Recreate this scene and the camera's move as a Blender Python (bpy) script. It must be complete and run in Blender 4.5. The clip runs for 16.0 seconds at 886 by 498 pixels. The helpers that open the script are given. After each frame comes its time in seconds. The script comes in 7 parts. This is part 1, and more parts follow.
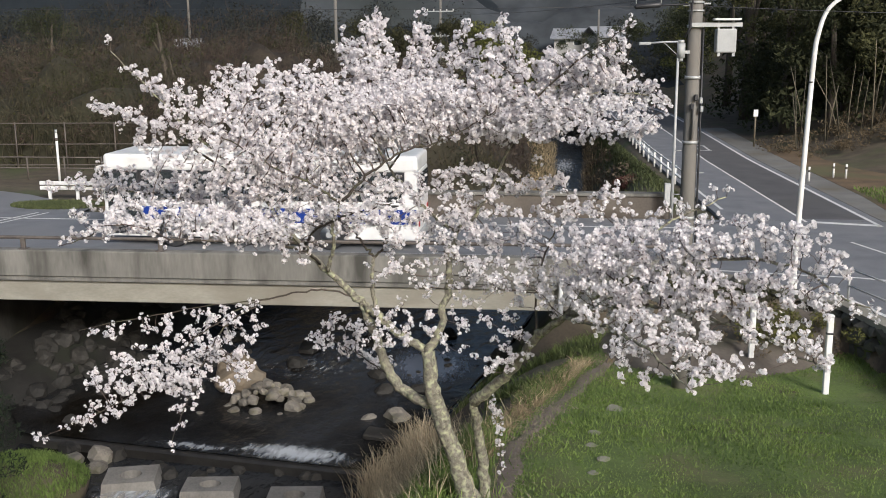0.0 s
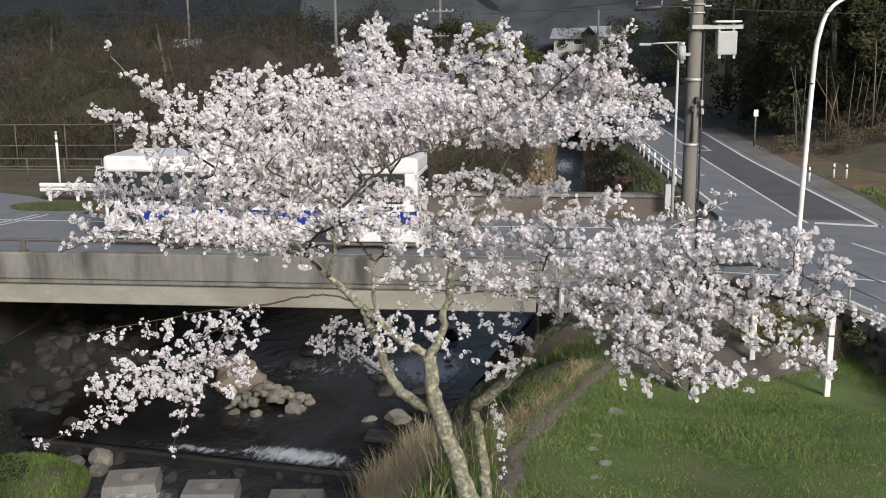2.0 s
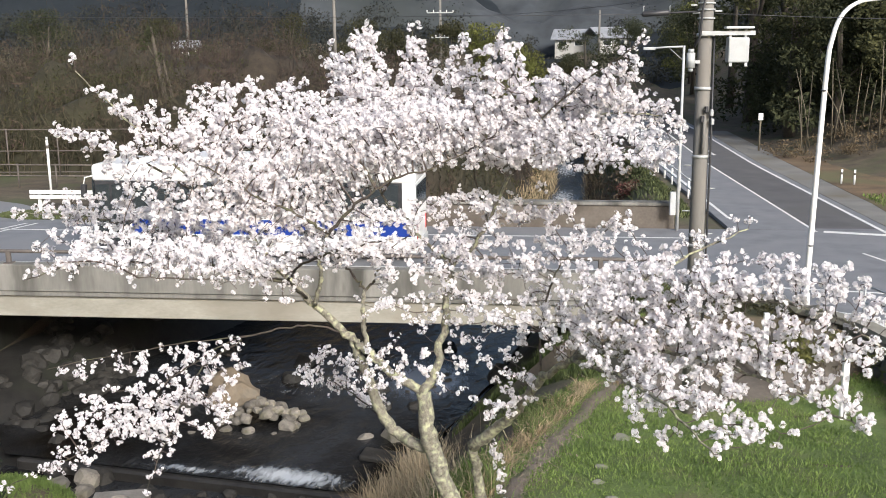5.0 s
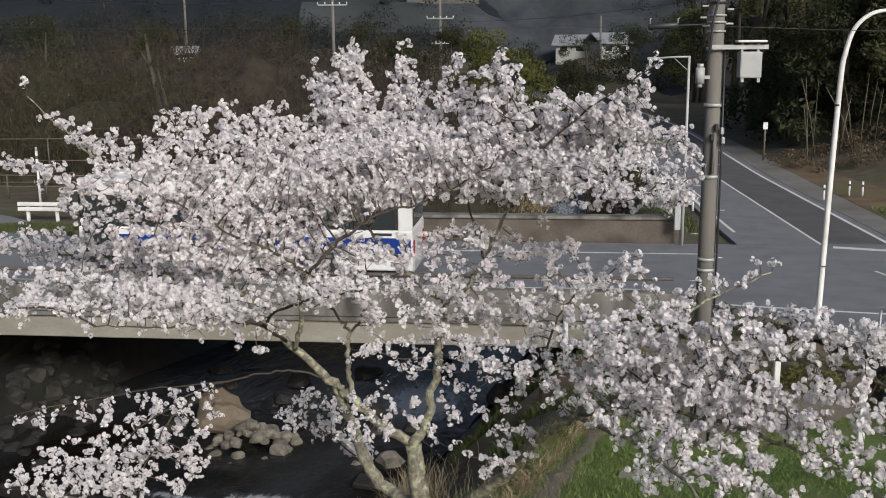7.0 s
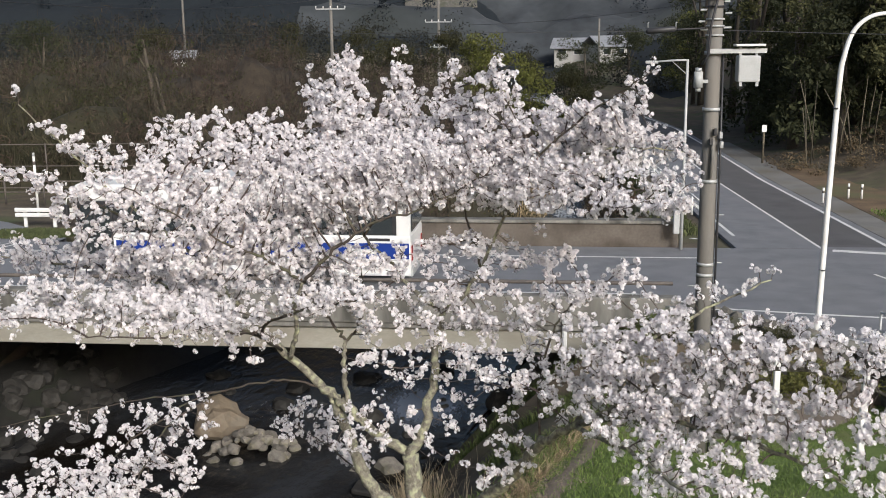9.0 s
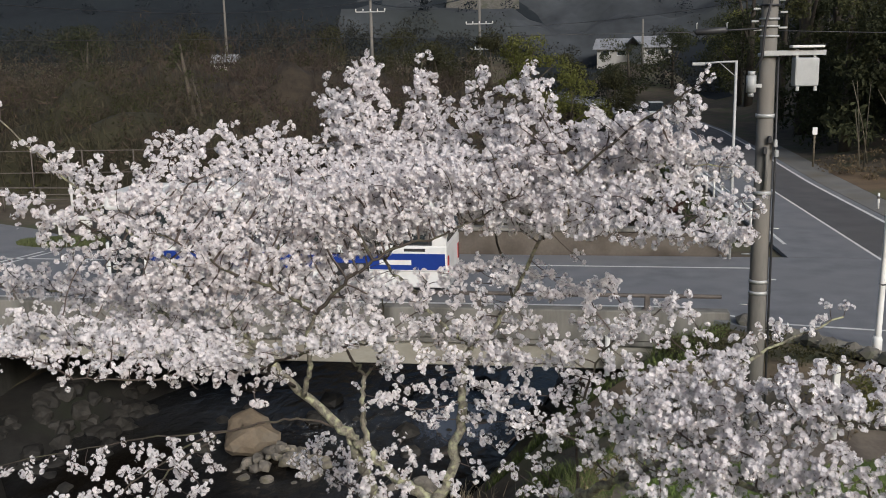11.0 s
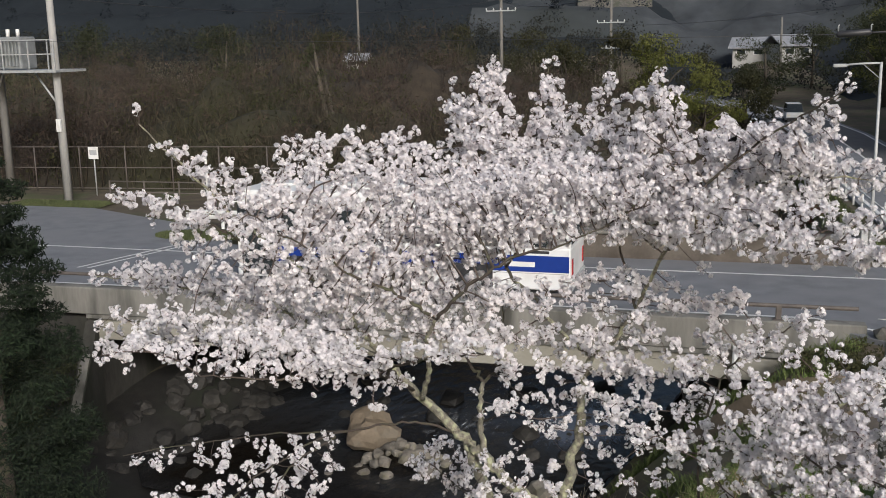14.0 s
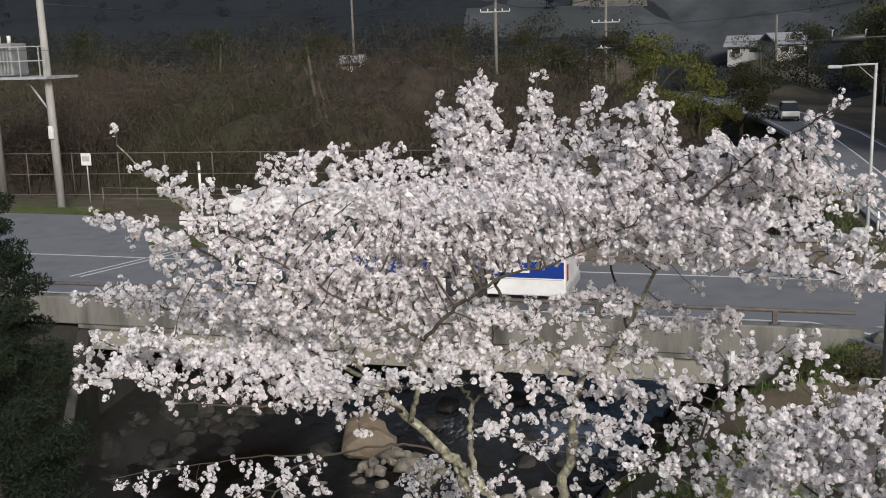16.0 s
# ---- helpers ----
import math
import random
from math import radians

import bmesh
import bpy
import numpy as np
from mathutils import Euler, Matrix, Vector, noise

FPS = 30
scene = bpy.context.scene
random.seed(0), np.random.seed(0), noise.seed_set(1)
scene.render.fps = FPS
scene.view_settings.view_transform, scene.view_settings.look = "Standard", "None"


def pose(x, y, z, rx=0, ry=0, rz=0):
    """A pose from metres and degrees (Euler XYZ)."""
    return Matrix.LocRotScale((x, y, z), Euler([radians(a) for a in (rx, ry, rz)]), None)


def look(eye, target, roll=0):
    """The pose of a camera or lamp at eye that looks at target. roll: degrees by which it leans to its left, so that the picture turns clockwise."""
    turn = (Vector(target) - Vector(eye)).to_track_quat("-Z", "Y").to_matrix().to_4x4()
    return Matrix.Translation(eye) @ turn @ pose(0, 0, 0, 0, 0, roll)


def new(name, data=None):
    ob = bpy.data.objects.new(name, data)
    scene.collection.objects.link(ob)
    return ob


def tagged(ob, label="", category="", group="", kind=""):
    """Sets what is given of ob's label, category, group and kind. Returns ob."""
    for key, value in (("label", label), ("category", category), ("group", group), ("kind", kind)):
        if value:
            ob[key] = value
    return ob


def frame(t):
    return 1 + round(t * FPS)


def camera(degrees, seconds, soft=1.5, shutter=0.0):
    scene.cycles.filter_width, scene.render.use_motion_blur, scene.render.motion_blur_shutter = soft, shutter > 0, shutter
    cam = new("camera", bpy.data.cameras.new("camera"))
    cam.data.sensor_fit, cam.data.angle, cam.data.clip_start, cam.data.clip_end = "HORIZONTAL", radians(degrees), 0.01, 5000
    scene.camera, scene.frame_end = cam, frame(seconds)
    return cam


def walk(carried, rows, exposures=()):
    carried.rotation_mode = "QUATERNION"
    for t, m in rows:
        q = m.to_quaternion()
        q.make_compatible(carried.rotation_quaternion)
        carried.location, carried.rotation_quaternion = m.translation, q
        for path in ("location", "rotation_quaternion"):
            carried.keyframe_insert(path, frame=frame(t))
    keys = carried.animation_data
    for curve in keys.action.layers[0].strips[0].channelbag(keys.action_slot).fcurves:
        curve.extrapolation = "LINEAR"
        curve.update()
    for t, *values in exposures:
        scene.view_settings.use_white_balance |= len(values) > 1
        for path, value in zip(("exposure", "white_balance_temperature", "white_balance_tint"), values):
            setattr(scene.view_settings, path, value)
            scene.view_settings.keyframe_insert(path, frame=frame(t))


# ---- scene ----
cam = camera(46.7, 16.0, soft=0.92)
PATH = [
    (0, (0.525, 1.281, 6.658), (0.33, 3.228, 6.243), -0.3),
    (0.5, (0.507, 1.248, 6.689), (0.313, 3.195, 6.276), -0.3),
    (1, (0.513, 1.276, 6.699), (0.318, 3.223, 6.284), -0.4),
    (1.5, (0.509, 1.299, 6.721), (0.314, 3.245, 6.304), -0.4),
    (2, (0.509, 1.318, 6.722), (0.314, 3.264, 6.306), -0.4),
    (2.5, (0.507, 1.319, 6.731), (0.312, 3.266, 6.318), -0.4),
    (3, (0.529, 1.354, 6.75), (0.333, 3.302, 6.34), -0.4),
    (5.5, (0.452, 2.726, 6.86), (0.255, 4.672, 6.441), -0.5),
    (6, (0.434, 3.103, 6.892), (0.236, 5.048, 6.47), -0.6),
    (6.5, (0.434, 3.308, 6.942), (0.236, 5.255, 6.53), -0.5),
    (7, (0.466, 3.425, 6.992), (0.268, 5.373, 6.585), -0.4),
    (7.5, (0.494, 3.412, 7.01), (0.295, 5.361, 6.607), -0.6),
    (8, (0.493, 3.432, 7.016), (0.294, 5.381, 6.614), -0.6),
    (8.5, (0.496, 3.405, 7.012), (0.298, 5.355, 6.614), -0.6),
    (9, (0.487, 3.537, 7.019), (0.29, 5.487, 6.618), -0.6),
    (11.5, (0.535, 4.72, 7.06), (0.243, 6.658, 6.664), -1.1),
    (12, (0.547, 4.625, 7.09), (0.253, 6.561, 6.682), -1.1),
    (12.5, (0.527, 4.522, 7.141), (0.22, 6.459, 6.748), -1.2),
    (13, (0.587, 4.673, 7.143), (0.147, 6.582, 6.743), -1.3),
    (13.5, (0.543, 4.689, 7.087), (0.026, 6.58, 6.688), -1.2),
    (14, (0.541, 4.701, 7.119), (0.024, 6.592, 6.724), -1.1),
    (14.5, (0.563, 4.775, 7.166), (0.043, 6.665, 6.771), -1.5),
    (15, (0.569, 4.813, 7.178), (0.049, 6.702, 6.781), -1.4),
    (15.5, (0.585, 4.849, 7.213), (0.064, 6.74, 6.819), -1.5),
    (16, (0.576, 4.957, 7.252), (0.064, 6.849, 6.857), -1.6),
]
EXPOSURES = [(0, 0.08), (3, 0.05), (5.3, 0.7), (5.5, 0.6), (6.2, 0.09), (7, -0.28), (8, -0.22), (8.5, -0.16), (9, 0.1), (11.5, -0.36), (12.5, -0.3), (14, -0.16), (16, -0.22)]
walk(cam, [(t, look(eye, target, roll)) for t, eye, target, roll in PATH], EXPOSURES)

# ---- world, sun, exposure ----
SUN_ELEVATION, SUN_TURN = radians(28), radians(149)
world = bpy.data.worlds.new("world")
scene.world = world
world.use_nodes = True
_wt = world.node_tree
_sky = _wt.nodes.new("ShaderNodeTexSky")
_sky.sky_type, _sky.sun_disc = "NISHITA", False
_sky.sun_elevation, _sky.sun_rotation = SUN_ELEVATION, SUN_TURN
_sky.air_density, _sky.dust_density, _sky.ozone_density = 1.0, 4.0, 1.0
_bg = _wt.nodes["Background"]
_bg.inputs["Strength"].default_value = 0.1
_wt.links.new(_sky.outputs["Color"], _bg.inputs["Color"])
sun = new("sun", bpy.data.lights.new("sun", "SUN"))
sun.data.energy, sun.data.angle, sun.data.color = 3.25, radians(16), (0.99, 0.99, 1.0)
_sd = Vector((math.sin(SUN_TURN) * math.cos(SUN_ELEVATION), math.cos(SUN_TURN) * math.cos(SUN_ELEVATION), math.sin(SUN_ELEVATION)))
sun.matrix_world = look(_sd * 100, (0, 0, 0))
scene.view_settings.exposure = 0.0

# ---- materials ----
def mat(name, c1, c2, scale=4.0, rough=0.85, bump=0.25, metal=0.0, fine=9.0, island=0.0, obj=0.0, stretch=(1, 1, 1), translucent=0.0, stain=None, stain_scale=0.6):
    """Two-scale noise colour with fine relief; island/obj vary the value per piece."""
    m = bpy.data.materials.new(name)
    m.use_nodes = True
    nt = m.node_tree
    n, l = nt.nodes, nt.links
    b = n["Principled BSDF"]
    b.inputs["Roughness"].default_value, b.inputs["Metallic"].default_value = rough, metal
    tc, mp = n.new("ShaderNodeTexCoord"), n.new("ShaderNodeMapping")
    mp.inputs["Scale"].default_value = stretch
    l.new(tc.outputs["Object"], mp.inputs["Vector"])
    n1, n2 = n.new("ShaderNodeTexNoise"), n.new("ShaderNodeTexNoise")
    for node, s, d in ((n1, scale, 5), (n2, scale * fine, 4)):
        node.inputs["Scale"].default_value, node.inputs["Detail"].default_value = s, d
        l.new(mp.outputs["Vector"], node.inputs["Vector"])
    add = n.new("ShaderNodeMath")
    add.operation = "MULTIPLY_ADD"
    add.inputs[1].default_value = 0.45
    l.new(n2.outputs["Fac"], add.inputs[0])
    l.new(n1.outputs["Fac"], add.inputs[2])
    rng = n.new("ShaderNodeMapRange")
    rng.inputs["From Min"].default_value, rng.inputs["From Max"].default_value = 0.45, 1.0
    l.new(add.outputs[0], rng.inputs["Value"])
    mix = n.new("ShaderNodeMix")
    mix.data_type = "RGBA"
    mix.inputs["A"].default_value, mix.inputs["B"].default_value = (*c1, 1), (*c2, 1)
    l.new(rng.outputs["Result"], mix.inputs["Factor"])
    col = mix.outputs["Result"]
    if stain:
        ns, rs, ms = n.new("ShaderNodeTexNoise"), n.new("ShaderNodeMapRange"), n.new("ShaderNodeMix")
        ns.inputs["Scale"].default_value, ns.inputs["Detail"].default_value = stain_scale, 6
        l.new(mp.outputs["Vector"], ns.inputs["Vector"])
        rs.inputs["From Min"].default_value, rs.inputs["From Max"].default_value = 0.48, 0.68
        l.new(ns.outputs["Fac"], rs.inputs["Value"])
        ms.data_type = "RGBA"
        ms.inputs["B"].default_value = (*stain, 1)
        l.new(rs.outputs["Result"], ms.inputs["Factor"])
        l.new(col, ms.inputs["A"])
        col = ms.outputs["Result"]
    if island or obj:
        hv, rr = n.new("ShaderNodeHueSaturation"), n.new("ShaderNodeMapRange")
        src = n.new("ShaderNodeNewGeometry").outputs["Random Per Island"] if island else n.new("ShaderNodeObjectInfo").outputs["Random"]
        amt = island or obj
        rr.inputs["To Min"].default_value, rr.inputs["To Max"].default_value = 1 - amt, 1 + amt
        l.new(src, rr.inputs["Value"])
        l.new(rr.outputs["Result"], hv.inputs["Value"])
        l.new(col, hv.inputs["Color"])
        col = hv.outputs["Color"]
    l.new(col, b.inputs["Base Color"])
    if bump:
        bp = n.new("ShaderNodeBump")
        bp.inputs["Strength"].default_value, bp.inputs["Distance"].default_value = bump, 0.02
        l.new(add.outputs[0], bp.inputs["Height"])
        l.new(bp.outputs["Normal"], b.inputs["Normal"])
    if translucent:
        tr, ad = n.new("ShaderNodeBsdfTranslucent"), n.new("ShaderNodeMixShader")
        l.new(col, tr.inputs["Color"])
        ad.inputs["Fac"].default_value = translucent
        l.new(b.outputs["BSDF"], ad.inputs[1])
        l.new(tr.outputs["BSDF"], ad.inputs[2])
        l.new(ad.outputs["Shader"], n["Material Output"].inputs["Surface"])
    return m


M_ASPHALT = mat("asphalt", (0.135, 0.14, 0.152), (0.215, 0.22, 0.232), 1.2, 0.7, 0.25, fine=40, stain=(0.19, 0.193, 0.203), stain_scale=0.25)
M_NEWASPHALT = mat("newer_asphalt", (0.072, 0.070, 0.072), (0.122, 0.12, 0.12), 1.0, 0.75, 0.25, fine=40, stain=(0.10, 0.097, 0.095), stain_scale=0.3)
M_PAVE = mat("pavement_asphalt", (0.13, 0.127, 0.12), (0.22, 0.215, 0.20), 0.8, 0.9, 0.3, fine=40, stain=(0.13, 0.115, 0.09), stain_scale=0.4)
M_LINE = mat("road_paint", (0.55, 0.55, 0.54), (0.78, 0.78, 0.76), 3, 0.7, 0.1, fine=12)
M_CONCRETE = mat("weathered_concrete", (0.125, 0.121, 0.108), (0.25, 0.24, 0.215), 1.0, 0.9, 0.3, fine=12, stretch=(1, 1, 0.22), stain=(0.06, 0.058, 0.05), stain_scale=1.3)
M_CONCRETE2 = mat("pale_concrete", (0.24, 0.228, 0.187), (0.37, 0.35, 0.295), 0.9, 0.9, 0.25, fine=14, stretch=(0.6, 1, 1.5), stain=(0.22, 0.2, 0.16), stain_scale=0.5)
# Abutment concrete: random stains over a base darkened for the bridge's shade.
M_SHADEWALL = mat("shaded_concrete", (0.02, 0.019, 0.016), (0.06, 0.056, 0.048), 1.0, 0.9, 0.4, fine=8, stretch=(1, 1, 0.4), stain=(0.02, 0.022, 0.014), stain_scale=0.8)
M_BLOCK = mat("block_concrete", (0.17, 0.158, 0.14), (0.30, 0.28, 0.25), 2, 0.85, 0.4, fine=8)
M_WALLSTONE = mat("wall_stone", (0.06, 0.056, 0.05), (0.16, 0.15, 0.13), 3, 0.9, 0.5, obj=0.3, stain=(0.07, 0.075, 0.05), stain_scale=1.0)
M_ROCK = mat("river_stone", (0.10, 0.088, 0.072), (0.31, 0.28, 0.235), 3.5, 0.85, 0.5, obj=0.4, stain=(0.12, 0.11, 0.07), stain_scale=2.0)
M_BOULDER = mat("ochre_boulder", (0.15, 0.115, 0.078), (0.28, 0.225, 0.16), 1.5, 0.8, 0.6, fine=7, stain=(0.15, 0.13, 0.10), stain_scale=1.4)
# Wet stone, with the shade round the bridge put into its near-black colour.
M_DARKROCK = mat("wet_shaded_stone", (0.012, 0.011, 0.009), (0.045, 0.041, 0.035), 2.0, 0.8, 0.6, obj=0.4)
M_EARTH = mat("bank_earth", (0.05, 0.04, 0.028), (0.13, 0.102, 0.068), 1.2, 0.95, 0.6, fine=10, stain=(0.065, 0.075, 0.03), stain_scale=0.4)
M_GRASS = mat("grass_blade", (0.085, 0.132, 0.033), (0.215, 0.295, 0.075), 0.45, 0.85, 0, island=0.28, translucent=0.3)
M_DULLGRASS = mat("dull_grass", (0.05, 0.065, 0.022), (0.10, 0.115, 0.045), 0.5, 0.9, 0, island=0.3)
M_TURF = mat("turf", (0.058, 0.078, 0.022), (0.155, 0.22, 0.054), 0.5, 0.95, 1.2, fine=30, stain=(0.135, 0.14, 0.055), stain_scale=0.9)
M_DRYGRASS = mat("dry_reed", (0.44, 0.35, 0.22), (0.74, 0.62, 0.43), 1.0, 0.9, 0, island=0.35, translucent=0.3)
M_BARK = mat("lichened_bark", (0.085, 0.075, 0.058), (0.30, 0.28, 0.22), 20, 0.92, 1.0, fine=4, stain=(0.43, 0.44, 0.28), stain_scale=15.0)
M_BARKDARK = mat("dark_bark", (0.04, 0.03, 0.026), (0.10, 0.08, 0.065), 12, 0.9, 0.8, fine=5, stretch=(1, 1, 2.5), stain=(0.085, 0.085, 0.05), stain_scale=5.0)
M_TWIG = mat("twig_bark", (0.055, 0.04, 0.036), (0.13, 0.10, 0.085), 20, 0.85, 0.3)
M_PETAL = mat("petal", (0.81, 0.772, 0.786), (0.94, 0.915, 0.926), 2.0, 0.7, 0, island=0.09, translucent=0.36)
M_CALYX = mat("calyx", (0.10, 0.045, 0.035), (0.22, 0.10, 0.075), 20, 0.8, 0, island=0.2)
M_BRUSH = mat("bare_brush", (0.030, 0.021, 0.017), (0.068, 0.049, 0.037), 0.16, 0.95, 0, fine=6, island=0.12, stain=(0.045, 0.046, 0.019), stain_scale=0.06)
M_BRUSHLEAF = mat("brush_leaf", (0.024, 0.025, 0.011), (0.068, 0.066, 0.025), 0.1, 0.95, 0, island=0.18, translucent=0.3)
# Far conifers: distance haze is mixed into the slate-blue base colour.
M_CONIFER = mat("hazy_conifer", (0.015, 0.021, 0.027), (0.030, 0.040, 0.049), 0.03, 0.95, 0.5, fine=20, island=0.05, translucent=0.4)
M_BROADLEAF = mat("evergreen_leaf", (0.025, 0.031, 0.015), (0.077, 0.085, 0.036), 0.16, 0.9, 0, fine=8, island=0.22, translucent=0.4)
M_YOUNGLEAF = mat("young_leaf", (0.085, 0.095, 0.02), (0.18, 0.185, 0.045), 0.3, 0.85, 0, island=0.3, translucent=0.35)
M_BAMBOO = mat("pale_stem", (0.065, 0.055, 0.038), (0.17, 0.145, 0.10), 1.5, 0.8, 0.2, obj=0.4)
M_LITTER = mat("leaf_litter", (0.075, 0.05, 0.03), (0.185, 0.125, 0.07), 0.8, 0.95, 0.6, fine=14, stain=(0.10, 0.10, 0.045), stain_scale=0.25)
M_STEEL = mat("galvanised_steel", (0.34, 0.35, 0.35), (0.50, 0.51, 0.51), 6, 0.5, 0.1, metal=0.3)
M_WHITE = mat("white_paint", (0.70, 0.70, 0.68), (0.84, 0.84, 0.82), 3, 0.5, 0.08, stain=(0.6, 0.59, 0.55), stain_scale=1.5)
M_GREYBOX = mat("grey_enamel", (0.34, 0.35, 0.35), (0.46, 0.47, 0.47), 4, 0.5, 0.1)
M_POLE = mat("pole_concrete", (0.12, 0.115, 0.107), (0.20, 0.192, 0.176), 3, 0.9, 0.3, stretch=(1, 1, 0.25), stain=(0.17, 0.155, 0.135), stain_scale=2)
M_PALEPOLE = mat("pale_concrete", (0.28, 0.275, 0.26), (0.42, 0.41, 0.39), 3, 0.9, 0.3, stretch=(1, 1, 0.25))
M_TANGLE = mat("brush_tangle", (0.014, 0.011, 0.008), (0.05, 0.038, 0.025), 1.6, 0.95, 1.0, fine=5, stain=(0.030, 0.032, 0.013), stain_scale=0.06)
M_RUST = mat("brown_steel", (0.07, 0.06, 0.055), (0.14, 0.12, 0.105), 6, 0.7, 0.3)
M_BLACK = mat("black_rubber", (0.015, 0.015, 0.016), (0.03, 0.03, 0.032), 8, 0.7, 0.2)
M_BUSWHITE = mat("bus_white", (0.74, 0.75, 0.75), (0.84, 0.84, 0.83), 0.8, 0.3, 0, stain=(0.68, 0.68, 0.66), stain_scale=1.2)
M_BUSBLUE = mat("bus_blue", (0.010, 0.035, 0.22), (0.016, 0.05, 0.28), 0.8, 0.3, 0)
M_DARKTRIM = mat("dark_trim", (0.02, 0.02, 0.022), (0.045, 0.045, 0.05), 5, 0.5, 0.1)
M_INSUL = mat("porcelain", (0.6, 0.6, 0.58), (0.78, 0.78, 0.76), 6, 0.3, 0)
M_ROOF = mat("roof_tile", (0.16, 0.17, 0.185), (0.30, 0.31, 0.33), 2, 0.7, 0.3)
M_PLASTER = mat("house_plaster", (0.34, 0.33, 0.31), (0.46, 0.45, 0.42), 1.5, 0.9, 0.15)
M_LENS = mat("lamp_lens", (0.75, 0.72, 0.62), (0.85, 0.82, 0.72), 5, 0.2, 0)


def glass(name, tint, rough=0.05):
    m = bpy.data.materials.new(name)
    m.use_nodes = True
    b = m.node_tree.nodes["Principled BSDF"]
    b.inputs["Base Color"].default_value = (*tint, 1)
    b.inputs["Roughness"].default_value = rough
    b.inputs["Transmission Weight"].default_value = 0.35
    b.inputs["IOR"].default_value = 1.45
    return m


M_GLASS = glass("tinted_glass", (0.05, 0.06, 0.065))


def water_mat():
    m = bpy.data.materials.new("stream_water")
    m.use_nodes = True
    n, l = m.node_tree.nodes, m.node_tree.links
    b = n["Principled BSDF"]
    b.inputs["Roughness"].default_value = 0.2
    b.inputs["IOR"].default_value = 1.33
    tc, mp = n.new("ShaderNodeTexCoord"), n.new("ShaderNodeMapping")
    mp.inputs["Scale"].default_value = (1.0, 0.55, 1.0)
    l.new(tc.outputs["Object"], mp.inputs["Vector"])
    n1, n2 = n.new("ShaderNodeTexNoise"), n.new("ShaderNodeTexNoise")
    for nd, s, d, ds in ((n1, 2.2, 5, 0.3), (n2, 0.3, 6, 0.6)):
        nd.inputs["Scale"].default_value, nd.inputs["Detail"].default_value, nd.inputs["Distortion"].default_value = s, d, ds
        l.new(mp.outputs["Vector"], nd.inputs["Vector"])
    bp = n.new("ShaderNodeBump")
    bp.inputs["Strength"].default_value, bp.inputs["Distance"].default_value = 0.75, 0.16
    l.new(n1.outputs["Fac"], bp.inputs["Height"])
    l.new(bp.outputs["Normal"], b.inputs["Normal"])
    mix, rs = n.new("ShaderNodeMix"), n.new("ShaderNodeMapRange")
    mix.data_type = "RGBA"
    # B: blue-grey patches painted for sky reflected on the water.
    mix.inputs["A"].default_value, mix.inputs["B"].default_value = (0.010, 0.008, 0.006, 1), (0.040, 0.043, 0.047, 1)
    rs.inputs["From Min"].default_value, rs.inputs["From Max"].default_value = 0.4, 0.7
    l.new(n2.outputs["Fac"], rs.inputs["Value"])
    l.new(rs.outputs["Result"], mix.inputs["Factor"])
    l.new(mix.outputs["Result"], b.inputs["Base Color"])
    return m


M_WATER = water_mat()


def foam_mat(lx, ly, amount, name="foam", colour=(0.62, 0.65, 0.67, 1), rough=0.5):
    """Pale water in streaks along the flow, thinning out towards its edge."""
    m = bpy.data.materials.new(name)
    m.use_nodes = True
    n, l = m.node_tree.nodes, m.node_tree.links
    b = n["Principled BSDF"]
    b.inputs["Base Color"].default_value, b.inputs["Roughness"].default_value = colour, rough
    tc, mp, ns = n.new("ShaderNodeTexCoord"), n.new("ShaderNodeMapping"), n.new("ShaderNodeTexNoise")
    mp.inputs["Scale"].default_value = (5.0, 1.8, 1.0)
    ns.inputs["Scale"].default_value, ns.inputs["Detail"].default_value, ns.inputs["Distortion"].default_value = 1.3, 8, 0.5
    l.new(tc.outputs["Object"], mp.inputs["Vector"])
    l.new(mp.outputs["Vector"], ns.inputs["Vector"])
    sc, ln = n.new("ShaderNodeMapping"), n.new("ShaderNodeVectorMath")
    sc.inputs["Scale"].default_value = (1 / lx, 1 / ly, 0)
    ln.operation = "LENGTH"
    l.new(tc.outputs["Object"], sc.inputs["Vector"])
    l.new(sc.outputs["Vector"], ln.inputs[0])
    fall = n.new("ShaderNodeMapRange")
    fall.inputs["From Min"].default_value, fall.inputs["From Max"].default_value = 0.15, 1.0
    fall.inputs["To Min"].default_value, fall.inputs["To Max"].default_value = amount - 0.5, -0.55
    l.new(ln.outputs["Value"], fall.inputs["Value"])
    add, rng = n.new("ShaderNodeMath"), n.new("ShaderNodeMapRange")
    l.new(ns.outputs["Fac"], add.inputs[0])
    l.new(fall.outputs["Result"], add.inputs[1])
    rng.inputs["From Min"].default_value, rng.inputs["From Max"].default_value = 0.12, 0.62
    l.new(add.outputs[0], rng.inputs["Value"])
    tr, mx = n.new("ShaderNodeBsdfTransparent"), n.new("ShaderNodeMixShader")
    l.new(rng.outputs["Result"], mx.inputs["Fac"])
    l.new(tr.outputs["BSDF"], mx.inputs[1])
    l.new(b.outputs["BSDF"], mx.inputs[2])
    l.new(mx.outputs["Shader"], n["Material Output"].inputs["Surface"])
    return m


# ---- building helpers ----
def mesh_ob(name, verts, faces, material, parent=None, label="", smooth=False):
    me = bpy.data.meshes.new(name)
    me.from_pydata([tuple(v) for v in verts], [], [tuple(f) for f in faces])
    me.materials.append(material)
    if smooth:
        me.shade_smooth()
    ob = new(name, me)
    ob.parent = parent
    if label:
        ob["label"] = label
    return ob


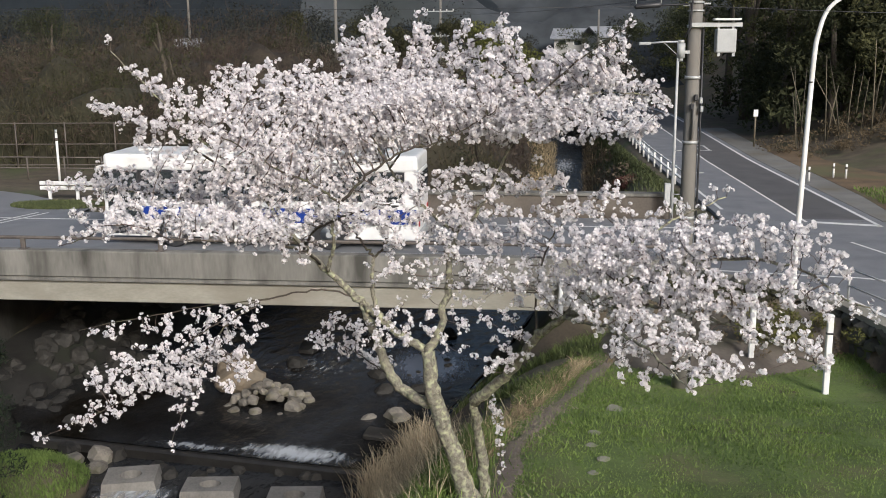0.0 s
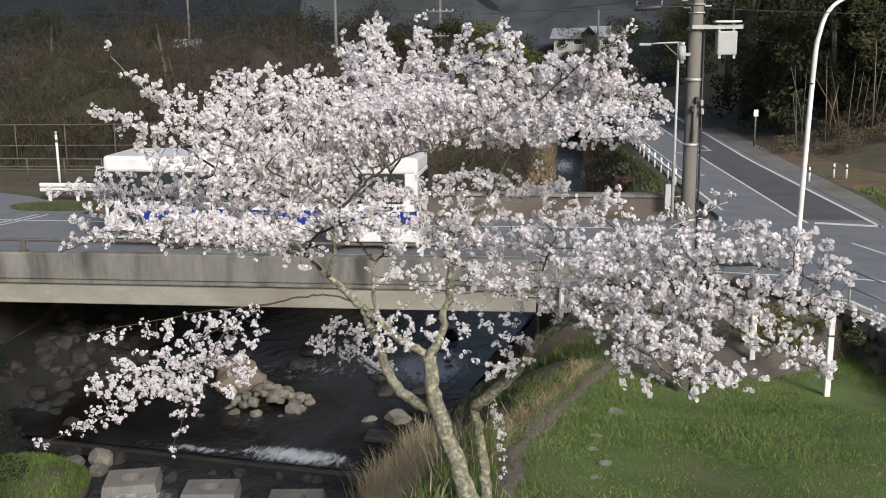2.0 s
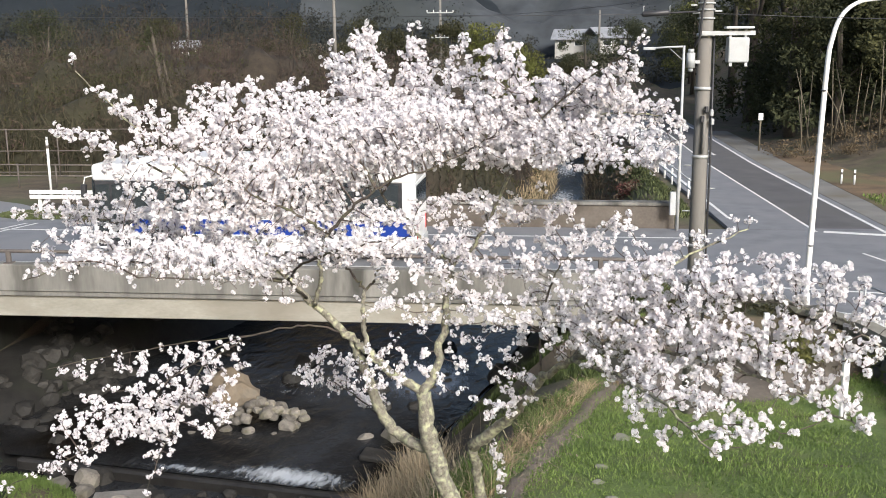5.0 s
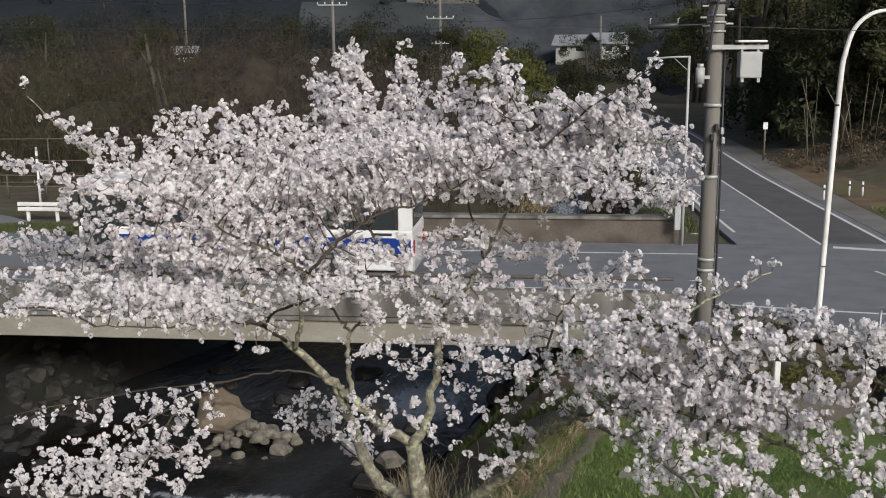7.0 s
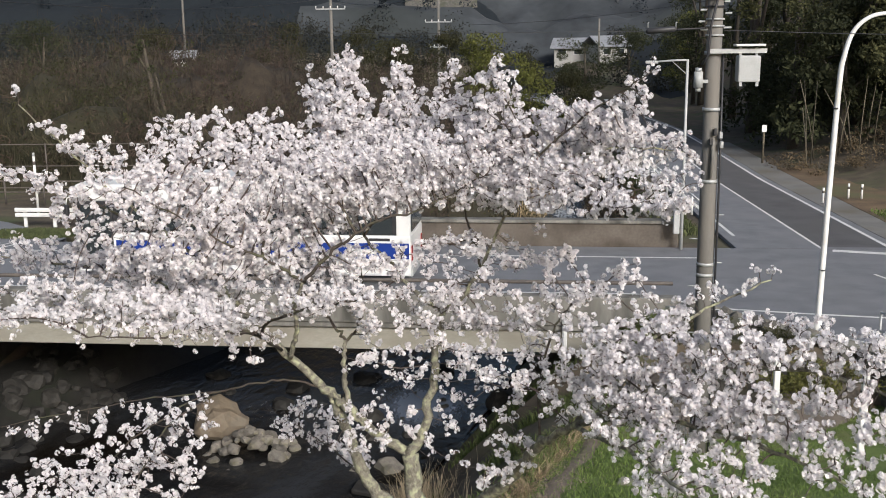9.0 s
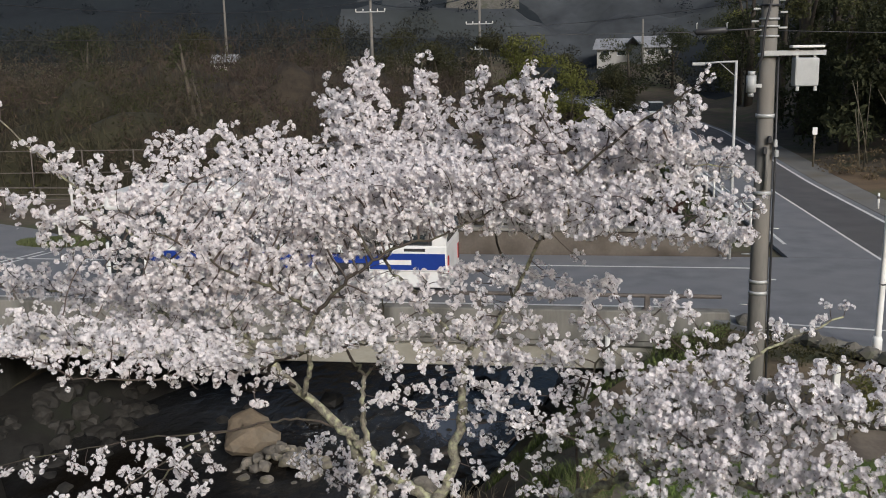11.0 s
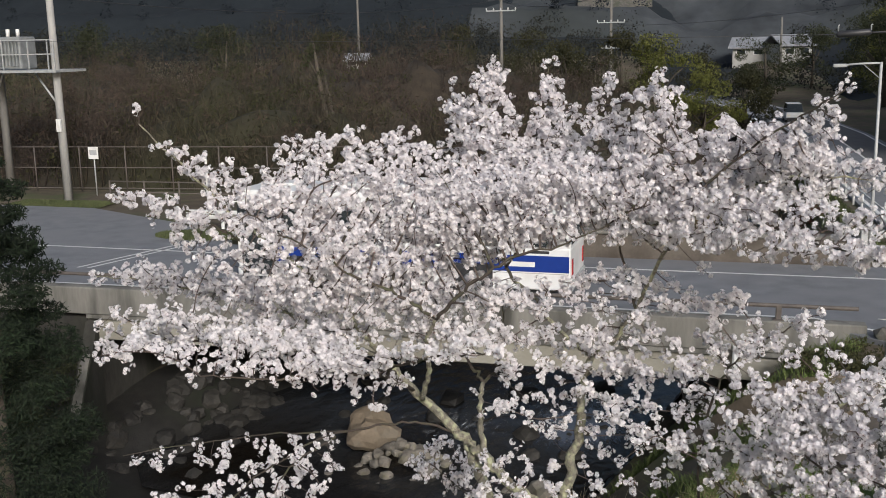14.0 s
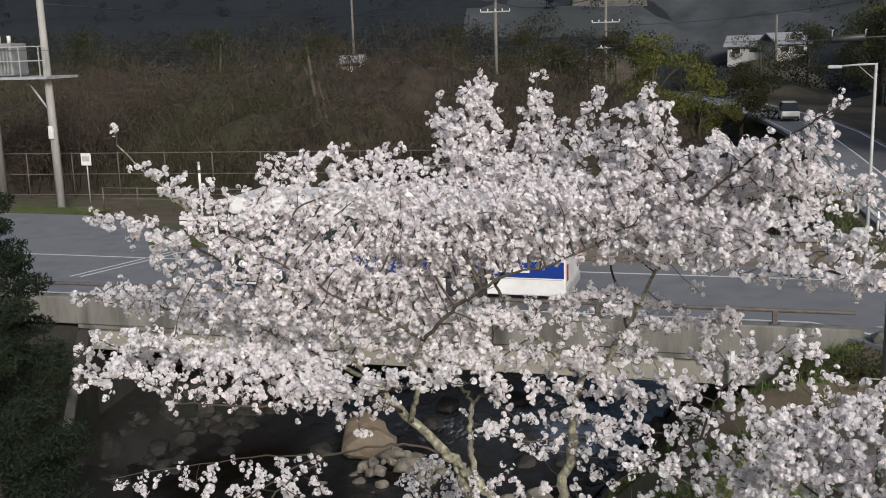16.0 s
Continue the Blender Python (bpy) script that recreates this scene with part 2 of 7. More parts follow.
def mesh_np(name, v, f, material, parent=None, label=""):
    """A big mesh from arrays: v (n, 3), f (m, k)."""
    me = bpy.data.meshes.new(name)
    k = f.shape[1]
    me.vertices.add(len(v))
    me.vertices.foreach_set("co", np.ascontiguousarray(v, np.float32).ravel())
    me.loops.add(f.size)
    me.loops.foreach_set("vertex_index", np.ascontiguousarray(f, np.int32).ravel())
    me.polygons.add(len(f))
    me.polygons.foreach_set("loop_start", np.arange(0, f.size, k, dtype=np.int32))
    me.update(calc_edges=True)
    me.materials.append(material)
    ob = new(name, me)
    ob.parent = parent
    if label:
        ob["label"] = label
    return ob


def part(name, bm, material, parent=None, label="", smooth=False):
    me = bpy.data.meshes.new(name)
    bm.to_mesh(me)
    bm.free()
    me.materials.append(material)
    if smooth:
        me.shade_smooth()
    ob = new(name, me)
    ob.parent = parent
    if label:
        ob["label"] = label
    return ob


def empty(name, m, label, category, group="", kind=""):
    ob = new(name)
    ob.empty_display_size = 0.2
    ob.matrix_world = m
    return tagged(ob, label, category, group, kind)


def box(bm, x0, x1, y0, y1, z0, z1, bevel=0.0, seg=1):
    r = bmesh.ops.create_cube(bm, size=1.0, matrix=Matrix.LocRotScale(((x0 + x1) / 2, (y0 + y1) / 2, (z0 + z1) / 2), None, (x1 - x0, y1 - y0, z1 - z0)))
    if bevel:
        es = list({e for v in r["verts"] for e in v.link_edges})
        bmesh.ops.bevel(bm, geom=es, offset=bevel, segments=seg, affect="EDGES", profile=0.5)
    return bm


def boxed(x0, x1, y0, y1, z0, z1, bevel=0.0, seg=1):
    return box(bmesh.new(), x0, x1, y0, y1, z0, z1, bevel, seg)


def tube_arrays(pts, radii, sides=8):
    pts = np.asarray(pts, float)
    n = len(pts)
    tan = np.gradient(pts, axis=0)
    tan /= np.linalg.norm(tan, axis=1, keepdims=True) + 1e-9
    ref = np.array((0.31, 0.87, 0.38)) if abs(tan[0, 2]) > 0.8 else np.array((0.0, 0.0, 1.0))
    v = []
    a = np.linspace(0, 2 * np.pi, sides, endpoint=False)
    for i in range(n):
        s = np.cross(tan[i], ref)
        s /= np.linalg.norm(s) + 1e-9
        u = np.cross(s, tan[i])
        ref = u
        v.append(pts[i] + radii[i] * (np.cos(a)[:, None] * s + np.sin(a)[:, None] * u))
    v = np.concatenate(v)
    j = np.arange(sides)
    f = np.concatenate([np.stack([i * sides + j, i * sides + (j + 1) % sides, (i + 1) * sides + (j + 1) % sides, (i + 1) * sides + j], 1) for i in range(n - 1)])
    return v, f


def tube(name, pts, radii, material, parent=None, label="", sides=8, caps=True):
    if np.isscalar(radii):
        radii = [radii] * len(pts)
    v, f = tube_arrays(pts, radii, sides)
    faces = [tuple(q) for q in f.tolist()]
    if caps:
        faces += [tuple(range(sides))[::-1], tuple(range(len(v) - sides, len(v)))]
    ob = mesh_ob(name, v.tolist(), faces, material, parent, label)
    for p in ob.data.polygons:
        p.use_smooth = len(p.vertices) == 4
    return ob


def spline(pts, per=6):
    p = np.asarray(pts, float)
    p = np.vstack([2 * p[0] - p[1], p, 2 * p[-1] - p[-2]])
    out = []
    for i in range(1, len(p) - 2):
        for u in np.linspace(0, 1, per, endpoint=False):
            a, b, c, d = p[i - 1], p[i], p[i + 1], p[i + 2]
            out.append(0.5 * (2 * b + (c - a) * u + (2 * a - 5 * b + 4 * c - d) * u * u + (3 * b - a - 3 * c + d) * u ** 3))
    out.append(p[-2])
    return np.array(out)


def smooth01(a, b, x):
    t = np.clip((x - a) / (b - a), 0, 1)
    return t * t * (3 - 2 * t)


def rock_bm(r, flat=0.7, seed=0, sub=2):
    bm = bmesh.new()
    bmesh.ops.create_icosphere(bm, subdivisions=sub, radius=1)
    o = Vector((seed * 3.7, seed * 1.3, seed * 7.1))
    for v in bm.verts:
        k = 1 + 0.45 * noise.noise(v.co * 1.1 + o) + 0.12 * noise.noise(v.co * 3.1 + o)
        c = v.co * k
        # facets
        c.x = max(-0.8, min(0.8, c.x))
        v.co = Vector((c.x * r, c.y * r * 0.9, max(c.z, -0.75) * r * flat))
    return bm


# ---- terrain ----
YS = (-40, 14, 20, 24, 26, 29, 34, 40, 50, 60, 70, 95, 140)
XR = (-5.6, -4.6, -4.4, -4.3, -4.2, -3.2, -1.9, -0.6, 2.0, 2.6, 3.0, 4.0, 0.0)
XL = (-13, -12.5, -12.5, -12.6, -13, -14.5, -14.0, -11.0, -6.0, -1.0, 0.9, 1.1, -5.0)
ZW = (-5.1, -5.0, -4.9, -4.85, -4.55, -4.4, -4.4, -4.35, -4.2, -3.9, -3.6, -3.0, -2.0)
YT = (-40, 6, 14, 20, 24, 28, 31, 40, 60, 95, 140)
XT = (-2.2, -1.5, -0.7, 0.3, 1.3, 3.2, 4.6, 4.9, 6.0, 6.6, 6.0)


def field_z(y):
    return np.interp(y, (-40, 5, 14, 22, 27), (2.2, 1.9, 0.48, -0.82, -1.0))


def wall_x(y):
    """The line of the retaining wall along the road beside the meadow."""
    return np.interp(y, (-40, 10, 18, 24.2, 26.2), (14.5, 10.2, 9.2, 8.4, 7.9))


def ground_z(x, y):
    x, y = np.asarray(x, float), np.asarray(y, float)
    xr, xl, zw, xt = np.interp(y, YS, XR), np.interp(y, YS, XL), np.interp(y, YS, ZW), np.interp(y, YT, XT)
    plateau = np.where(y < 27.2, np.where(x < wall_x(y), field_z(y), -0.12), -0.12)
    bed = zw - 0.35
    right = bed + (plateau - bed) * smooth01(0, 1, (x - xr) / (xt - xr)) ** 0.8
    lt = np.interp(y, (-40, 24, 29, 30, 39, 42, 60), (5.0, 4.5, 3.4, 1.5, 1.5, 5.0, 6.0))
    low = np.interp(y, (-40, 20, 29, 39, 42), (-3.0, -3.6, -4.1, -2.9, -0.12))
    high = np.interp(y, (-40, 20, 30.8, 31.3), (-2.0, -2.6, -3.0, -0.12))
    left_plateau = low + (high - low) * smooth01(-17.7, np.where(y < 31.0, -23.0, -17.9), x)
    left = bed + (left_plateau - bed) * smooth01(0, 1, (xl - x) / lt)
    z = np.where(x > xr, right, np.where(x < xl, left, bed))
    hill_l = 0.10 * np.clip(y - 62, 0, 400) * smooth01(-2, -25, x) * 0.25
    hill_r = 0.35 * np.clip(x - 15, 0, 60) * smooth01(46, 62, y)
    far = np.clip(y - 130, 0, 60) * 0.095 + np.clip(y - 190, 0, 55) * 0.52 - np.clip(y - 330, 0, 300) * 0.1
    return z + hill_l + hill_r + far


def terrain():
    gx = np.concatenate([np.linspace(-420, -62, 22), np.arange(-60, -20, 2.0), np.arange(-20, 14, 0.4), np.arange(14, 60, 2.0), np.linspace(62, 420, 22)])
    gy = np.concatenate([np.linspace(-60, -2, 8), np.arange(0, 45, 0.4), np.arange(45, 120, 2.5), np.linspace(122, 620, 40)])
    X, Y = np.meshgrid(gx, gy)
    Z = ground_z(X, Y)
    rough = np.array([[noise.noise(Vector((a * 0.6, b * 0.6, 0))) * 0.09 + noise.noise(Vector((a * 2.3, b * 2.3, 5))) * 0.03 for a in gx] for b in gy])
    flat = (Z > -0.2) & (Z < -0.05)
    meadow = (X > np.interp(Y, YT, XT)) & (Y < 27.2)
    Z = Z + np.where(flat, 0, np.where(meadow, 0.12 * rough, rough))
    v = np.stack([X, Y, Z], -1).reshape(-1, 3)
    n = len(gx)
    i, j = np.meshgrid(np.arange(len(gy) - 1), np.arange(n - 1), indexing="ij")
    a = (i * n + j).ravel()
    f = np.stack([a, a + 1, a + n + 1, a + n], 1)
    ob = mesh_np("ground", v, f, M_EARTH)
    ob.data.shade_smooth()
    return tagged(ob, "brown earth river banks and flat land round the bridge", "ground", kind="structure")


terrain()


def strip(name, left, right, material, label, category, z=0.0, kind="structure"):
    """A flat ribbon between two lines of points, with a little thickness."""
    n = len(left)
    v = [(x, y, z) for x, y in left] + [(x, y, z) for x, y in right] + [(x, y, z - 0.3) for x, y in left] + [(x, y, z - 0.3) for x, y in right]
    f = [(i, n + i, n + i + 1, i + 1) for i in range(n - 1)]
    f += [(i + 1, 2 * n + i + 1, 2 * n + i, i) for i in range(n - 1)]
    f += [(n + i, 3 * n + i, 3 * n + i + 1, n + i + 1) for i in range(n - 1)]
    ob = mesh_ob(name, v, f, material)
    bm = bmesh.new()
    bm.from_mesh(ob.data)
    bmesh.ops.recalc_face_normals(bm, faces=bm.faces)
    bm.to_mesh(ob.data)
    bm.free()
    return tagged(ob, label, category, kind=kind)


def road_x(y):
    """Centre of the side road that runs away from the junction."""
    return float(np.interp(y, (37, 45, 56, 70, 85, 100, 125, 160), (9.75, 9.35, 8.8, 8.6, 8.2, 6.6, 1.5, -10)))


_ry = list(np.arange(38.3, 160, 3.0))
strip("road", [(-90, 38.3), (-27, 38.3), (-4, 38.3), (6.5, 38.3), (12.6, 38.3), (20, 36.0), (45, 30)], [(-90, 30.9), (-27, 30.9), (-4, 30.9), (3.2, 30.9), (8.0, 26.6), (9.6, 15), (16, -20)], M_ASPHALT, "grey asphalt road over the bridge and junction", "road")
strip("side_road", [(road_x(y) - 2.75, y) for y in _ry], [(road_x(y) + 2.75, y) for y in _ry], M_ASPHALT, "grey asphalt side road leading away from the junction", "road", z=0.003)
strip("forecourt", [(-60, 45.6), (-32, 45.4), (-27, 45.2), (-21, 42.2), (-17, 39.0)], [(-60, 38.305), (-32, 38.305), (-27, 38.305), (-21, 38.305), (-17, 38.305)], M_ASPHALT, "grey asphalt apron beside the main road", "road", z=0.002)


def paint_line(pts, width, label):
    p = np.asarray(pts, float)
    t = np.gradient(p, axis=0)
    t /= np.linalg.norm(t, axis=1, keepdims=True)
    nrm = np.stack([-t[:, 1], t[:, 0]], 1) * width / 2
    v = [(*q, 0.008) for q in p + nrm] + [(*q, 0.008) for q in p - nrm]
    n = len(p)
    f = [(n + i, n + i + 1, i + 1, i) for i in range(n - 1)]
    return tagged(mesh_ob("road_marking", v, f, M_LINE), label, "road marking", "road markings", "structure")


paint_line([(road_x(y) + 2.35, y) for y in np.arange(37.3, 150, 2.5)], 0.15, "white edge line painted along the side road")
paint_line([(road_x(y) + 0.05, y) for y in np.arange(38, 150, 2.5)], 0.11, "thin worn centre line on the side road")
paint_line([(road_x(y) - 2.35, y) for y in np.arange(40.5, 150, 2.5)], 0.13, "white edge line by the guard fence")
paint_line([(10.0, 38.0), (12.1, 37.45)], 0.35, "broad white stop line at the junction")
paint_line([(10.3, 34.5), (11.6, 30.5), (12.6, 26)], 0.11, "thin worn line across the junction")
paint_line([(5.2, 30.2), (7.4, 29.8), (9.1, 29.55), (12, 28.5)], 0.13, "white line at the road's edge by the meadow")
paint_line([(7.0, 27.9), (8.2, 27.2), (9.6, 22), (10.6, 14)], 0.13, "white edge line along the retaining wall")
paint_line([(-60, 36.9), (-23, 36.9), (-17, 36.75), (6, 36.6)], 0.14, "white edge line on the bridge road")
paint_line([(-19.6, 33.7), (-18.2, 38.0)], 0.12, "diagonal white line in the road by the bridge end")
paint_line([(-20.0, 33.7), (-18.6, 38.0)], 0.12, "diagonal white line in the road by the bridge end")
paint_line([(-60, 31.6), (-30, 31.6), (3, 31.7), (5.2, 30.2)], 0.13, "white edge line along the bridge rail")
for _i in range(2):
    _y = 60.4
    paint_line([(10.0 - 0.55 * _i - 0.2, _y), (10.0 - 0.55 * _i - 0.25, _y + 2.2)], 0.12, "short white road mark on the side road")
paint_line([(9.15, 60.35), (9.9, 60.35)], 0.25, "short white road mark on the side road")
paint_line([(9.1, 62.7), (9.85, 62.7)], 0.25, "short white road mark on the side road")

strip("pavement", [(road_x(y) + 2.76, y) for y in np.arange(38.3, 75, 3)], [(road_x(y) + 4.3, y) for y in np.arange(38.3, 75, 3)], M_PAVE, "grey gritty shoulder beside the side road", "pavement", z=0.012)
strip("verge", [(13.2, 38.5), (13.4, 44), (13.2, 50), (12.9, 60)], [(40, 34), (40, 44), (40, 52), (40, 60)], M_LITTER, "brown leaf litter verge under the woods", "verge", z=0.022)

strip("road_lane", [(road_x(y) + 0.12, y) for y in np.arange(38.6, 150, 2.5)], [(road_x(y) + 2.26, y) for y in np.arange(38.6, 150, 2.5)], M_NEWASPHALT, "darker resurfaced lane of the side road", "road", z=0.0065)


# water
def water():
    gy = np.concatenate([np.arange(-40, 25.9, 1.2), [25.9]])
    up = np.concatenate([[26.0], np.arange(26.6, 135, 1.2)])
    for name, ys, lab in (("stream", gy, "dark shallow stream water below the weir"), ("stream", up, "dark rippled stream water flowing under the bridge")):
        u = np.linspace(0, 1, 30)
        xl, xr, zw = np.interp(ys, YS, XL) - 1.2, np.interp(ys, YS, XR) + 0.9, np.interp(ys, YS, ZW)
        if name == "stream" and ys[0] > 20:
            zw = np.maximum(zw, np.where(ys < 29, -4.42, -9))
        else:
            zw = np.minimum(zw, -4.70)
        X = xl[:, None] + (xr - xl)[:, None] * u
        Y = np.repeat(ys[:, None], 30, 1)
        Z = np.repeat(zw[:, None], 30, 1)
        Y = Y - 0.165 * (X + 5.6) * np.clip(1 - np.abs(Y - 26) / 4, 0, 1)
        v = np.stack([X, Y, Z], -1).reshape(-1, 3)
        i, j = np.meshgrid(np.arange(len(ys) - 1), np.arange(29), indexing="ij")
        a = (i * 30 + j).ravel()
        ob = mesh_np(name, v, np.stack([a, a + 1, a + 31, a + 30], 1), M_WATER)
        tagged(ob, lab, "water", kind="structure")


water()


def river_bed():
    """Wet gravel over the bed and low banks, its colour darkened for shade."""
    ys = np.arange(12, 62, 0.5)
    u = np.linspace(0, 1, 40)
    a = np.interp(ys, YS, XL) - np.interp(ys, (12, 29, 30, 39, 42, 62), (4.5, 4.2, 3.4, 3.4, 1.5, 1.0))
    b = np.interp(ys, YS, XR) + 0.7
    X = a[:, None] + (b - a)[:, None] * u
    Y = np.repeat(ys[:, None], 40, 1)
    Z = ground_z(X, Y) + 0.06
    Z += np.array([[noise.noise(Vector((p * 2.1, q * 2.1, 2))) * 0.10 + 0.05 for p, q in zip(r, s)] for r, s in zip(X, Y)])
    i, j = np.meshgrid(np.arange(len(ys) - 1), np.arange(39), indexing="ij")
    k = (i * 40 + j).ravel()
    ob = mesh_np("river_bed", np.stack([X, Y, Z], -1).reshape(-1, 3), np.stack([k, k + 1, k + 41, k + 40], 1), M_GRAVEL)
    return tagged(ob, "wet gravel of stream bed and banks, shade in its colour", "river bed", kind="structure")


# Wet gravel, coloured near black to carry the shade of bridge and trees.
M_GRAVEL = mat("wet_shaded_gravel", (0.009, 0.008, 0.007), (0.028, 0.026, 0.022), 3.0, 0.75, 0.8, fine=7, stain=(0.02, 0.022, 0.014), stain_scale=0.5)
river_bed()

# ---- bridge ----
def bridge():
    b = empty("bridge", pose(-6, 30.6, 0), "weathered concrete road bridge over the stream with low brown rails", "bridge", kind="structure")
    inv = b.matrix_world.inverted()

    def p(name, bm, m, label="", smooth=False):
        bm.transform(inv)
        return part(name, bm, m, b, label, smooth)

    x0, x1 = -17.6, 5.0
    p("deck", boxed(x0, x1, 30.9, 38.9, -0.72, -0.31), M_CONCRETE)
    p("kerb", boxed(x0 - 12, x1 - 0.9, 30.45, 30.88, -0.62, 0.2, 0.03), M_CONCRETE, "grey stained concrete kerb wall")
    p("kerb", boxed(-16.0, x1, 38.45, 38.85, -0.62, 0.78, 0.03), M_LITTERWALL, "brown weathered parapet wall")
    p("coping", boxed(-16.0, x1, 38.38, 38.92, 0.782, 0.90, 0.02), M_CONCRETE)
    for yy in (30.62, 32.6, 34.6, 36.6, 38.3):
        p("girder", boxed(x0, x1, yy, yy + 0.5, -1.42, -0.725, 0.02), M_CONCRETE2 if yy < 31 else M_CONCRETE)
    p("ledge", boxed(x0, x1, 30.5, 30.615, -0.76, -0.625, 0.01), M_CONCRETE)
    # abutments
    p("abutment", boxed(-30.5, x0, 30.55, 38.9, -6, -0.735), M_SHADEWALL, "concrete abutment, stained, with the bridge's shade in its dark colour")
    p("abutment", boxed(x1 - 0.6, x1 + 2.2, 31.0, 38.9, -6, -1.43), M_SHADEWALL, "concrete abutment, stained, with the bridge's shade in its dark colour")
    # drain pipe
    for px in (1.05,):
        v, f = tube_arrays([(px, 30.4, -0.45), (px, 30.38, -0.75), (px, 30.36, -1.5)], [0.07] * 3, 8)
        ob = mesh_ob("drain_pipe", [tuple(inv @ Vector(q)) for q in v], [tuple(q) for q in f.tolist()], M_WHITE, b, "pale drain pipe")
    # rails
    for ys, z0, xs in ((30.66, 0.2, np.arange(-28.4, 4.0, 4.35)), (38.65, 0.9, ())):
        if len(xs):
            v, f = tube_arrays([(xs[0] - 1, ys, z0 + 0.36), (-8, ys, z0 + 0.36), (3.9, ys, z0 + 0.36)], [0.055] * 3, 8)
            mesh_ob("rail", [tuple(inv @ Vector(q)) for q in v], [tuple(q) for q in f.tolist()], M_RUST, b, "dark brown tubular rail")
            for x in xs:
                bm = boxed(x - 0.07, x + 0.07, ys - 0.06, ys + 0.06, z0, z0 + 0.4, 0.02)
                box(bm, x - 0.13, x + 0.13, ys - 0.13, ys + 0.13, z0, z0 + 0.025)
                p("rail_post", bm, M_RUST)
    return b


M_LITTERWALL = mat("brown_concrete", (0.075, 0.062, 0.052), (0.15, 0.13, 0.108), 1.0, 0.9, 0.3, fine=12, stain=(0.06, 0.048, 0.038), stain_scale=0.8)
bridge()

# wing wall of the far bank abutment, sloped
_w = mesh_ob("wing_wall", [(-17.7, 30.7, -0.7), (-17.3, 30.7, -0.7), (-16.0, 26.2, -5.6), (-16.4, 26.2, -5.6), (-17.7, 30.7, -6), (-17.3, 30.7, -6), (-16.0, 26.2, -6), (-16.4, 26.2, -6)], [(0, 1, 2, 3), (0, 3, 7, 4), (1, 5, 6, 2), (4, 7, 6, 5), (0, 4, 5, 1), (2, 6, 7, 3)], M_SHADEWALL)
# Added pale strip along the slope, drawn for the wall's sunlit edge.
_cp = [(-17.5 + 1.3 * s + dx, 30.7 - 4.5 * s, -0.7 - 4.9 * s + dz) for dz in (0.003, 0.05) for s in (0.2, 0.62) for dx in (-0.14, 0.16)]
mesh_ob("coping", _cp, [(0, 1, 5, 4), (2, 6, 7, 3), (0, 4, 6, 2), (1, 3, 7, 5), (4, 5, 7, 6), (0, 2, 3, 1)], M_CONCRETE, _w, "pale strip standing for the wall's sunlit edge")
tagged(_w, "sloping grey concrete wing wall of the bridge", "wall", kind="structure")


# ---- retaining wall of the meadow, in rubble stones ----
def stone_wall():
    w = empty("retaining_wall", pose(7, 26, -1), "dark rubble stone retaining wall between meadow and road", "wall", kind="structure")
    inv = w.matrix_world.inverted()
    line = [(4.3, 30.3), (5.2, 29.2), (6.6, 27.7), (7.85, 26.3), (8.35, 24.2), (9.15, 18), (10.1, 10)]
    pts = []
    for (ax, ay), (bx, by) in zip(line[:-1], line[1:]):
        n = max(1, int(math.dist((ax, ay), (bx, by)) / 0.42))
        for i in range(n):
            pts.append(((ax + (bx - ax) * (i + 0.5) / n), (ay + (by - ay) * (i + 0.5) / n), math.atan2(by - ay, bx - ax)))
    core_v, core_f = [], []
    for i, (x, y) in enumerate(line):
        core_v += [(x, y + 0.12, -3.0), (x, y + 0.12, -0.06), (x + 0.35, y + 0.45, -0.06), (x + 0.35, y + 0.45, -3.0)]
    for i in range(len(line) - 1):
        a = 4 * i
        core_f += [(a, a + 1, a + 5, a + 4), (a + 1, a + 2, a + 6, a + 5), (a + 2, a + 3, a + 7, a + 6)]
    mesh_ob("core", [tuple(inv @ Vector(q)) for q in core_v], core_f, M_EARTH, w)
    cv = []
    for (x, y) in line:
        cv += [(x - 0.08, y - 0.02, -0.05), (x - 0.08, y - 0.02, 0.10), (x + 0.25, y + 0.3, 0.10), (x + 0.25, y + 0.3, -0.05)]
    cf = []
    for i in range(len(line) - 1):
        a = 4 * i
        cf += [(a, a + 1, a + 5, a + 4), (a + 1, a + 2, a + 6, a + 5), (a + 2, a + 3, a + 7, a + 6)]
    mesh_ob("kerb", [tuple(inv @ Vector(q)) for q in cv], cf, M_CONCRETE2, w, "grey concrete kerb on the wall")
    shapes = []
    for s in range(6):
        bm = rock_bm(0.26, 0.75, s + 40, 1)
        me = bpy.data.meshes.new("stone")
        bm.to_mesh(me)
        bm.free()
        me.materials.append(M_WALLSTONE)
        shapes.append(me)
    rnd = random.Random(5)
    for x, y, a in pts:
        if y < 12:
            continue
        base = float(field_z(min(y, 27)))
        rows = max(1, int((-0.1 - base) / 0.3) + 1)
        for r in range(rows):
            ob = new("stone", rnd.choice(shapes))
            ob.parent = w
            ob.matrix_local = inv @ pose(x + rnd.uniform(-0.08, 0.08), y + 0.06 + rnd.uniform(-0.04, 0.04), base + 0.1 + 0.32 * r, rnd.uniform(-20, 20), rnd.uniform(-20, 20), math.degrees(a) + rnd.uniform(-30, 30))
    return w


stone_wall()


# ---- the cherry tree ----
TR = np.random.default_rng(11)
cherry = empty("cherry_tree", pose(-0.4, 13.95, 0.45), "cherry tree in full pale pink-white blossom on the grassy bank", "tree")
_cinv = np.array(cherry.matrix_world.inverted())
NODES, PARENT, BUDS = [], [], []


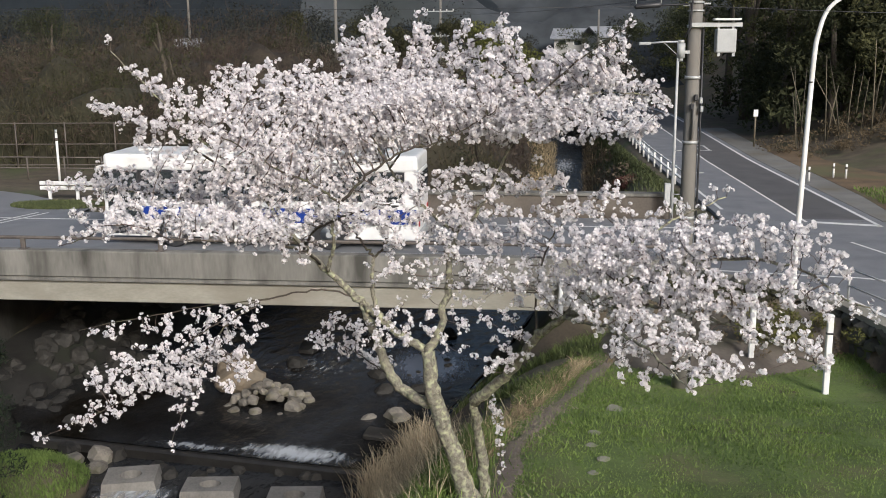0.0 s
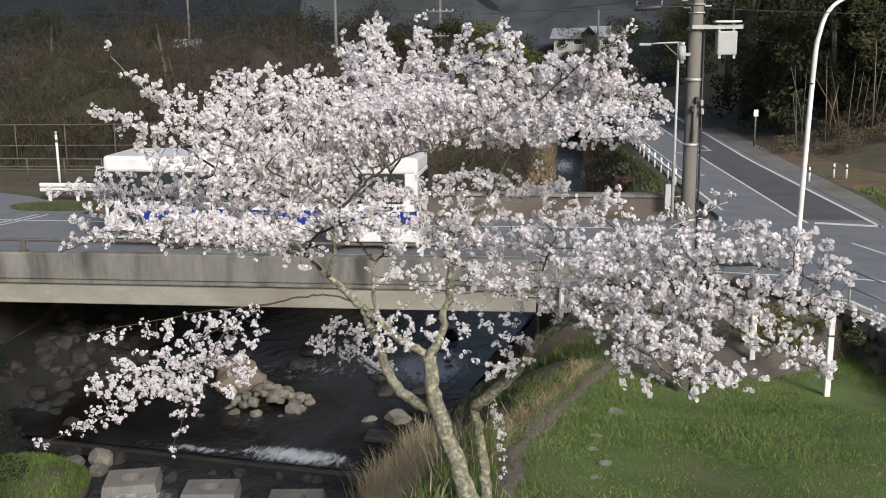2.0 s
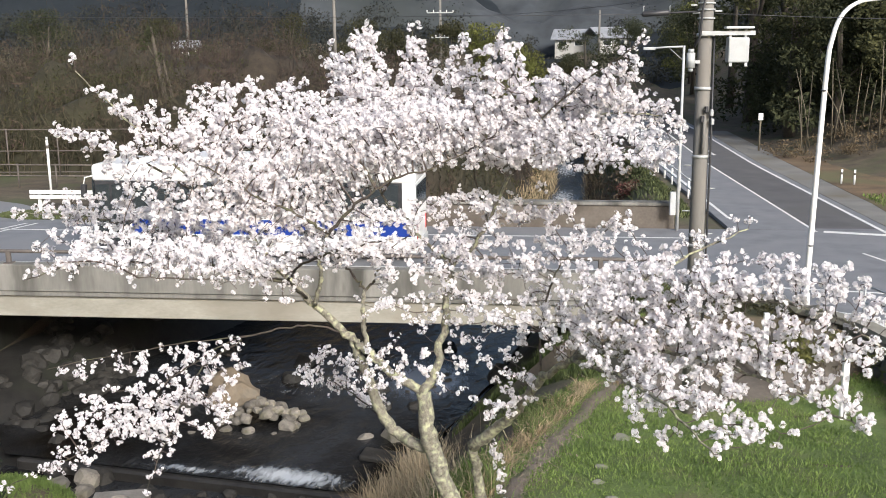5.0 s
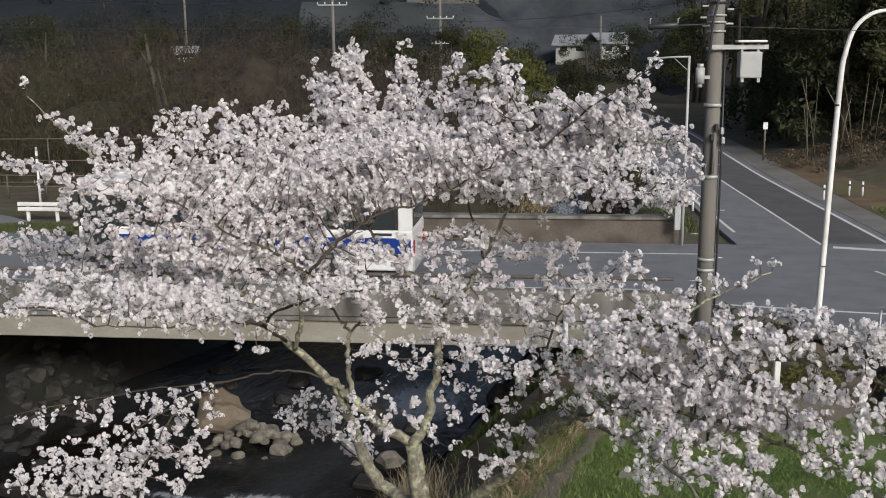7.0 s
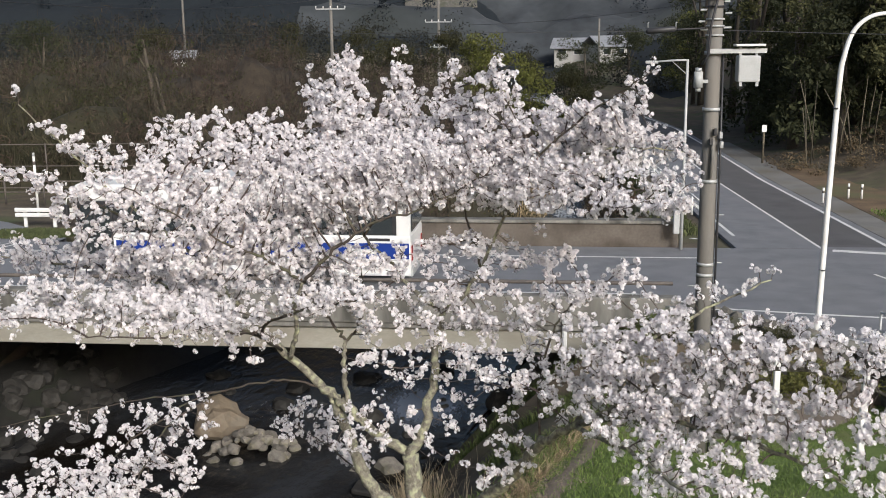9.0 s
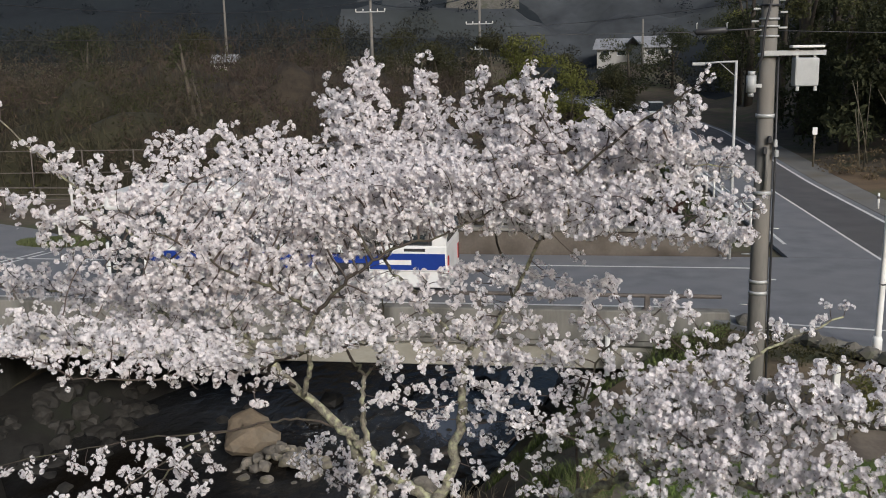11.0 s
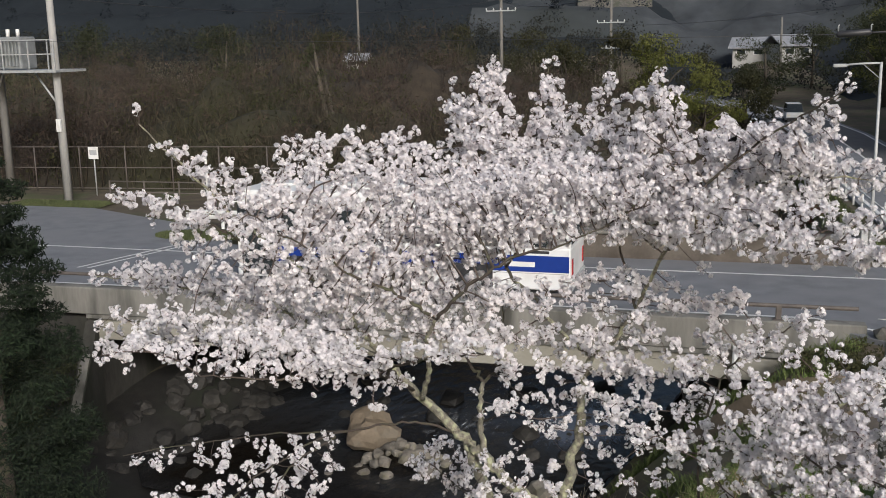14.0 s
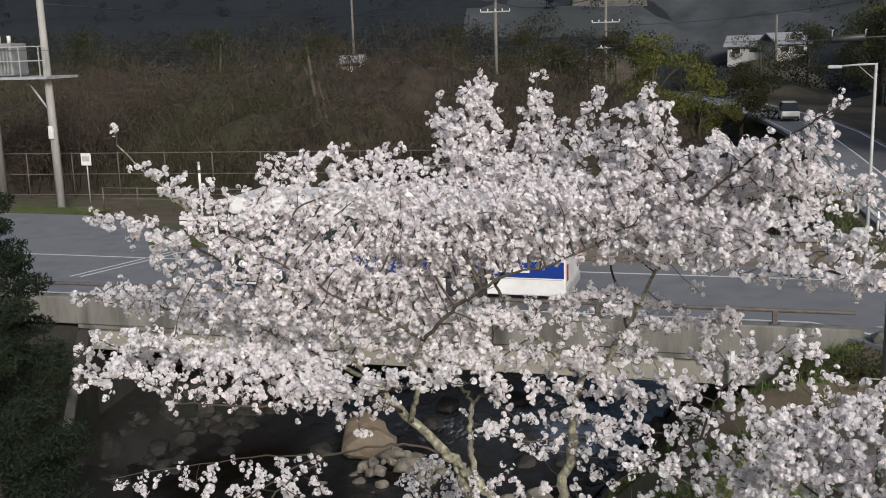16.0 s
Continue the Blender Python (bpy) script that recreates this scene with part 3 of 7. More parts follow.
def to_tree(p):
    return np.asarray(p) @ _cinv[:3, :3].T + _cinv[:3, 3]


def unit(v):
    return v / (np.linalg.norm(v, axis=-1, keepdims=True) + 1e-9)


def limb(name, r0, r1, *pts):
    """A trunk, stem or arm of the tree; its line is where finer boughs may start."""
    p = spline(pts, 7)
    p[1:-1] += TR.normal(0, 0.011, (len(p) - 2, 3))
    r = np.linspace(r0, r1, len(p)) * (1 + 0.05 * TR.normal(size=len(p)))
    if name == "main":
        r[:4] *= np.array((1.45, 1.28, 1.15, 1.06))
    big = name in ("main", "dark")
    tube("trunk" if big else "branch", to_tree(p), r, M_BARK if name in ("main", "stem") or r0 > 0.023 else M_BARKDARK, cherry, "", 12 if r0 > 0.05 else 7)
    if not big:
        for q in p[3:]:
            NODES.append(q)
            PARENT.append(-1)


def spray(density, r0, r1, *pts):
    """Buds scattered round a line, which the twigs then grow to."""
    p = spline(pts, 8)
    seg = np.linalg.norm(np.diff(p, axis=0), axis=1)
    cum = np.concatenate([[0], np.cumsum(seg)])
    r = np.linspace(r0, r1, len(p))
    n = int(density * np.pi * np.sum(seg * (r[:-1] ** 2 + r[:-1] * r[1:] + r[1:] ** 2) / 3) + 2)
    u = []
    while len(u) < n:
        k = TR.uniform(0, cum[-1])
        if TR.random() < (np.interp(k, cum, r) / max(r0, r1)) ** 2 + 0.03:
            u.append(k)
    u = np.array(u)
    c = np.stack([np.interp(u, cum, p[:, i]) for i in range(3)], 1)
    d = unit(TR.normal(size=(n, 3))) * TR.random((n, 1)) ** (1 / 2.4)
    BUDS.append(c + d * np.interp(u, cum, r)[:, None] * np.array((1.0, 1.15, 0.92)))


limb('main', 0.125, 0.088, (-0.38, 13.85, 0.49), (-0.63, 13.87, 1.33), (-0.87, 13.88, 2.02), (-0.94, 13.90, 2.61))
limb('dark', 0.085, 0.055, (-0.18, 14.20, 0.27), (-0.27, 14.10, 1.25), (-0.36, 14.00, 1.90))
limb('stem', 0.078, 0.05, (-0.85, 13.95, 1.88), (-1.18, 14.05, 1.94), (-1.45, 14.15, 2.16), (-1.61, 14.17, 2.56), (-1.73, 14.18, 2.89), (-1.83, 14.20, 3.13))
limb('stem', 0.055, 0.048, (-0.94, 13.90, 2.61), (-1.34, 14.00, 2.82), (-1.63, 14.10, 3.03), (-1.83, 14.20, 3.13))
limb('stem', 0.055, 0.03, (-1.83, 14.20, 3.13), (-2.14, 14.17, 3.46), (-2.42, 14.13, 3.73), (-2.61, 14.10, 3.96))
limb('arm', 0.03, 0.015, (-2.27, 14.10, 3.61), (-2.14, 13.90, 4.03), (-2.11, 13.77, 4.31), (-1.98, 13.64, 4.58))
limb('arm', 0.018, 0.006, (-1.98, 13.64, 4.58), (-2.25, 13.50, 4.81), (-2.63, 13.35, 5.02), (-3.06, 13.20, 5.31), (-3.53, 13.00, 5.64))
limb('arm', 0.02, 0.006, (-1.98, 13.64, 4.58), (-1.62, 13.50, 4.96), (-1.23, 13.50, 5.22), (-0.75, 13.50, 5.37), (-0.18, 13.60, 5.67))
limb('arm', 0.035, 0.022, (-1.63, 14.12, 3.04), (-1.71, 14.21, 3.42), (-1.69, 14.30, 3.76))
limb('arm', 0.018, 0.006, (-1.69, 14.30, 3.76), (-1.88, 14.43, 3.94), (-2.11, 14.57, 4.14), (-2.53, 14.70, 4.44), (-2.87, 14.90, 4.99))
limb('arm', 0.018, 0.006, (-1.69, 14.30, 3.76), (-1.57, 14.43, 3.89), (-1.54, 14.57, 4.17), (-1.60, 14.70, 4.64))
limb('stem', 0.058, 0.03, (-0.94, 13.90, 2.61), (-0.80, 13.97, 2.88), (-0.70, 14.05, 3.42), (-0.66, 14.12, 3.86), (-0.59, 14.20, 4.14))
limb('arm', 0.024, 0.006, (-0.59, 14.20, 4.14), (-0.88, 14.30, 4.30), (-1.22, 14.40, 4.65), (-1.50, 14.55, 4.90), (-1.68, 14.70, 5.39), (-1.81, 15.00, 6.12), (-1.72, 15.10, 6.82))
limb('arm', 0.014, 0.005, (-1.49, 14.50, 4.91), (-1.14, 14.80, 5.50), (-1.11, 15.00, 6.26), (-1.16, 15.10, 6.85))
limb('arm', 0.026, 0.006, (-0.59, 14.20, 4.14), (-0.39, 14.15, 4.33), (-0.17, 14.10, 4.64), (0.07, 14.00, 5.19), (0.49, 13.90, 5.68), (1.17, 14.10, 5.91), (1.91, 14.30, 5.85))
limb('arm', 0.014, 0.005, (-0.17, 14.10, 4.64), (-0.29, 14.30, 4.93), (-0.40, 14.50, 5.49), (-0.49, 14.55, 6.20), (-0.56, 14.60, 6.70))
limb('arm', 0.016, 0.005, (0.11, 14.00, 5.24), (0.45, 13.60, 5.90), (0.99, 13.30, 6.40), (1.42, 13.00, 6.71))
limb('arm', 0.012, 0.005, (0.49, 13.90, 5.68), (1.11, 12.70, 5.64), (1.54, 11.75, 5.67))
limb('arm', 0.028, 0.006, (-2.61, 14.10, 3.96), (-3.11, 13.90, 4.67), (-3.51, 13.50, 5.23), (-3.90, 13.10, 5.77), (-4.44, 12.80, 6.46))
limb('arm', 0.026, 0.006, (-2.61, 14.10, 3.96), (-3.39, 14.15, 4.29), (-4.23, 14.20, 4.53), (-5.24, 14.25, 4.66), (-6.03, 14.30, 4.67))
limb('arm', 0.022, 0.006, (-2.53, 14.10, 3.86), (-3.29, 13.80, 4.13), (-4.22, 13.70, 4.20), (-5.03, 13.60, 4.19), (-5.60, 13.50, 4.01))
limb('arm', 0.018, 0.006, (-3.11, 13.90, 4.67), (-3.68, 13.40, 5.24), (-4.30, 13.05, 5.70), (-4.63, 12.70, 5.86))
limb('arm', 0.02, 0.006, (-2.37, 14.10, 3.70), (-2.37, 13.30, 4.09), (-1.98, 12.40, 4.52), (-1.47, 11.90, 4.77), (-0.99, 11.55, 4.95))
limb('arm', 0.014, 0.006, (-2.37, 13.30, 4.09), (-2.69, 12.70, 4.33), (-3.03, 12.30, 4.36), (-3.61, 12.10, 4.41))
limb('stem', 0.075, 0.034, (-0.36, 14.00, 1.90), (0.11, 13.70, 2.41), (0.36, 13.40, 2.85), (0.51, 13.10, 3.14), (0.78, 12.80, 3.42))
limb('arm', 0.029, 0.008, (0.78, 12.80, 3.42), (1.38, 12.20, 3.74), (2.02, 11.60, 3.82), (2.63, 11.00, 3.78), (3.10, 10.60, 3.59))
limb('arm', 0.029, 0.008, (0.78, 12.80, 3.42), (1.50, 12.30, 3.97), (2.25, 11.80, 4.35), (2.90, 11.20, 4.41), (3.41, 10.40, 4.24))
limb('arm', 0.026, 0.007, (0.78, 12.80, 3.42), (1.28, 12.80, 4.11), (1.90, 12.90, 4.50), (2.57, 13.00, 4.81))
limb('arm', 0.024, 0.007, (0.78, 12.80, 3.42), (1.28, 11.60, 3.62), (1.60, 10.80, 3.63), (1.85, 10.20, 3.50))
limb('arm', 0.015, 0.006, (0.43, 13.20, 3.01), (0.51, 13.60, 3.85), (0.71, 13.70, 4.32), (1.19, 13.80, 4.65))
limb('arm', 0.014, 0.006, (-1.85, 14.20, 3.23), (-2.35, 14.10, 3.35), (-2.86, 14.00, 3.29), (-3.37, 13.90, 3.14), (-3.97, 13.70, 2.77), (-4.61, 13.40, 2.17), (-5.54, 13.20, 1.70))
limb('arm', 0.012, 0.005, (-3.14, 13.90, 3.22), (-3.59, 13.60, 2.88), (-3.89, 13.40, 2.26), (-4.20, 13.30, 1.52))
limb('arm', 0.01, 0.005, (-3.01, 14.00, 3.25), (-4.20, 14.10, 3.05), (-5.62, 13.90, 2.78))
limb('arm', 0.012, 0.005, (-1.43, 14.15, 2.16), (-2.02, 15.00, 2.15), (-2.77, 15.70, 2.28))
# crown left
spray(656, 0.34, 0.08, (-2.85, 13.70, 5.34), (-3.88, 13.10, 5.96), (-4.38, 12.80, 6.40))
spray(115, 0.05, 0.04, (-4.41, 12.80, 6.43), (-4.54, 12.90, 6.75))
spray(656, 0.3, 0.1, (-2.81, 13.30, 5.25), (-3.84, 12.90, 5.57), (-4.57, 12.50, 5.87))
spray(574, 0.22, 0.09, (-3.14, 13.20, 4.99), (-3.84, 13.05, 5.19), (-4.44, 12.90, 5.54))
spray(820, 0.45, 0.42, (-3.37, 13.60, 5.66), (-2.72, 13.80, 5.68), (-1.97, 14.00, 5.70))
spray(820, 0.5, 0.5, (-3.11, 13.60, 5.11), (-2.25, 13.90, 5.22), (-1.44, 14.20, 5.62))
spray(460, 0.3, 0.2, (-2.41, 14.40, 6.00), (-3.00, 14.10, 6.08), (-3.49, 13.80, 6.10))
# left shelf
spray(820, 0.34, 0.1, (-2.94, 13.90, 4.35), (-4.09, 14.03, 4.55), (-5.20, 14.17, 4.67), (-6.06, 14.30, 4.66))
spray(820, 0.2, 0.09, (-2.87, 13.60, 4.22), (-4.16, 13.57, 4.25), (-5.04, 13.53, 4.22), (-5.62, 13.50, 4.00))
spray(460, 0.22, 0.09, (-3.38, 13.50, 4.80), (-4.48, 13.55, 4.93), (-5.16, 13.60, 4.99))
spray(820, 0.36, 0.32, (-2.19, 13.90, 4.83), (-2.84, 13.60, 4.83), (-3.35, 13.40, 4.89))
spray(820, 0.2, 0.1, (-2.75, 13.20, 4.38), (-3.73, 13.00, 4.55), (-4.66, 12.90, 4.66), (-5.22, 12.90, 4.52))
spray(460, 0.25, 0.25, (-2.71, 13.60, 4.44), (-2.05, 13.90, 4.65))
# front shelf
spray(820, 0.15, 0.12, (-3.16, 12.30, 4.35), (-2.40, 12.40, 4.49), (-1.65, 11.90, 4.76), (-0.96, 11.50, 4.96))
spray(460, 0.24, 0.14, (-2.62, 12.70, 4.37), (-3.32, 12.40, 4.51), (-4.14, 12.30, 4.57), (-4.67, 12.30, 4.51))
spray(115, 0.3, 0.2, (-2.11, 12.80, 4.25), (-3.00, 12.60, 4.28))
spray(460, 0.12, 0.08, (-3.03, 12.30, 4.34), (-3.68, 12.10, 4.41))
# crown top
spray(1189, 0.5, 0.12, (-1.51, 14.70, 5.69), (-1.76, 15.00, 6.34), (-1.72, 15.10, 6.89))
spray(1189, 0.46, 0.1, (-1.07, 14.80, 5.76), (-1.12, 14.95, 6.34), (-1.16, 15.10, 6.88))
spray(644, 0.45, 0.1, (-0.49, 14.50, 5.71), (-0.54, 14.55, 6.35), (-0.55, 14.60, 6.77))
spray(644, 0.33, 0.14, (-1.90, 14.80, 5.90), (-2.28, 15.60, 6.59))
spray(1189, 0.42, 0.1, (0.00, 14.00, 5.81), (0.01, 13.95, 6.43), (0.03, 13.90, 6.79))
spray(644, 0.35, 0.1, (0.48, 13.90, 5.89), (0.65, 14.10, 6.52))
spray(644, 0.28, 0.05, (0.94, 13.50, 6.04), (1.30, 13.25, 6.50), (1.44, 13.00, 6.74))
spray(644, 0.25, 0.15, (1.08, 13.60, 5.91), (1.43, 13.30, 6.37))
# crown right
spray(820, 0.3, 0.2, (0.48, 13.80, 6.16), (1.00, 13.50, 6.24), (1.39, 13.40, 6.18))
spray(460, 0.22, 0.1, (0.81, 13.60, 6.10), (1.01, 13.50, 6.51))
spray(1189, 0.42, 0.16, (-0.21, 14.00, 5.64), (0.76, 14.15, 5.80), (1.98, 14.30, 5.83))
spray(1189, 0.2, 0.13, (0.09, 13.50, 5.50), (0.93, 12.70, 5.56), (1.57, 11.70, 5.68))
spray(1189, 0.28, 0.14, (0.29, 13.40, 5.69), (1.05, 12.80, 5.74), (1.70, 12.30, 5.82))
spray(1189, 0.45, 0.45, (-1.94, 13.80, 5.51), (-0.96, 13.80, 5.65), (0.08, 13.80, 5.76))
spray(644, 0.3, 0.14, (0.68, 13.70, 6.16), (1.79, 14.20, 6.01))
# crown middle
spray(506, 0.24, 0.2, (-2.03, 13.80, 4.81), (-1.41, 13.95, 4.72), (-0.78, 14.10, 4.81), (-0.14, 14.10, 4.96))
spray(414, 0.2, 0.16, (-1.88, 13.70, 4.40), (-1.33, 13.85, 4.34), (-0.85, 14.00, 4.43))
spray(115, 0.5, 0.5, (-2.56, 14.20, 4.63), (-1.36, 14.07, 4.37), (-0.20, 13.93, 4.12), (0.51, 13.80, 4.02))
spray(40, 0.45, 0.45, (-1.54, 14.20, 3.52), (0.45, 13.60, 3.63))
spray(115, 0.35, 0.4, (-0.43, 14.20, 4.69), (0.77, 13.60, 4.76))
spray(115, 0.3, 0.3, (-0.18, 13.60, 3.76), (0.78, 13.00, 3.78))
# low twigs
spray(40, 0.35, 0.35, (-1.46, 14.10, 3.02), (0.32, 13.40, 3.11))
spray(368, 0.2, 0.16, (-2.84, 15.70, 2.27), (-2.19, 15.30, 2.11), (-1.47, 14.60, 2.15))
spray(300, 0.2, 0.14, (-2.71, 15.60, 2.48), (-2.04, 15.20, 2.61))
spray(200, 0.2, 0.2, (-1.77, 13.70, 2.82), (-1.19, 13.70, 2.84))
spray(40, 0.3, 0.3, (-0.77, 13.80, 2.51), (0.26, 13.20, 2.74))
spray(115, 0.13, 0.1, (-0.06, 14.10, 1.65), (0.01, 14.20, 0.81))
spray(115, 0.2, 0.15, (-1.37, 13.60, 3.96), (-1.15, 13.50, 3.70))
# bough
spray(460, 0.3, 0.08, (0.72, 12.80, 3.56), (1.28, 12.87, 4.23), (1.91, 12.93, 4.60), (2.59, 13.00, 4.90))
spray(437, 0.42, 0.14, (1.08, 12.50, 3.91), (2.02, 11.80, 4.46), (2.88, 11.20, 4.69), (3.36, 10.80, 4.51))
spray(437, 0.42, 0.1, (1.08, 12.30, 3.71), (2.16, 11.50, 4.06), (2.92, 10.80, 4.26), (3.47, 10.40, 4.15))
spray(460, 0.28, 0.1, (1.25, 12.00, 3.60), (1.73, 11.00, 3.73), (1.91, 10.20, 3.45))
spray(460, 0.28, 0.1, (1.88, 11.40, 3.73), (2.43, 10.40, 3.46))
spray(460, 0.32, 0.1, (2.52, 11.00, 3.98), (3.19, 10.50, 3.64))
spray(460, 0.2, 0.12, (1.33, 11.40, 3.54), (1.47, 10.80, 3.27))
spray(115, 0.3, 0.25, (0.51, 13.50, 4.22), (1.10, 13.25, 4.65), (1.66, 13.00, 4.80))
spray(115, 0.3, 0.3, (0.12, 13.00, 3.77), (0.84, 12.80, 3.70))
spray(460, 0.3, 0.3, (0.77, 12.90, 4.14), (1.68, 12.40, 4.39))
# hanging
spray(190, 0.46, 0.4, (-3.40, 13.70, 2.86), (-3.94, 13.50, 2.60), (-4.71, 13.30, 2.27))
spray(250, 0.34, 0.1, (-3.75, 13.60, 2.65), (-4.03, 13.45, 2.08), (-4.22, 13.30, 1.44))
spray(460, 0.22, 0.06, (-4.72, 13.30, 2.11), (-5.54, 13.20, 1.66), (-6.05, 13.10, 1.55))
spray(190, 0.22, 0.1, (-4.06, 13.90, 2.94), (-5.53, 13.70, 2.73))
spray(200, 0.24, 0.18, (-3.20, 13.80, 2.91), (-3.29, 13.65, 2.49), (-3.45, 13.50, 2.08))
spray(115, 0.1, 0.1, (-3.01, 14.00, 3.28), (-3.59, 13.90, 3.11))
spray(250, 0.28, 0.15, (-4.66, 13.40, 2.54), (-5.27, 13.20, 2.21))


def grow(step=0.06, kill=0.07, rounds=190):
    """Boughs and twigs creep from the limbs towards the buds until each is reached."""
    buds = np.concatenate(BUDS)
    nodes, parent = np.array(NODES), list(PARENT)
    near, dist = np.zeros(len(buds), int), np.full(len(buds), 1e9)
    alive = np.ones(len(buds), bool)
    fresh, first, tried = nodes, 0, {}
    for k in range(rounds):
        idx = np.flatnonzero(alive)
        for s in range(0, len(fresh), 150):
            dd = np.linalg.norm(buds[idx][:, None] - fresh[None, s:s + 150], axis=2)
            j = dd.argmin(1)
            m = dd[np.arange(len(idx)), j]
            better = m < dist[idx]
            dist[idx[better]], near[idx[better]] = m[better], j[better] + first + s
        alive &= dist > kill
        idx = np.flatnonzero(alive)
        if not len(idx):
            break
        pull = np.zeros((len(nodes), 3))
        np.add.at(pull, near[idx], unit(buds[idx] - nodes[near[idx]]))
        src = np.unique(near[idx])
        d = unit(unit(pull[src]) + TR.normal(0, 0.16, (len(src), 3)))
        made = nodes[src] + d * step
        keep = np.array([tried.get(s, 0) < 4 for s in src])
        for s in src:
            tried[s] = tried.get(s, 0) + 1
        if not keep.any():
            break
        fresh, first = made[keep], len(nodes)
        nodes = np.concatenate([nodes, fresh])
        parent += src[keep].tolist()
    return nodes, np.array(parent)


def crown():
    p, par = grow()
    n, n0 = len(p), len(NODES)
    kids = [[] for _ in range(n)]
    tips = np.zeros(n)
    for i in range(n - 1, n0 - 1, -1):
        tips[i] = max(tips[i], 1)
        tips[par[i]] += tips[i]
        kids[par[i]].append(i)
    r = 0.0039 * np.maximum(tips, 1) ** 0.42
    V, F, nv, clusters = [], [], 0, []
    starts = [(i, k) for i in range(n0) for k in kids[i]]
    while starts:
        a, b = starts.pop()
        chain = [a, b]
        while kids[chain[-1]]:
            ks = sorted(kids[chain[-1]], key=lambda q: -tips[q])
            starts += [(chain[-1], q) for q in ks[1:]]
            chain.append(ks[0])
        q = p[chain].copy()
        for _ in range(2):
            q[1:-1] = 0.5 * q[1:-1] + 0.25 * (q[:-2] + q[2:])
        rr = np.minimum(r[chain], r[b])
        if r[b] > 0.0135 and len(chain) > 5:
            tube("branch", to_tree(q), rr, M_BARKDARK, cherry, "", 6)
        else:
            v, f = tube_arrays(q, rr, 3)
            V.append(v)
            F.append(f + nv)
            nv += len(v)
        for j in range(1, len(chain)):
            end = j == len(chain) - 1
            if rr[j] < 0.0145 and (end or TR.random() < 0.4):
                for k in range(TR.integers(3, 6)):
                    clusters.append(q[j] + TR.normal(0, 0.03, 3) + np.array((0, 0, 0.02)))
    tagged(mesh_np("twig", to_tree(np.concatenate(V)), np.concatenate(F), M_TWIG, cherry, "fine dark twigs"), kind="stuff")
    return np.array(clusters)


def blossoms(c):
    """Umbels of five-petalled flowers round each cluster point."""
    rng = np.random.default_rng(3)
    cell = np.unique(np.floor(c / 0.35).astype(int), axis=0, return_inverse=True)[1].ravel()
    crowd = np.bincount(cell)[cell]
    count = np.where(crowd > 12, rng.integers(4, 9, len(c)), rng.integers(3, 7, len(c)))
    N = int(count.sum())
    d = rng.normal(size=(N, 3))
    d[:, 2] += 0.2
    d = unit(d)
    size = np.repeat(rng.uniform(0.6, 1.15, len(c)), count)[:, None]
    centre = np.repeat(c, count, 0) + d * rng.uniform(0.010, 0.029, (N, 1)) * size
    s = unit(np.cross(d, rng.normal(size=(N, 3))))
    u = np.cross(s, d)
    rad = rng.uniform(0.0165, 0.0215, (N, 1))
    verts = [centre - d * 0.002]
    for k in range(5):
        for da, rr, lift in ((-0.5, 1.0, 0.22), (0.46, 0.98, 0.30)):
            a = 2 * np.pi * k / 5 + da
            verts.append(centre + rad * rr * (np.cos(a) * s + np.sin(a) * u) + d * rad * lift)
    v = np.stack(verts, 1).reshape(-1, 3)
    base = np.arange(N)[:, None] * 11
    f = np.stack([np.concatenate([base, base + o, base + o + 1], 1) for o in (1, 3, 5, 7, 9)], 1).reshape(-1, 3)
    stalk = np.stack([np.repeat(c, count, 0) - s * 0.003, np.repeat(c, count, 0) + s * 0.003, centre - d * 0.003], 1)[::2].reshape(-1, 3)
    tagged(mesh_np("pedicel", to_tree(stalk), np.arange(len(stalk)).reshape(-1, 3), M_CALYX, cherry, "thin red-brown flower stalks"), kind="stuff")
    tagged(mesh_np("blossom", to_tree(v), f, M_PETAL, cherry, "pale pink-white five-petalled cherry blossoms"), kind="stuff")


_cl = crown()
blossoms(_cl)


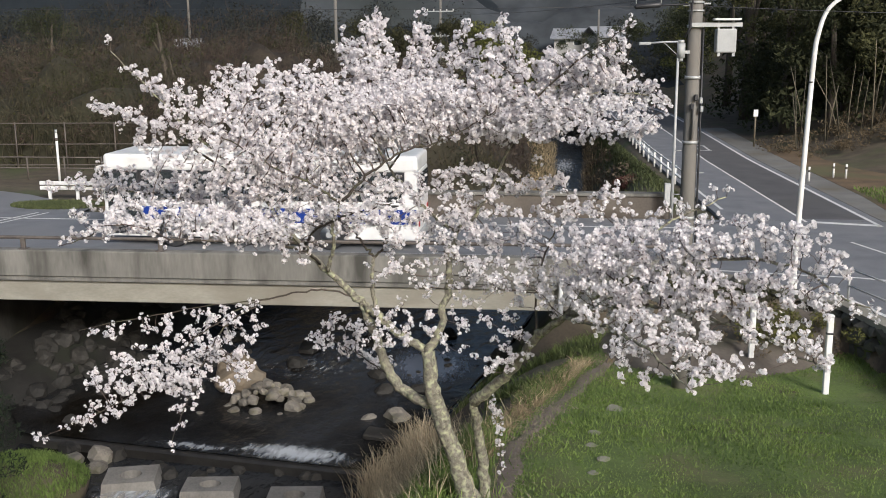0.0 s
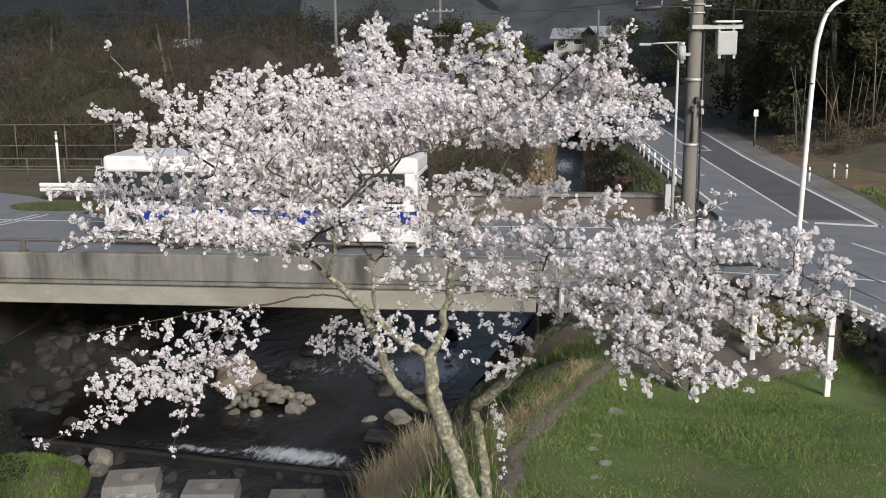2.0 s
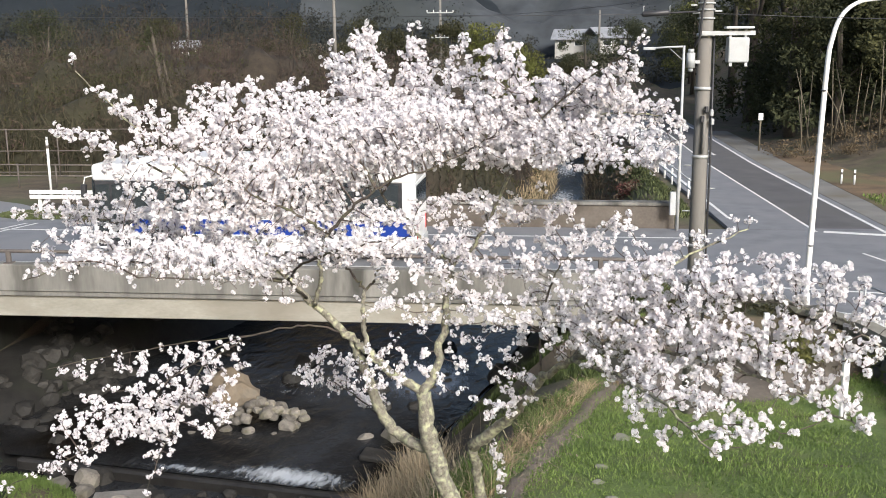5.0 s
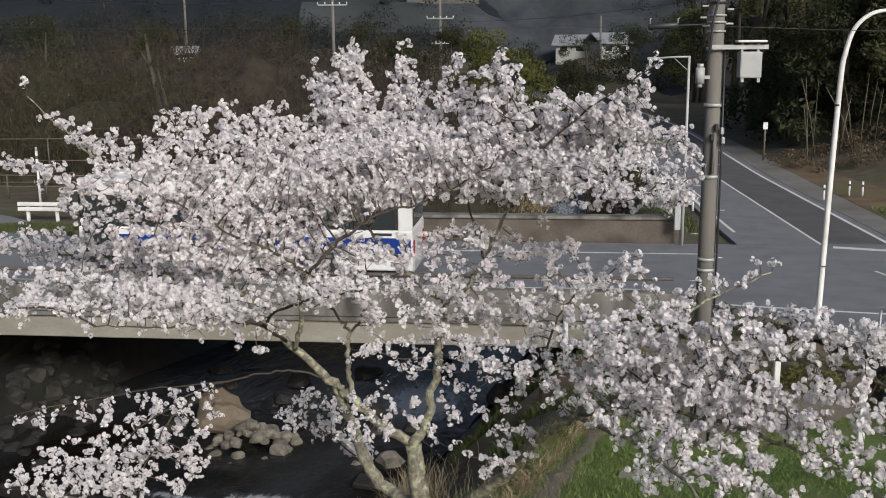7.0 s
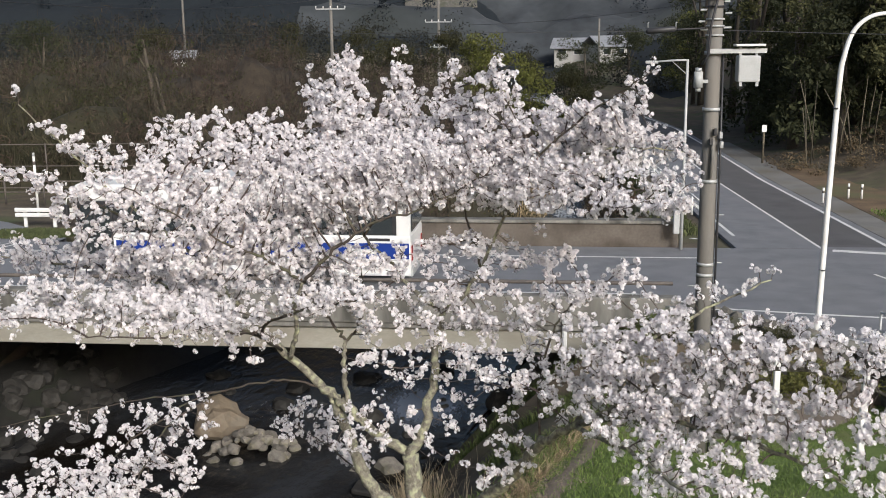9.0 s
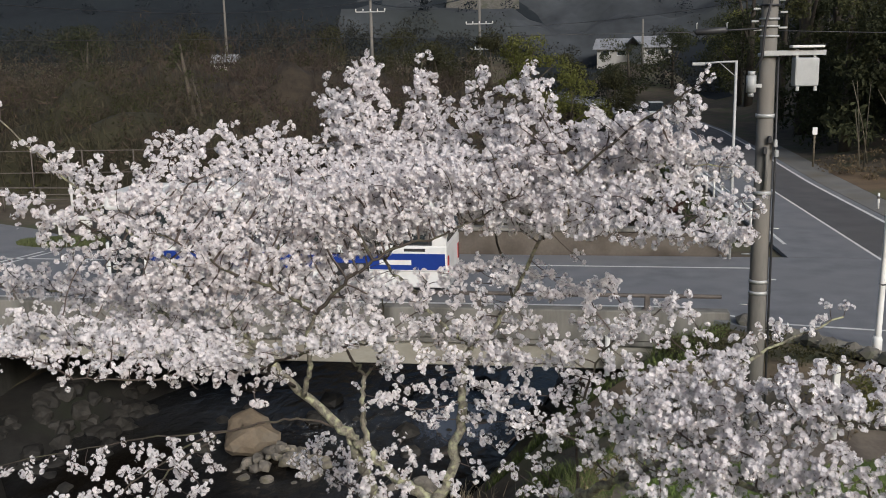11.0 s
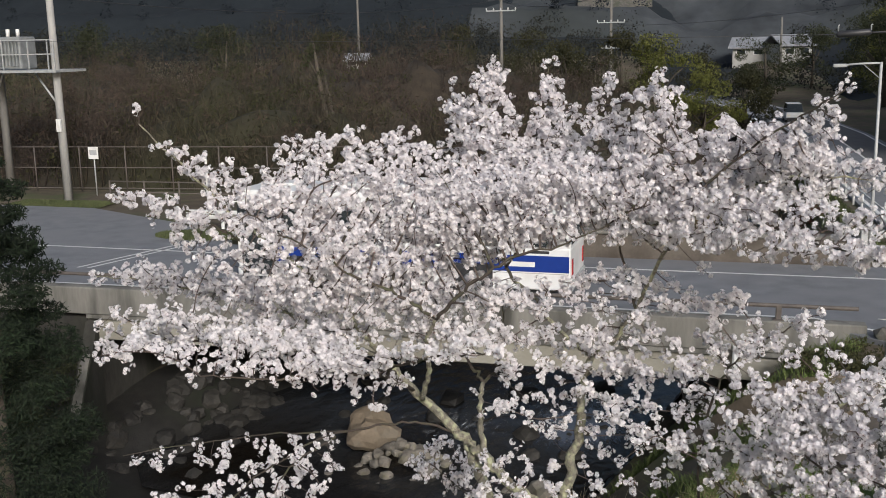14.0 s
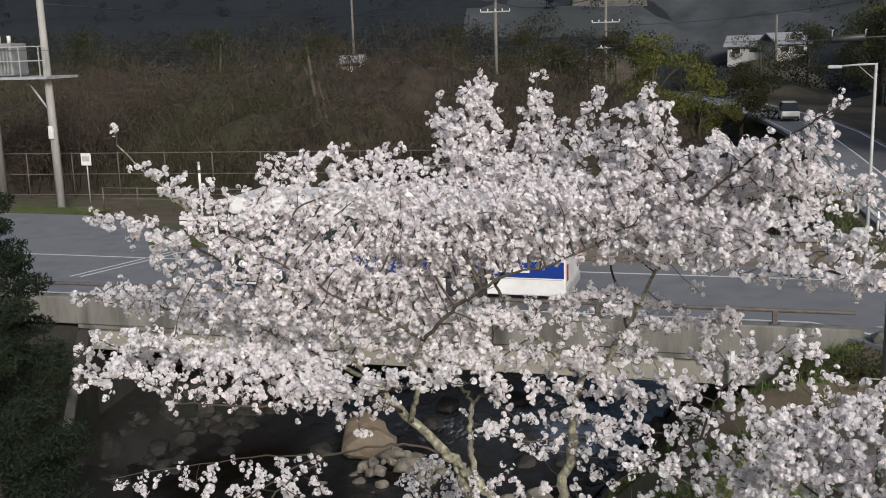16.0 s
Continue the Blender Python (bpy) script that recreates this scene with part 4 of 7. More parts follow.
# ---- scatter helpers ----
def blades(name, x, y, z, h, w, lean, material, seed, label, category, bend=0.5, kind="stuff"):
    """Grass-like blades: two quads and a tip each."""
    g = np.random.default_rng(seed)
    n = len(x)
    a = g.uniform(0, 2 * np.pi, n)
    dx, dy = np.cos(a), np.sin(a)
    b = g.uniform(0, 2 * np.pi, n)
    lx, ly = np.cos(b) * lean, np.sin(b) * lean
    base = np.stack([x, y, z], 1)
    side = np.stack([dx, dy, np.zeros(n)], 1) * (w / 2)[:, None]
    mid = base + np.stack([lx * h * 0.35, ly * h * 0.35, h * 0.6], 1)
    tip = base + np.stack([lx * h * (0.35 + bend), ly * h * (0.35 + bend), h * (1.0 - 0.25 * np.abs(lean))], 1)
    v = np.stack([base - side, base + side, mid + side * 0.7, mid - side * 0.7, tip], 1).reshape(-1, 3)
    o = np.arange(n)[:, None] * 5
    q = np.concatenate([o, o + 1, o + 2, o + 3], 1)
    t = np.concatenate([o + 3, o + 2, o + 4, o + 4], 1)[:, :3]
    me = bpy.data.meshes.new(name)
    faces = np.concatenate([q, np.concatenate([t, t[:, 2:]], 1)], 0)
    # all quads and triangles through loops of their own length
    me.vertices.add(len(v))
    me.vertices.foreach_set("co", v.astype(np.float32).ravel())
    loops = np.concatenate([q.ravel(), t.ravel()]).astype(np.int32)
    me.loops.add(len(loops))
    me.loops.foreach_set("vertex_index", loops)
    me.polygons.add(2 * n)
    me.polygons.foreach_set("loop_start", np.concatenate([np.arange(n) * 4, 4 * n + np.arange(n) * 3]).astype(np.int32))
    me.update(calc_edges=True)
    me.materials.append(material)
    return tagged(new(name, me), label, category, kind=kind)


def leaf_cloud(centres, radii, per, size, seed, squash=0.7, slim=0.42):
    """Loose leaf quads in clumps; returns arrays."""
    g = np.random.default_rng(seed)
    c = np.repeat(np.asarray(centres, float), per, 0)
    r = np.repeat(np.asarray(radii, float), per)[:, None]
    d = g.normal(size=c.shape)
    d /= np.linalg.norm(d, axis=1, keepdims=True)
    p = c + d * r * g.uniform(0.35, 1.0, (len(c), 1)) ** 0.6 * np.array((1, 1, squash))
    a = g.normal(size=c.shape)
    a /= np.linalg.norm(a, axis=1, keepdims=True)
    b = np.cross(a, g.normal(size=c.shape))
    b /= np.linalg.norm(b, axis=1, keepdims=True)
    s = g.uniform(0.6, 1.3, (len(c), 1)) * size
    v = np.stack([p - a * s, p + b * s * slim, p + a * s, p - b * s * slim], 1).reshape(-1, 3)
    return v, np.arange(len(v)).reshape(-1, 4)


def stems(bases, heights, lean, r, seed, steps=4, sides=3):
    """Many thin tapered stems in one array."""
    g = np.random.default_rng(seed)
    V, F, n0 = [], [], 0
    for (x, y, z), h in zip(bases, heights):
        a, k = g.uniform(0, 6.28), g.uniform(0, lean)
        pts = np.array([(x + math.cos(a) * k * h * (i / steps) ** 1.5 + g.normal(0, 0.02 * h), y + math.sin(a) * k * h * (i / steps) ** 1.5 + g.normal(0, 0.02 * h), z + h * i / steps) for i in range(steps + 1)])
        v, f = tube_arrays(pts, np.linspace(r, r * 0.25, steps + 1), sides)
        V.append(v)
        F.append(f + n0)
        n0 += len(v)
    return np.concatenate(V), np.concatenate(F)


# ---- meadow grass ----
PATH_Y, PATH_X = (8, 14, 17.1, 18.8, 21, 22.9, 24, 28), (-0.1, 0.0, 0.08, 0.5, 0.95, 1.5, 1.95, 3.5)


def meadow():
    g = np.random.default_rng(21)
    ys = np.concatenate([np.arange(-40, 6, 1.5), np.arange(6, 27.3, 0.3)])
    u = np.linspace(0, 1, 32)
    a, b = np.interp(ys, YT, XT) - 0.2, wall_x(ys) + 0.05
    X = a[:, None] + (b - a)[:, None] * u
    Y = np.repeat(ys[:, None], 32, 1)
    Z = ground_z(X, Y) + 0.018 + np.array([[0.025 * noise.noise(Vector((p * 1.4, q * 1.4, 7))) + 0.012 * noise.noise(Vector((p * 5, q * 5, 7))) for p, q in zip(r, s)] for r, s in zip(X, Y)])
    i, j = np.meshgrid(np.arange(len(ys) - 1), np.arange(31), indexing="ij")
    k = (i * 32 + j).ravel()
    tf = mesh_np("turf", np.stack([X, Y, Z], -1).reshape(-1, 3), np.stack([k, k + 1, k + 33, k + 32], 1), M_TURF)
    tf.data.shade_smooth()
    tagged(tf, "patchy green turf of the meadow on the bank", "turf", kind="structure")
    n = 100000
    y = g.uniform(9, 27.5, n)
    x = np.interp(y, YT, XT) - 0.4 + g.uniform(0, 1, n) * (wall_x(y) - np.interp(y, YT, XT) + 0.2)
    path = np.abs(x - np.interp(y, PATH_Y, PATH_X))
    keep = (path > 0.3 * g.random(n) ** 1.5) & (x < wall_x(y) - 0.05)
    keep &= (y < 27) | (x < 3)
    x, y = x[keep], y[keep]
    patch = np.array([noise.noise(Vector((a * 0.35, b * 0.35, 3))) for a, b in zip(x, y)])
    h = g.uniform(0.035, 0.095, len(x)) * (1 + 0.9 * patch)
    blades("meadow_grass", x, y, ground_z(x, y) + 0.0, h, g.uniform(0.010, 0.022, len(x)), g.uniform(0.3, 1.2, len(x)), M_GRASS, 22, "short green meadow grass on the bank", "grass")
    # dark green tufts on the slope to the stream
    n = 30000
    y = g.uniform(10, 30, n)
    u = g.uniform(0.25, 1.0, n)
    x = np.interp(y, YS, XR) + u * (np.interp(y, YT, XT) - np.interp(y, YS, XR))
    pk = np.array([noise.noise(Vector((a * 0.5, b * 0.5, 9))) for a, b in zip(x, y)]) > 0.04
    x, y = x[pk], y[pk]
    blades("bank_grass", x, y, ground_z(x, y), g.uniform(0.15, 0.4, len(x)), g.uniform(0.015, 0.03, len(x)), g.uniform(0.3, 1.1, len(x)), M_BANKGRASS, 23, "rank green grass on the stream bank", "grass")
    # dry reeds
    n = 3300
    cx = [(-2.6, 20.5), (-2.2, 22), (-1.9, 18.5), (-2.9, 24), (-2.3, 25), (-3.0, 26.2), (-2.5, 19.2)]
    k = g.integers(0, len(cx), n)
    c = np.array(cx)[k]
    x, y = c[:, 0] + g.normal(0, 0.4, n), c[:, 1] + g.normal(0, 0.5, n)
    blades("dry_reeds", x, y, ground_z(x, y), g.uniform(0.3, 0.9, n), g.uniform(0.008, 0.02, n), g.uniform(0.2, 1.0, n), M_DRYGRASS, 24, "dry straw-coloured reeds on the stream bank", "reeds")
    # tall pale reed clumps at the water's edge
    n = 1500
    c = np.array([(-2.75, 26.2), (-2.5, 25.2), (-3.35, 24.4), (-3.0, 23.2), (-3.6, 25.0)])[g.integers(0, 5, n)]
    x, y = c[:, 0] + g.normal(0, 0.24, n), c[:, 1] + g.normal(0, 0.4, n)
    blades("dry_reeds", x, y, ground_z(x, y) - 0.05, g.uniform(0.5, 1.35, n), g.uniform(0.012, 0.026, n), g.uniform(0.1, 0.7, n), M_DRYGRASS, 32, "tall bleached reeds at the stream's edge", "reeds")
    # fresh grass among the reeds below the cherry tree
    n = 12000
    x, y = g.normal(-1.6, 0.6, n), g.uniform(13.5, 20.5, n)
    blades("bank_grass", x, y, ground_z(x, y), g.uniform(0.1, 0.38, n), g.uniform(0.012, 0.025, n), g.uniform(0.3, 1.1, n), M_GRASS, 28, "fresh green grass on the bank below the cherry tree", "grass")
    n = 900
    x, y = g.normal(-1.7, 0.6, n), g.uniform(13.5, 21, n)
    blades("dry_reeds", x, y, ground_z(x, y), g.uniform(0.3, 0.8, n), g.uniform(0.008, 0.016, n), g.uniform(0.3, 1.2, n), M_DRYGRASS, 30, "scattered dry straw stalks in the bank grass", "reeds")
    # near bank mound across the water
    bm = bmesh.new()
    bmesh.ops.create_icosphere(bm, subdivisions=3, radius=1)
    for v in bm.verts:
        v.co *= 1 + 0.18 * noise.noise(v.co * 1.7)
        v.co = Vector((v.co.x * 1.9, v.co.y * 1.5, v.co.z * 0.75))
    md = part("bank_mound", bm, M_EARTH, smooth=True)
    md.matrix_world = pose(-12.6, 24.2, -4.62)
    tagged(md, "low earth mound at the stream's edge under grass", "mound", kind="structure")
    n = 9000
    a, r = g.uniform(0, 6.28, n), 0.95 * np.sqrt(g.random(n))
    x, y = -12.6 + 1.9 * r * np.cos(a), 24.2 + 1.5 * r * np.sin(a)
    blades("bank_grass", x, y, -4.66 + 0.75 * np.sqrt(1 - r * r), g.uniform(0.08, 0.22, n), g.uniform(0.015, 0.03, n), g.uniform(0.3, 1.0, n), M_GRASS, 25, "bright green grass on the far stream bank", "grass")
    # grass island by the bridge road
    n = 6000
    a, r = g.uniform(0, 6.28, n), np.sqrt(g.random(n))
    x, y = -18.6 + 1.9 * r * np.cos(a), 39.6 + 0.95 * r * np.sin(a)
    blades("verge_grass", x, y, np.full(n, 0.01), g.uniform(0.06, 0.16, n), g.uniform(0.02, 0.04, n), g.uniform(0.2, 0.9, n), M_DULLGRASS, 26, "olive green grass verge beside the road", "grass")
    n = 9000
    x, y = g.uniform(-32, -27, n), g.uniform(45.4, 47.2, n)
    blades("verge_grass", x, y, np.full(n, -0.05), g.uniform(0.05, 0.14, n), g.uniform(0.02, 0.05, n), g.uniform(0.2, 0.9, n), M_DULLGRASS, 27, "green grass verge under the fence", "grass")
    n = 9000
    x, y = g.uniform(13.5, 26, n), g.uniform(36.5, 46, n)
    blades("verge_grass", x, y, np.full(n, 0.05), g.uniform(0.06, 0.2, n), g.uniform(0.03, 0.05, n), g.uniform(0.2, 0.9, n), M_GRASS, 28, "bright green grass plot beside the pavement", "grass")


M_BANKGRASS = mat("bank_grass", (0.065, 0.085, 0.028), (0.17, 0.215, 0.065), 0.7, 0.9, 0, island=0.35, translucent=0.3)
meadow()


def path_litter():
    """Dead grass and leaves trodden into the path along the bank."""
    g = np.random.default_rng(29)
    ys = np.arange(8.5, 28, 0.4)
    c = np.interp(ys, PATH_Y, PATH_X)
    w = 0.16 + 0.05 * np.sin(ys * 1.7) + 0.05 * np.sin(ys * 4.1)
    X = c[:, None] + w[:, None] * np.linspace(-1, 1, 6)
    Y = np.repeat(ys[:, None], 6, 1)
    Z = ground_z(X, Y) + 0.05 - 0.03 * np.linspace(-1, 1, 6) ** 4
    i, j = np.meshgrid(np.arange(len(ys) - 1), np.arange(5), indexing="ij")
    k = (i * 6 + j).ravel()
    pt = mesh_np("footpath", np.stack([X, Y, Z], -1).reshape(-1, 3), np.stack([k, k + 1, k + 7, k + 6], 1), M_TRACK)
    pt.data.shade_smooth()
    tagged(pt, "pale trodden earth footpath along the bank", "path", kind="structure")
    n = 2600
    y = g.uniform(12, 25, n)
    x = np.interp(y, PATH_Y, PATH_X) + g.normal(0, 0.2, n)
    blades("path_litter", x, y, ground_z(x, y) + 0.03, g.uniform(0.02, 0.07, n), g.uniform(0.01, 0.025, n), g.uniform(0.8, 1.6, n), M_PATH, 29, "trodden dead grass along the bank path", "litter", 1.2)
    # straw fringe between the path and the drop to the stream
    n = 3600
    y = g.uniform(16.0, 24.2, n)
    x = np.interp(y, PATH_Y, PATH_X) - 0.32 - np.abs(g.normal(0, 0.26, n))
    clump = np.array([noise.noise(Vector((a * 1.3, b * 1.3, 5))) for a, b in zip(x, y)]) > -0.12
    x, y = x[clump], y[clump]
    n = len(x)
    blades("straw_fringe", x, y, ground_z(x, y), g.uniform(0.06, 0.3, n), g.uniform(0.008, 0.02, n), g.uniform(0.5, 1.5, n), M_STRAW, 31, "dead tan straw and leaves beside the footpath", "straw", 1.2)


M_STRAW = mat("fringe_straw", (0.22, 0.16, 0.09), (0.46, 0.37, 0.23), 1.2, 0.95, 0, island=0.4, translucent=0.2)
M_TRACK = mat("trodden_earth", (0.13, 0.10, 0.08), (0.25, 0.205, 0.17), 2.2, 0.95, 0.7, fine=12, stain=(0.085, 0.085, 0.04), stain_scale=2.2)
M_PATH = mat("dead_grass", (0.14, 0.115, 0.08), (0.28, 0.235, 0.18), 1.6, 0.95, 0, island=0.3)
path_litter()


def earth_bank():
    """Bare brown slope from the meadow's far edge up to the road's wall."""
    low = spline([(0.9, 26.6, -1.5), (1.9, 24.4, -1.0), (2.9, 23.1, -0.92), (4.3, 22.9, -0.92), (5.6, 23.4, -0.92), (6.7, 24.3, -0.94), (7.6, 25.6, -1.0)], 7)
    top = spline([(3.2, 30.4, -0.5), (3.6, 29.9, -0.35), (4.3, 29.4, -0.25), (5.1, 28.7, -0.2), (6.0, 27.8, -0.2), (6.9, 26.95, -0.2), (7.75, 26.1, -0.2)], 7)
    n, k = len(low), 14
    v = []
    for a, b in zip(low, top):
        for u in np.linspace(0, 1, k):
            p = a + (b - a) * u
            p[2] = a[2] + (b[2] - a[2]) * u ** 0.8 + 0.10 * math.sin(math.pi * u) * noise.noise(Vector((p[0] * 1.2, p[1] * 1.2, 3))) + 0.05 * noise.noise(Vector((p[0] * 4, p[1] * 4, 3))) * math.sin(math.pi * u)
            v.append(p)
    i, j = np.meshgrid(np.arange(n - 1), np.arange(k - 1), indexing="ij")
    q = (i * k + j).ravel()
    ob = mesh_np("earth_bank", np.array(v), np.stack([q, q + k, q + k + 1, q + 1], 1), M_BANK)
    ob.data.shade_smooth()
    tagged(ob, "bare grey-brown earth slope between meadow and road", "bank", kind="structure")
    g = np.random.default_rng(71)
    c = np.array(v)[g.integers(0, len(v), 60)] + g.normal(0, 0.15, (60, 3)) * (1, 1, 0.3)
    vv, f = leaf_cloud(c, g.uniform(0.12, 0.3, 60), 60, 0.04, 72)
    tagged(mesh_np("bank_litter", vv, f, M_DRYLEAF), "dry brown leaves and stalks on the earth slope", "litter", kind="stuff")
    c = np.stack([g.normal(6.3, 0.5, 26), g.normal(25.4, 0.35, 26), g.uniform(-0.6, 0.1, 26)], 1)
    vv, f = leaf_cloud(c, g.uniform(0.2, 0.35, 26), 130, 0.045, 73)
    tagged(mesh_np("bank_shrub", vv, f, M_OLIVESHRUB), "yellow-olive low shrubs at the top of the meadow", "shrub", kind="stuff")
    for x, y, r in ((1.95, 20.3, 0.2), (1.45, 18.2, 0.12), (1.35, 17.3, 0.1), (1.5, 16.4, 0.12), (1.3, 15.6, 0.09)):
        st = part("flat_stone", rock_bm(r, 0.22, int(x * 40), 2), M_PALESTONE)
        st.matrix_world = pose(x, y, float(ground_z(x, y)) + 0.035, 3, -3, 40 * x)
        tagged(st, "small flat pale stone sunk in the meadow grass", "stone", "meadow stones")


M_BANK = mat("bare_bank", (0.075, 0.062, 0.05), (0.16, 0.135, 0.11), 1.1, 0.95, 0.8, fine=9, stain=(0.055, 0.05, 0.032), stain_scale=0.8)
M_DRYLEAF = mat("dry_leaf", (0.09, 0.07, 0.04), (0.20, 0.15, 0.09), 1.0, 0.95, 0, island=0.35)
M_OLIVESHRUB = mat("olive_shrub", (0.07, 0.075, 0.02), (0.17, 0.165, 0.05), 0.8, 0.9, 0, island=0.3, translucent=0.3)
M_PALESTONE = mat("pale_field_stone", (0.16, 0.16, 0.12), (0.28, 0.27, 0.21), 4, 0.9, 0.4, stain=(0.12, 0.14, 0.06), stain_scale=3.0)
earth_bank()


# ---- rocks and the weir ----
def rocks():
    rnd = random.Random(8)
    b = rock_bm(0.95, 0.85, 6, 3)
    ob = part("boulder", b, M_BOULDER, None, smooth=False)
    ob.matrix_world = pose(-9.0, 31.5, -4.05, 0, 14, 20) @ Matrix.Diagonal((1.0, 0.85, 0.8, 1))
    tagged(ob, "large ochre boulder in the stream under the bridge", "boulder")
    shapes = []
    for s in range(8):
        bm = rock_bm(0.3, 0.75, s + 10, 2)
        me = bpy.data.meshes.new("stone")
        bm.to_mesh(me)
        bm.free()
        me.materials.append(M_ROCK)
        shapes.append(me)
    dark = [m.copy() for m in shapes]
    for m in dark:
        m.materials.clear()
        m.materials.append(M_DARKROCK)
    spots = []
    for i in range(58):
        a, r = rnd.uniform(0, 6.28), rnd.uniform(0, 1) ** 0.6
        spots.append((-7.75 + 1.25 * r * math.cos(a), 30.3 + 1.15 * r * math.sin(a), rnd.uniform(0.35, 0.85), shapes))
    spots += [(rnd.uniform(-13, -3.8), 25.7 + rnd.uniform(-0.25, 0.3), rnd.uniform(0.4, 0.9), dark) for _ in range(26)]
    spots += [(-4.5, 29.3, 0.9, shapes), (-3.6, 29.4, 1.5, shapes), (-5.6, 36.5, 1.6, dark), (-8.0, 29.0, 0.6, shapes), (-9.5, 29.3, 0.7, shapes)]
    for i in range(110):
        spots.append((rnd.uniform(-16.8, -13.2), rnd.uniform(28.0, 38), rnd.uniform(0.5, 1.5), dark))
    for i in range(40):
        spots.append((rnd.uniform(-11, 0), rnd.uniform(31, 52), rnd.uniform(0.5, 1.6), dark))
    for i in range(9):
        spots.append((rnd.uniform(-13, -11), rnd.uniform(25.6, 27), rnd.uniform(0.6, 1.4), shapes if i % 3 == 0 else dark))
    for x, y, s, sh in spots:
        ob = new("stone", rnd.choice(sh))
        base = max(float(ground_z(x, y)), float(np.interp(y, YS, ZW)) - 0.2) + 0.75 * max(0.0, 1 - math.hypot((x + 7.75) / 1.4, (y - 30.3) / 1.2))
        ob.matrix_world = pose(x, y, base + 0.1 * s, rnd.uniform(-15, 15), rnd.uniform(-15, 15), rnd.uniform(0, 360)) @ Matrix.Diagonal((s, s * rnd.uniform(0.8, 1.2), s, 1))
        tagged(ob, "rounded pale river stone on the stream bed" if sh is shapes else "wet stone at the stream's edge, shade in its dark colour", "stone", "river stones")
    # weir sill and foam
    wr = part("weir", boxed(-8.2, 2.3, -0.25, 0.0, -6.0, -4.42, 0.06), M_DARKCONC)
    wr.matrix_world = pose(-5.6, 26.0, 0, 0, 0, -9.4)
    tagged(wr, "dark wet concrete weir sill across the stream", "weir", kind="structure")
    for x, y, z, lx, ly, amount, label in ((-6.0, 26.5, -4.40, 2.1, 0.7, 0.66, "white foaming water at the weir"), (-8.9, 26.75, -4.40, 1.5, 0.3, 0.42, "thin white foam along the weir"), (-9.6, 24.3, -4.67, 1.5, 0.9, 0.38, "broken white riffles below the weir"), (-7.0, 33.6, -4.36, 2.4, 2.2, 0.12, "faint pale riffles under the bridge"), (-5.0, 36.5, -4.33, 2.4, 2.4, 0.12, "faint pale riffles under the bridge"), (1.7, 67.0, -3.66, 1.3, 5.0, 0.42, "white riffles on the stream above the bridge"), (2.0, 79.0, -3.36, 1.3, 6.0, 0.36, "white riffles on the stream above the bridge")):
        gx, gy = np.linspace(-lx, lx, 50), np.linspace(-ly, ly, 30)
        X, Y = np.meshgrid(gx, gy)
        Z = np.array([[0.035 * noise.noise(Vector(((a + x) * 3, (b + y) * 2, 1))) for a in gx] for b in gy])
        i, j = np.meshgrid(np.arange(29), np.arange(49), indexing="ij")
        k = (i * 50 + j).ravel()
        ob = mesh_np("white_water", np.stack([X, Y, Z], -1).reshape(-1, 3), np.stack([k, k + 1, k + 51, k + 50], 1), foam_mat(lx, ly, amount))
        ob.data.shade_smooth()
        ob.matrix_world = pose(x, y, z + 0.03, 1.4 if y > 60 else 0, 0, 0 if y > 60 else -9.4)
        tagged(ob, label, "water", kind="stuff")
    # concrete blocks with holes below the weir
    for x, y, a in ((-7.7, 24.5, 8), (-5.45, 24.1, 5), (-9.9, 24.9, 12)):
        bm = bmesh.new()
        k = 16
        ring = [bm.verts.new((0.31 * math.cos(t), 0.25 * math.sin(t), 0.3)) for t in np.linspace(0, 2 * math.pi, k, endpoint=False)]
        low = [bm.verts.new((0.27 * math.cos(t), 0.21 * math.sin(t), -0.3)) for t in np.linspace(0, 2 * math.pi, k, endpoint=False)]
        outer = []
        for t in np.linspace(0, 2 * math.pi, k, endpoint=False):
            c, s = math.cos(t), math.sin(t)
            q = 1 / max(abs(c), abs(s))
            outer.append((0.72 * c * q, 0.5 * s * q))
        oo = [bm.verts.new((ax, ay, 0.3)) for ax, ay in outer]
        ob_ = [bm.verts.new((ax * 1.15, ay * 1.15, -0.35)) for ax, ay in outer]
        for i in range(k):
            j = (i + 1) % k
            bm.faces.new((oo[i], oo[j], ring[j], ring[i]))
            bm.faces.new((ring[i], ring[j], low[j], low[i]))
            bm.faces.new((ob_[i], ob_[j], oo[j], oo[i]))
        blk = part("concrete_block", bm, M_BLOCK)
        blk.matrix_world = pose(x, y, -4.70, rnd.uniform(-3, 3), rnd.uniform(-4, 4), a) @ Matrix.Diagonal((0.9, 0.95, 1, 1))
        tagged(blk, "grey concrete river block with a round hole", "concrete block", "river blocks")
    fr = part("flat_stone", rock_bm(0.5, 0.3, 77, 2), M_ROCK)
    fr.matrix_world = pose(-11.7, 25.1, -4.22, 3, -5, 10)
    tagged(fr, "flat pale stone beside the grassy mound", "stone")
    sl = part("stone_slab", boxed(-0.62, 0.62, -0.3, 0.3, -0.08, 0.08, 0.04), M_DARKROCK)
    sl.matrix_world = pose(-3.75, 27.9, -4.36, 3, 4, -8)
    tagged(sl, "flat grey slab at the stream's edge", "slab")


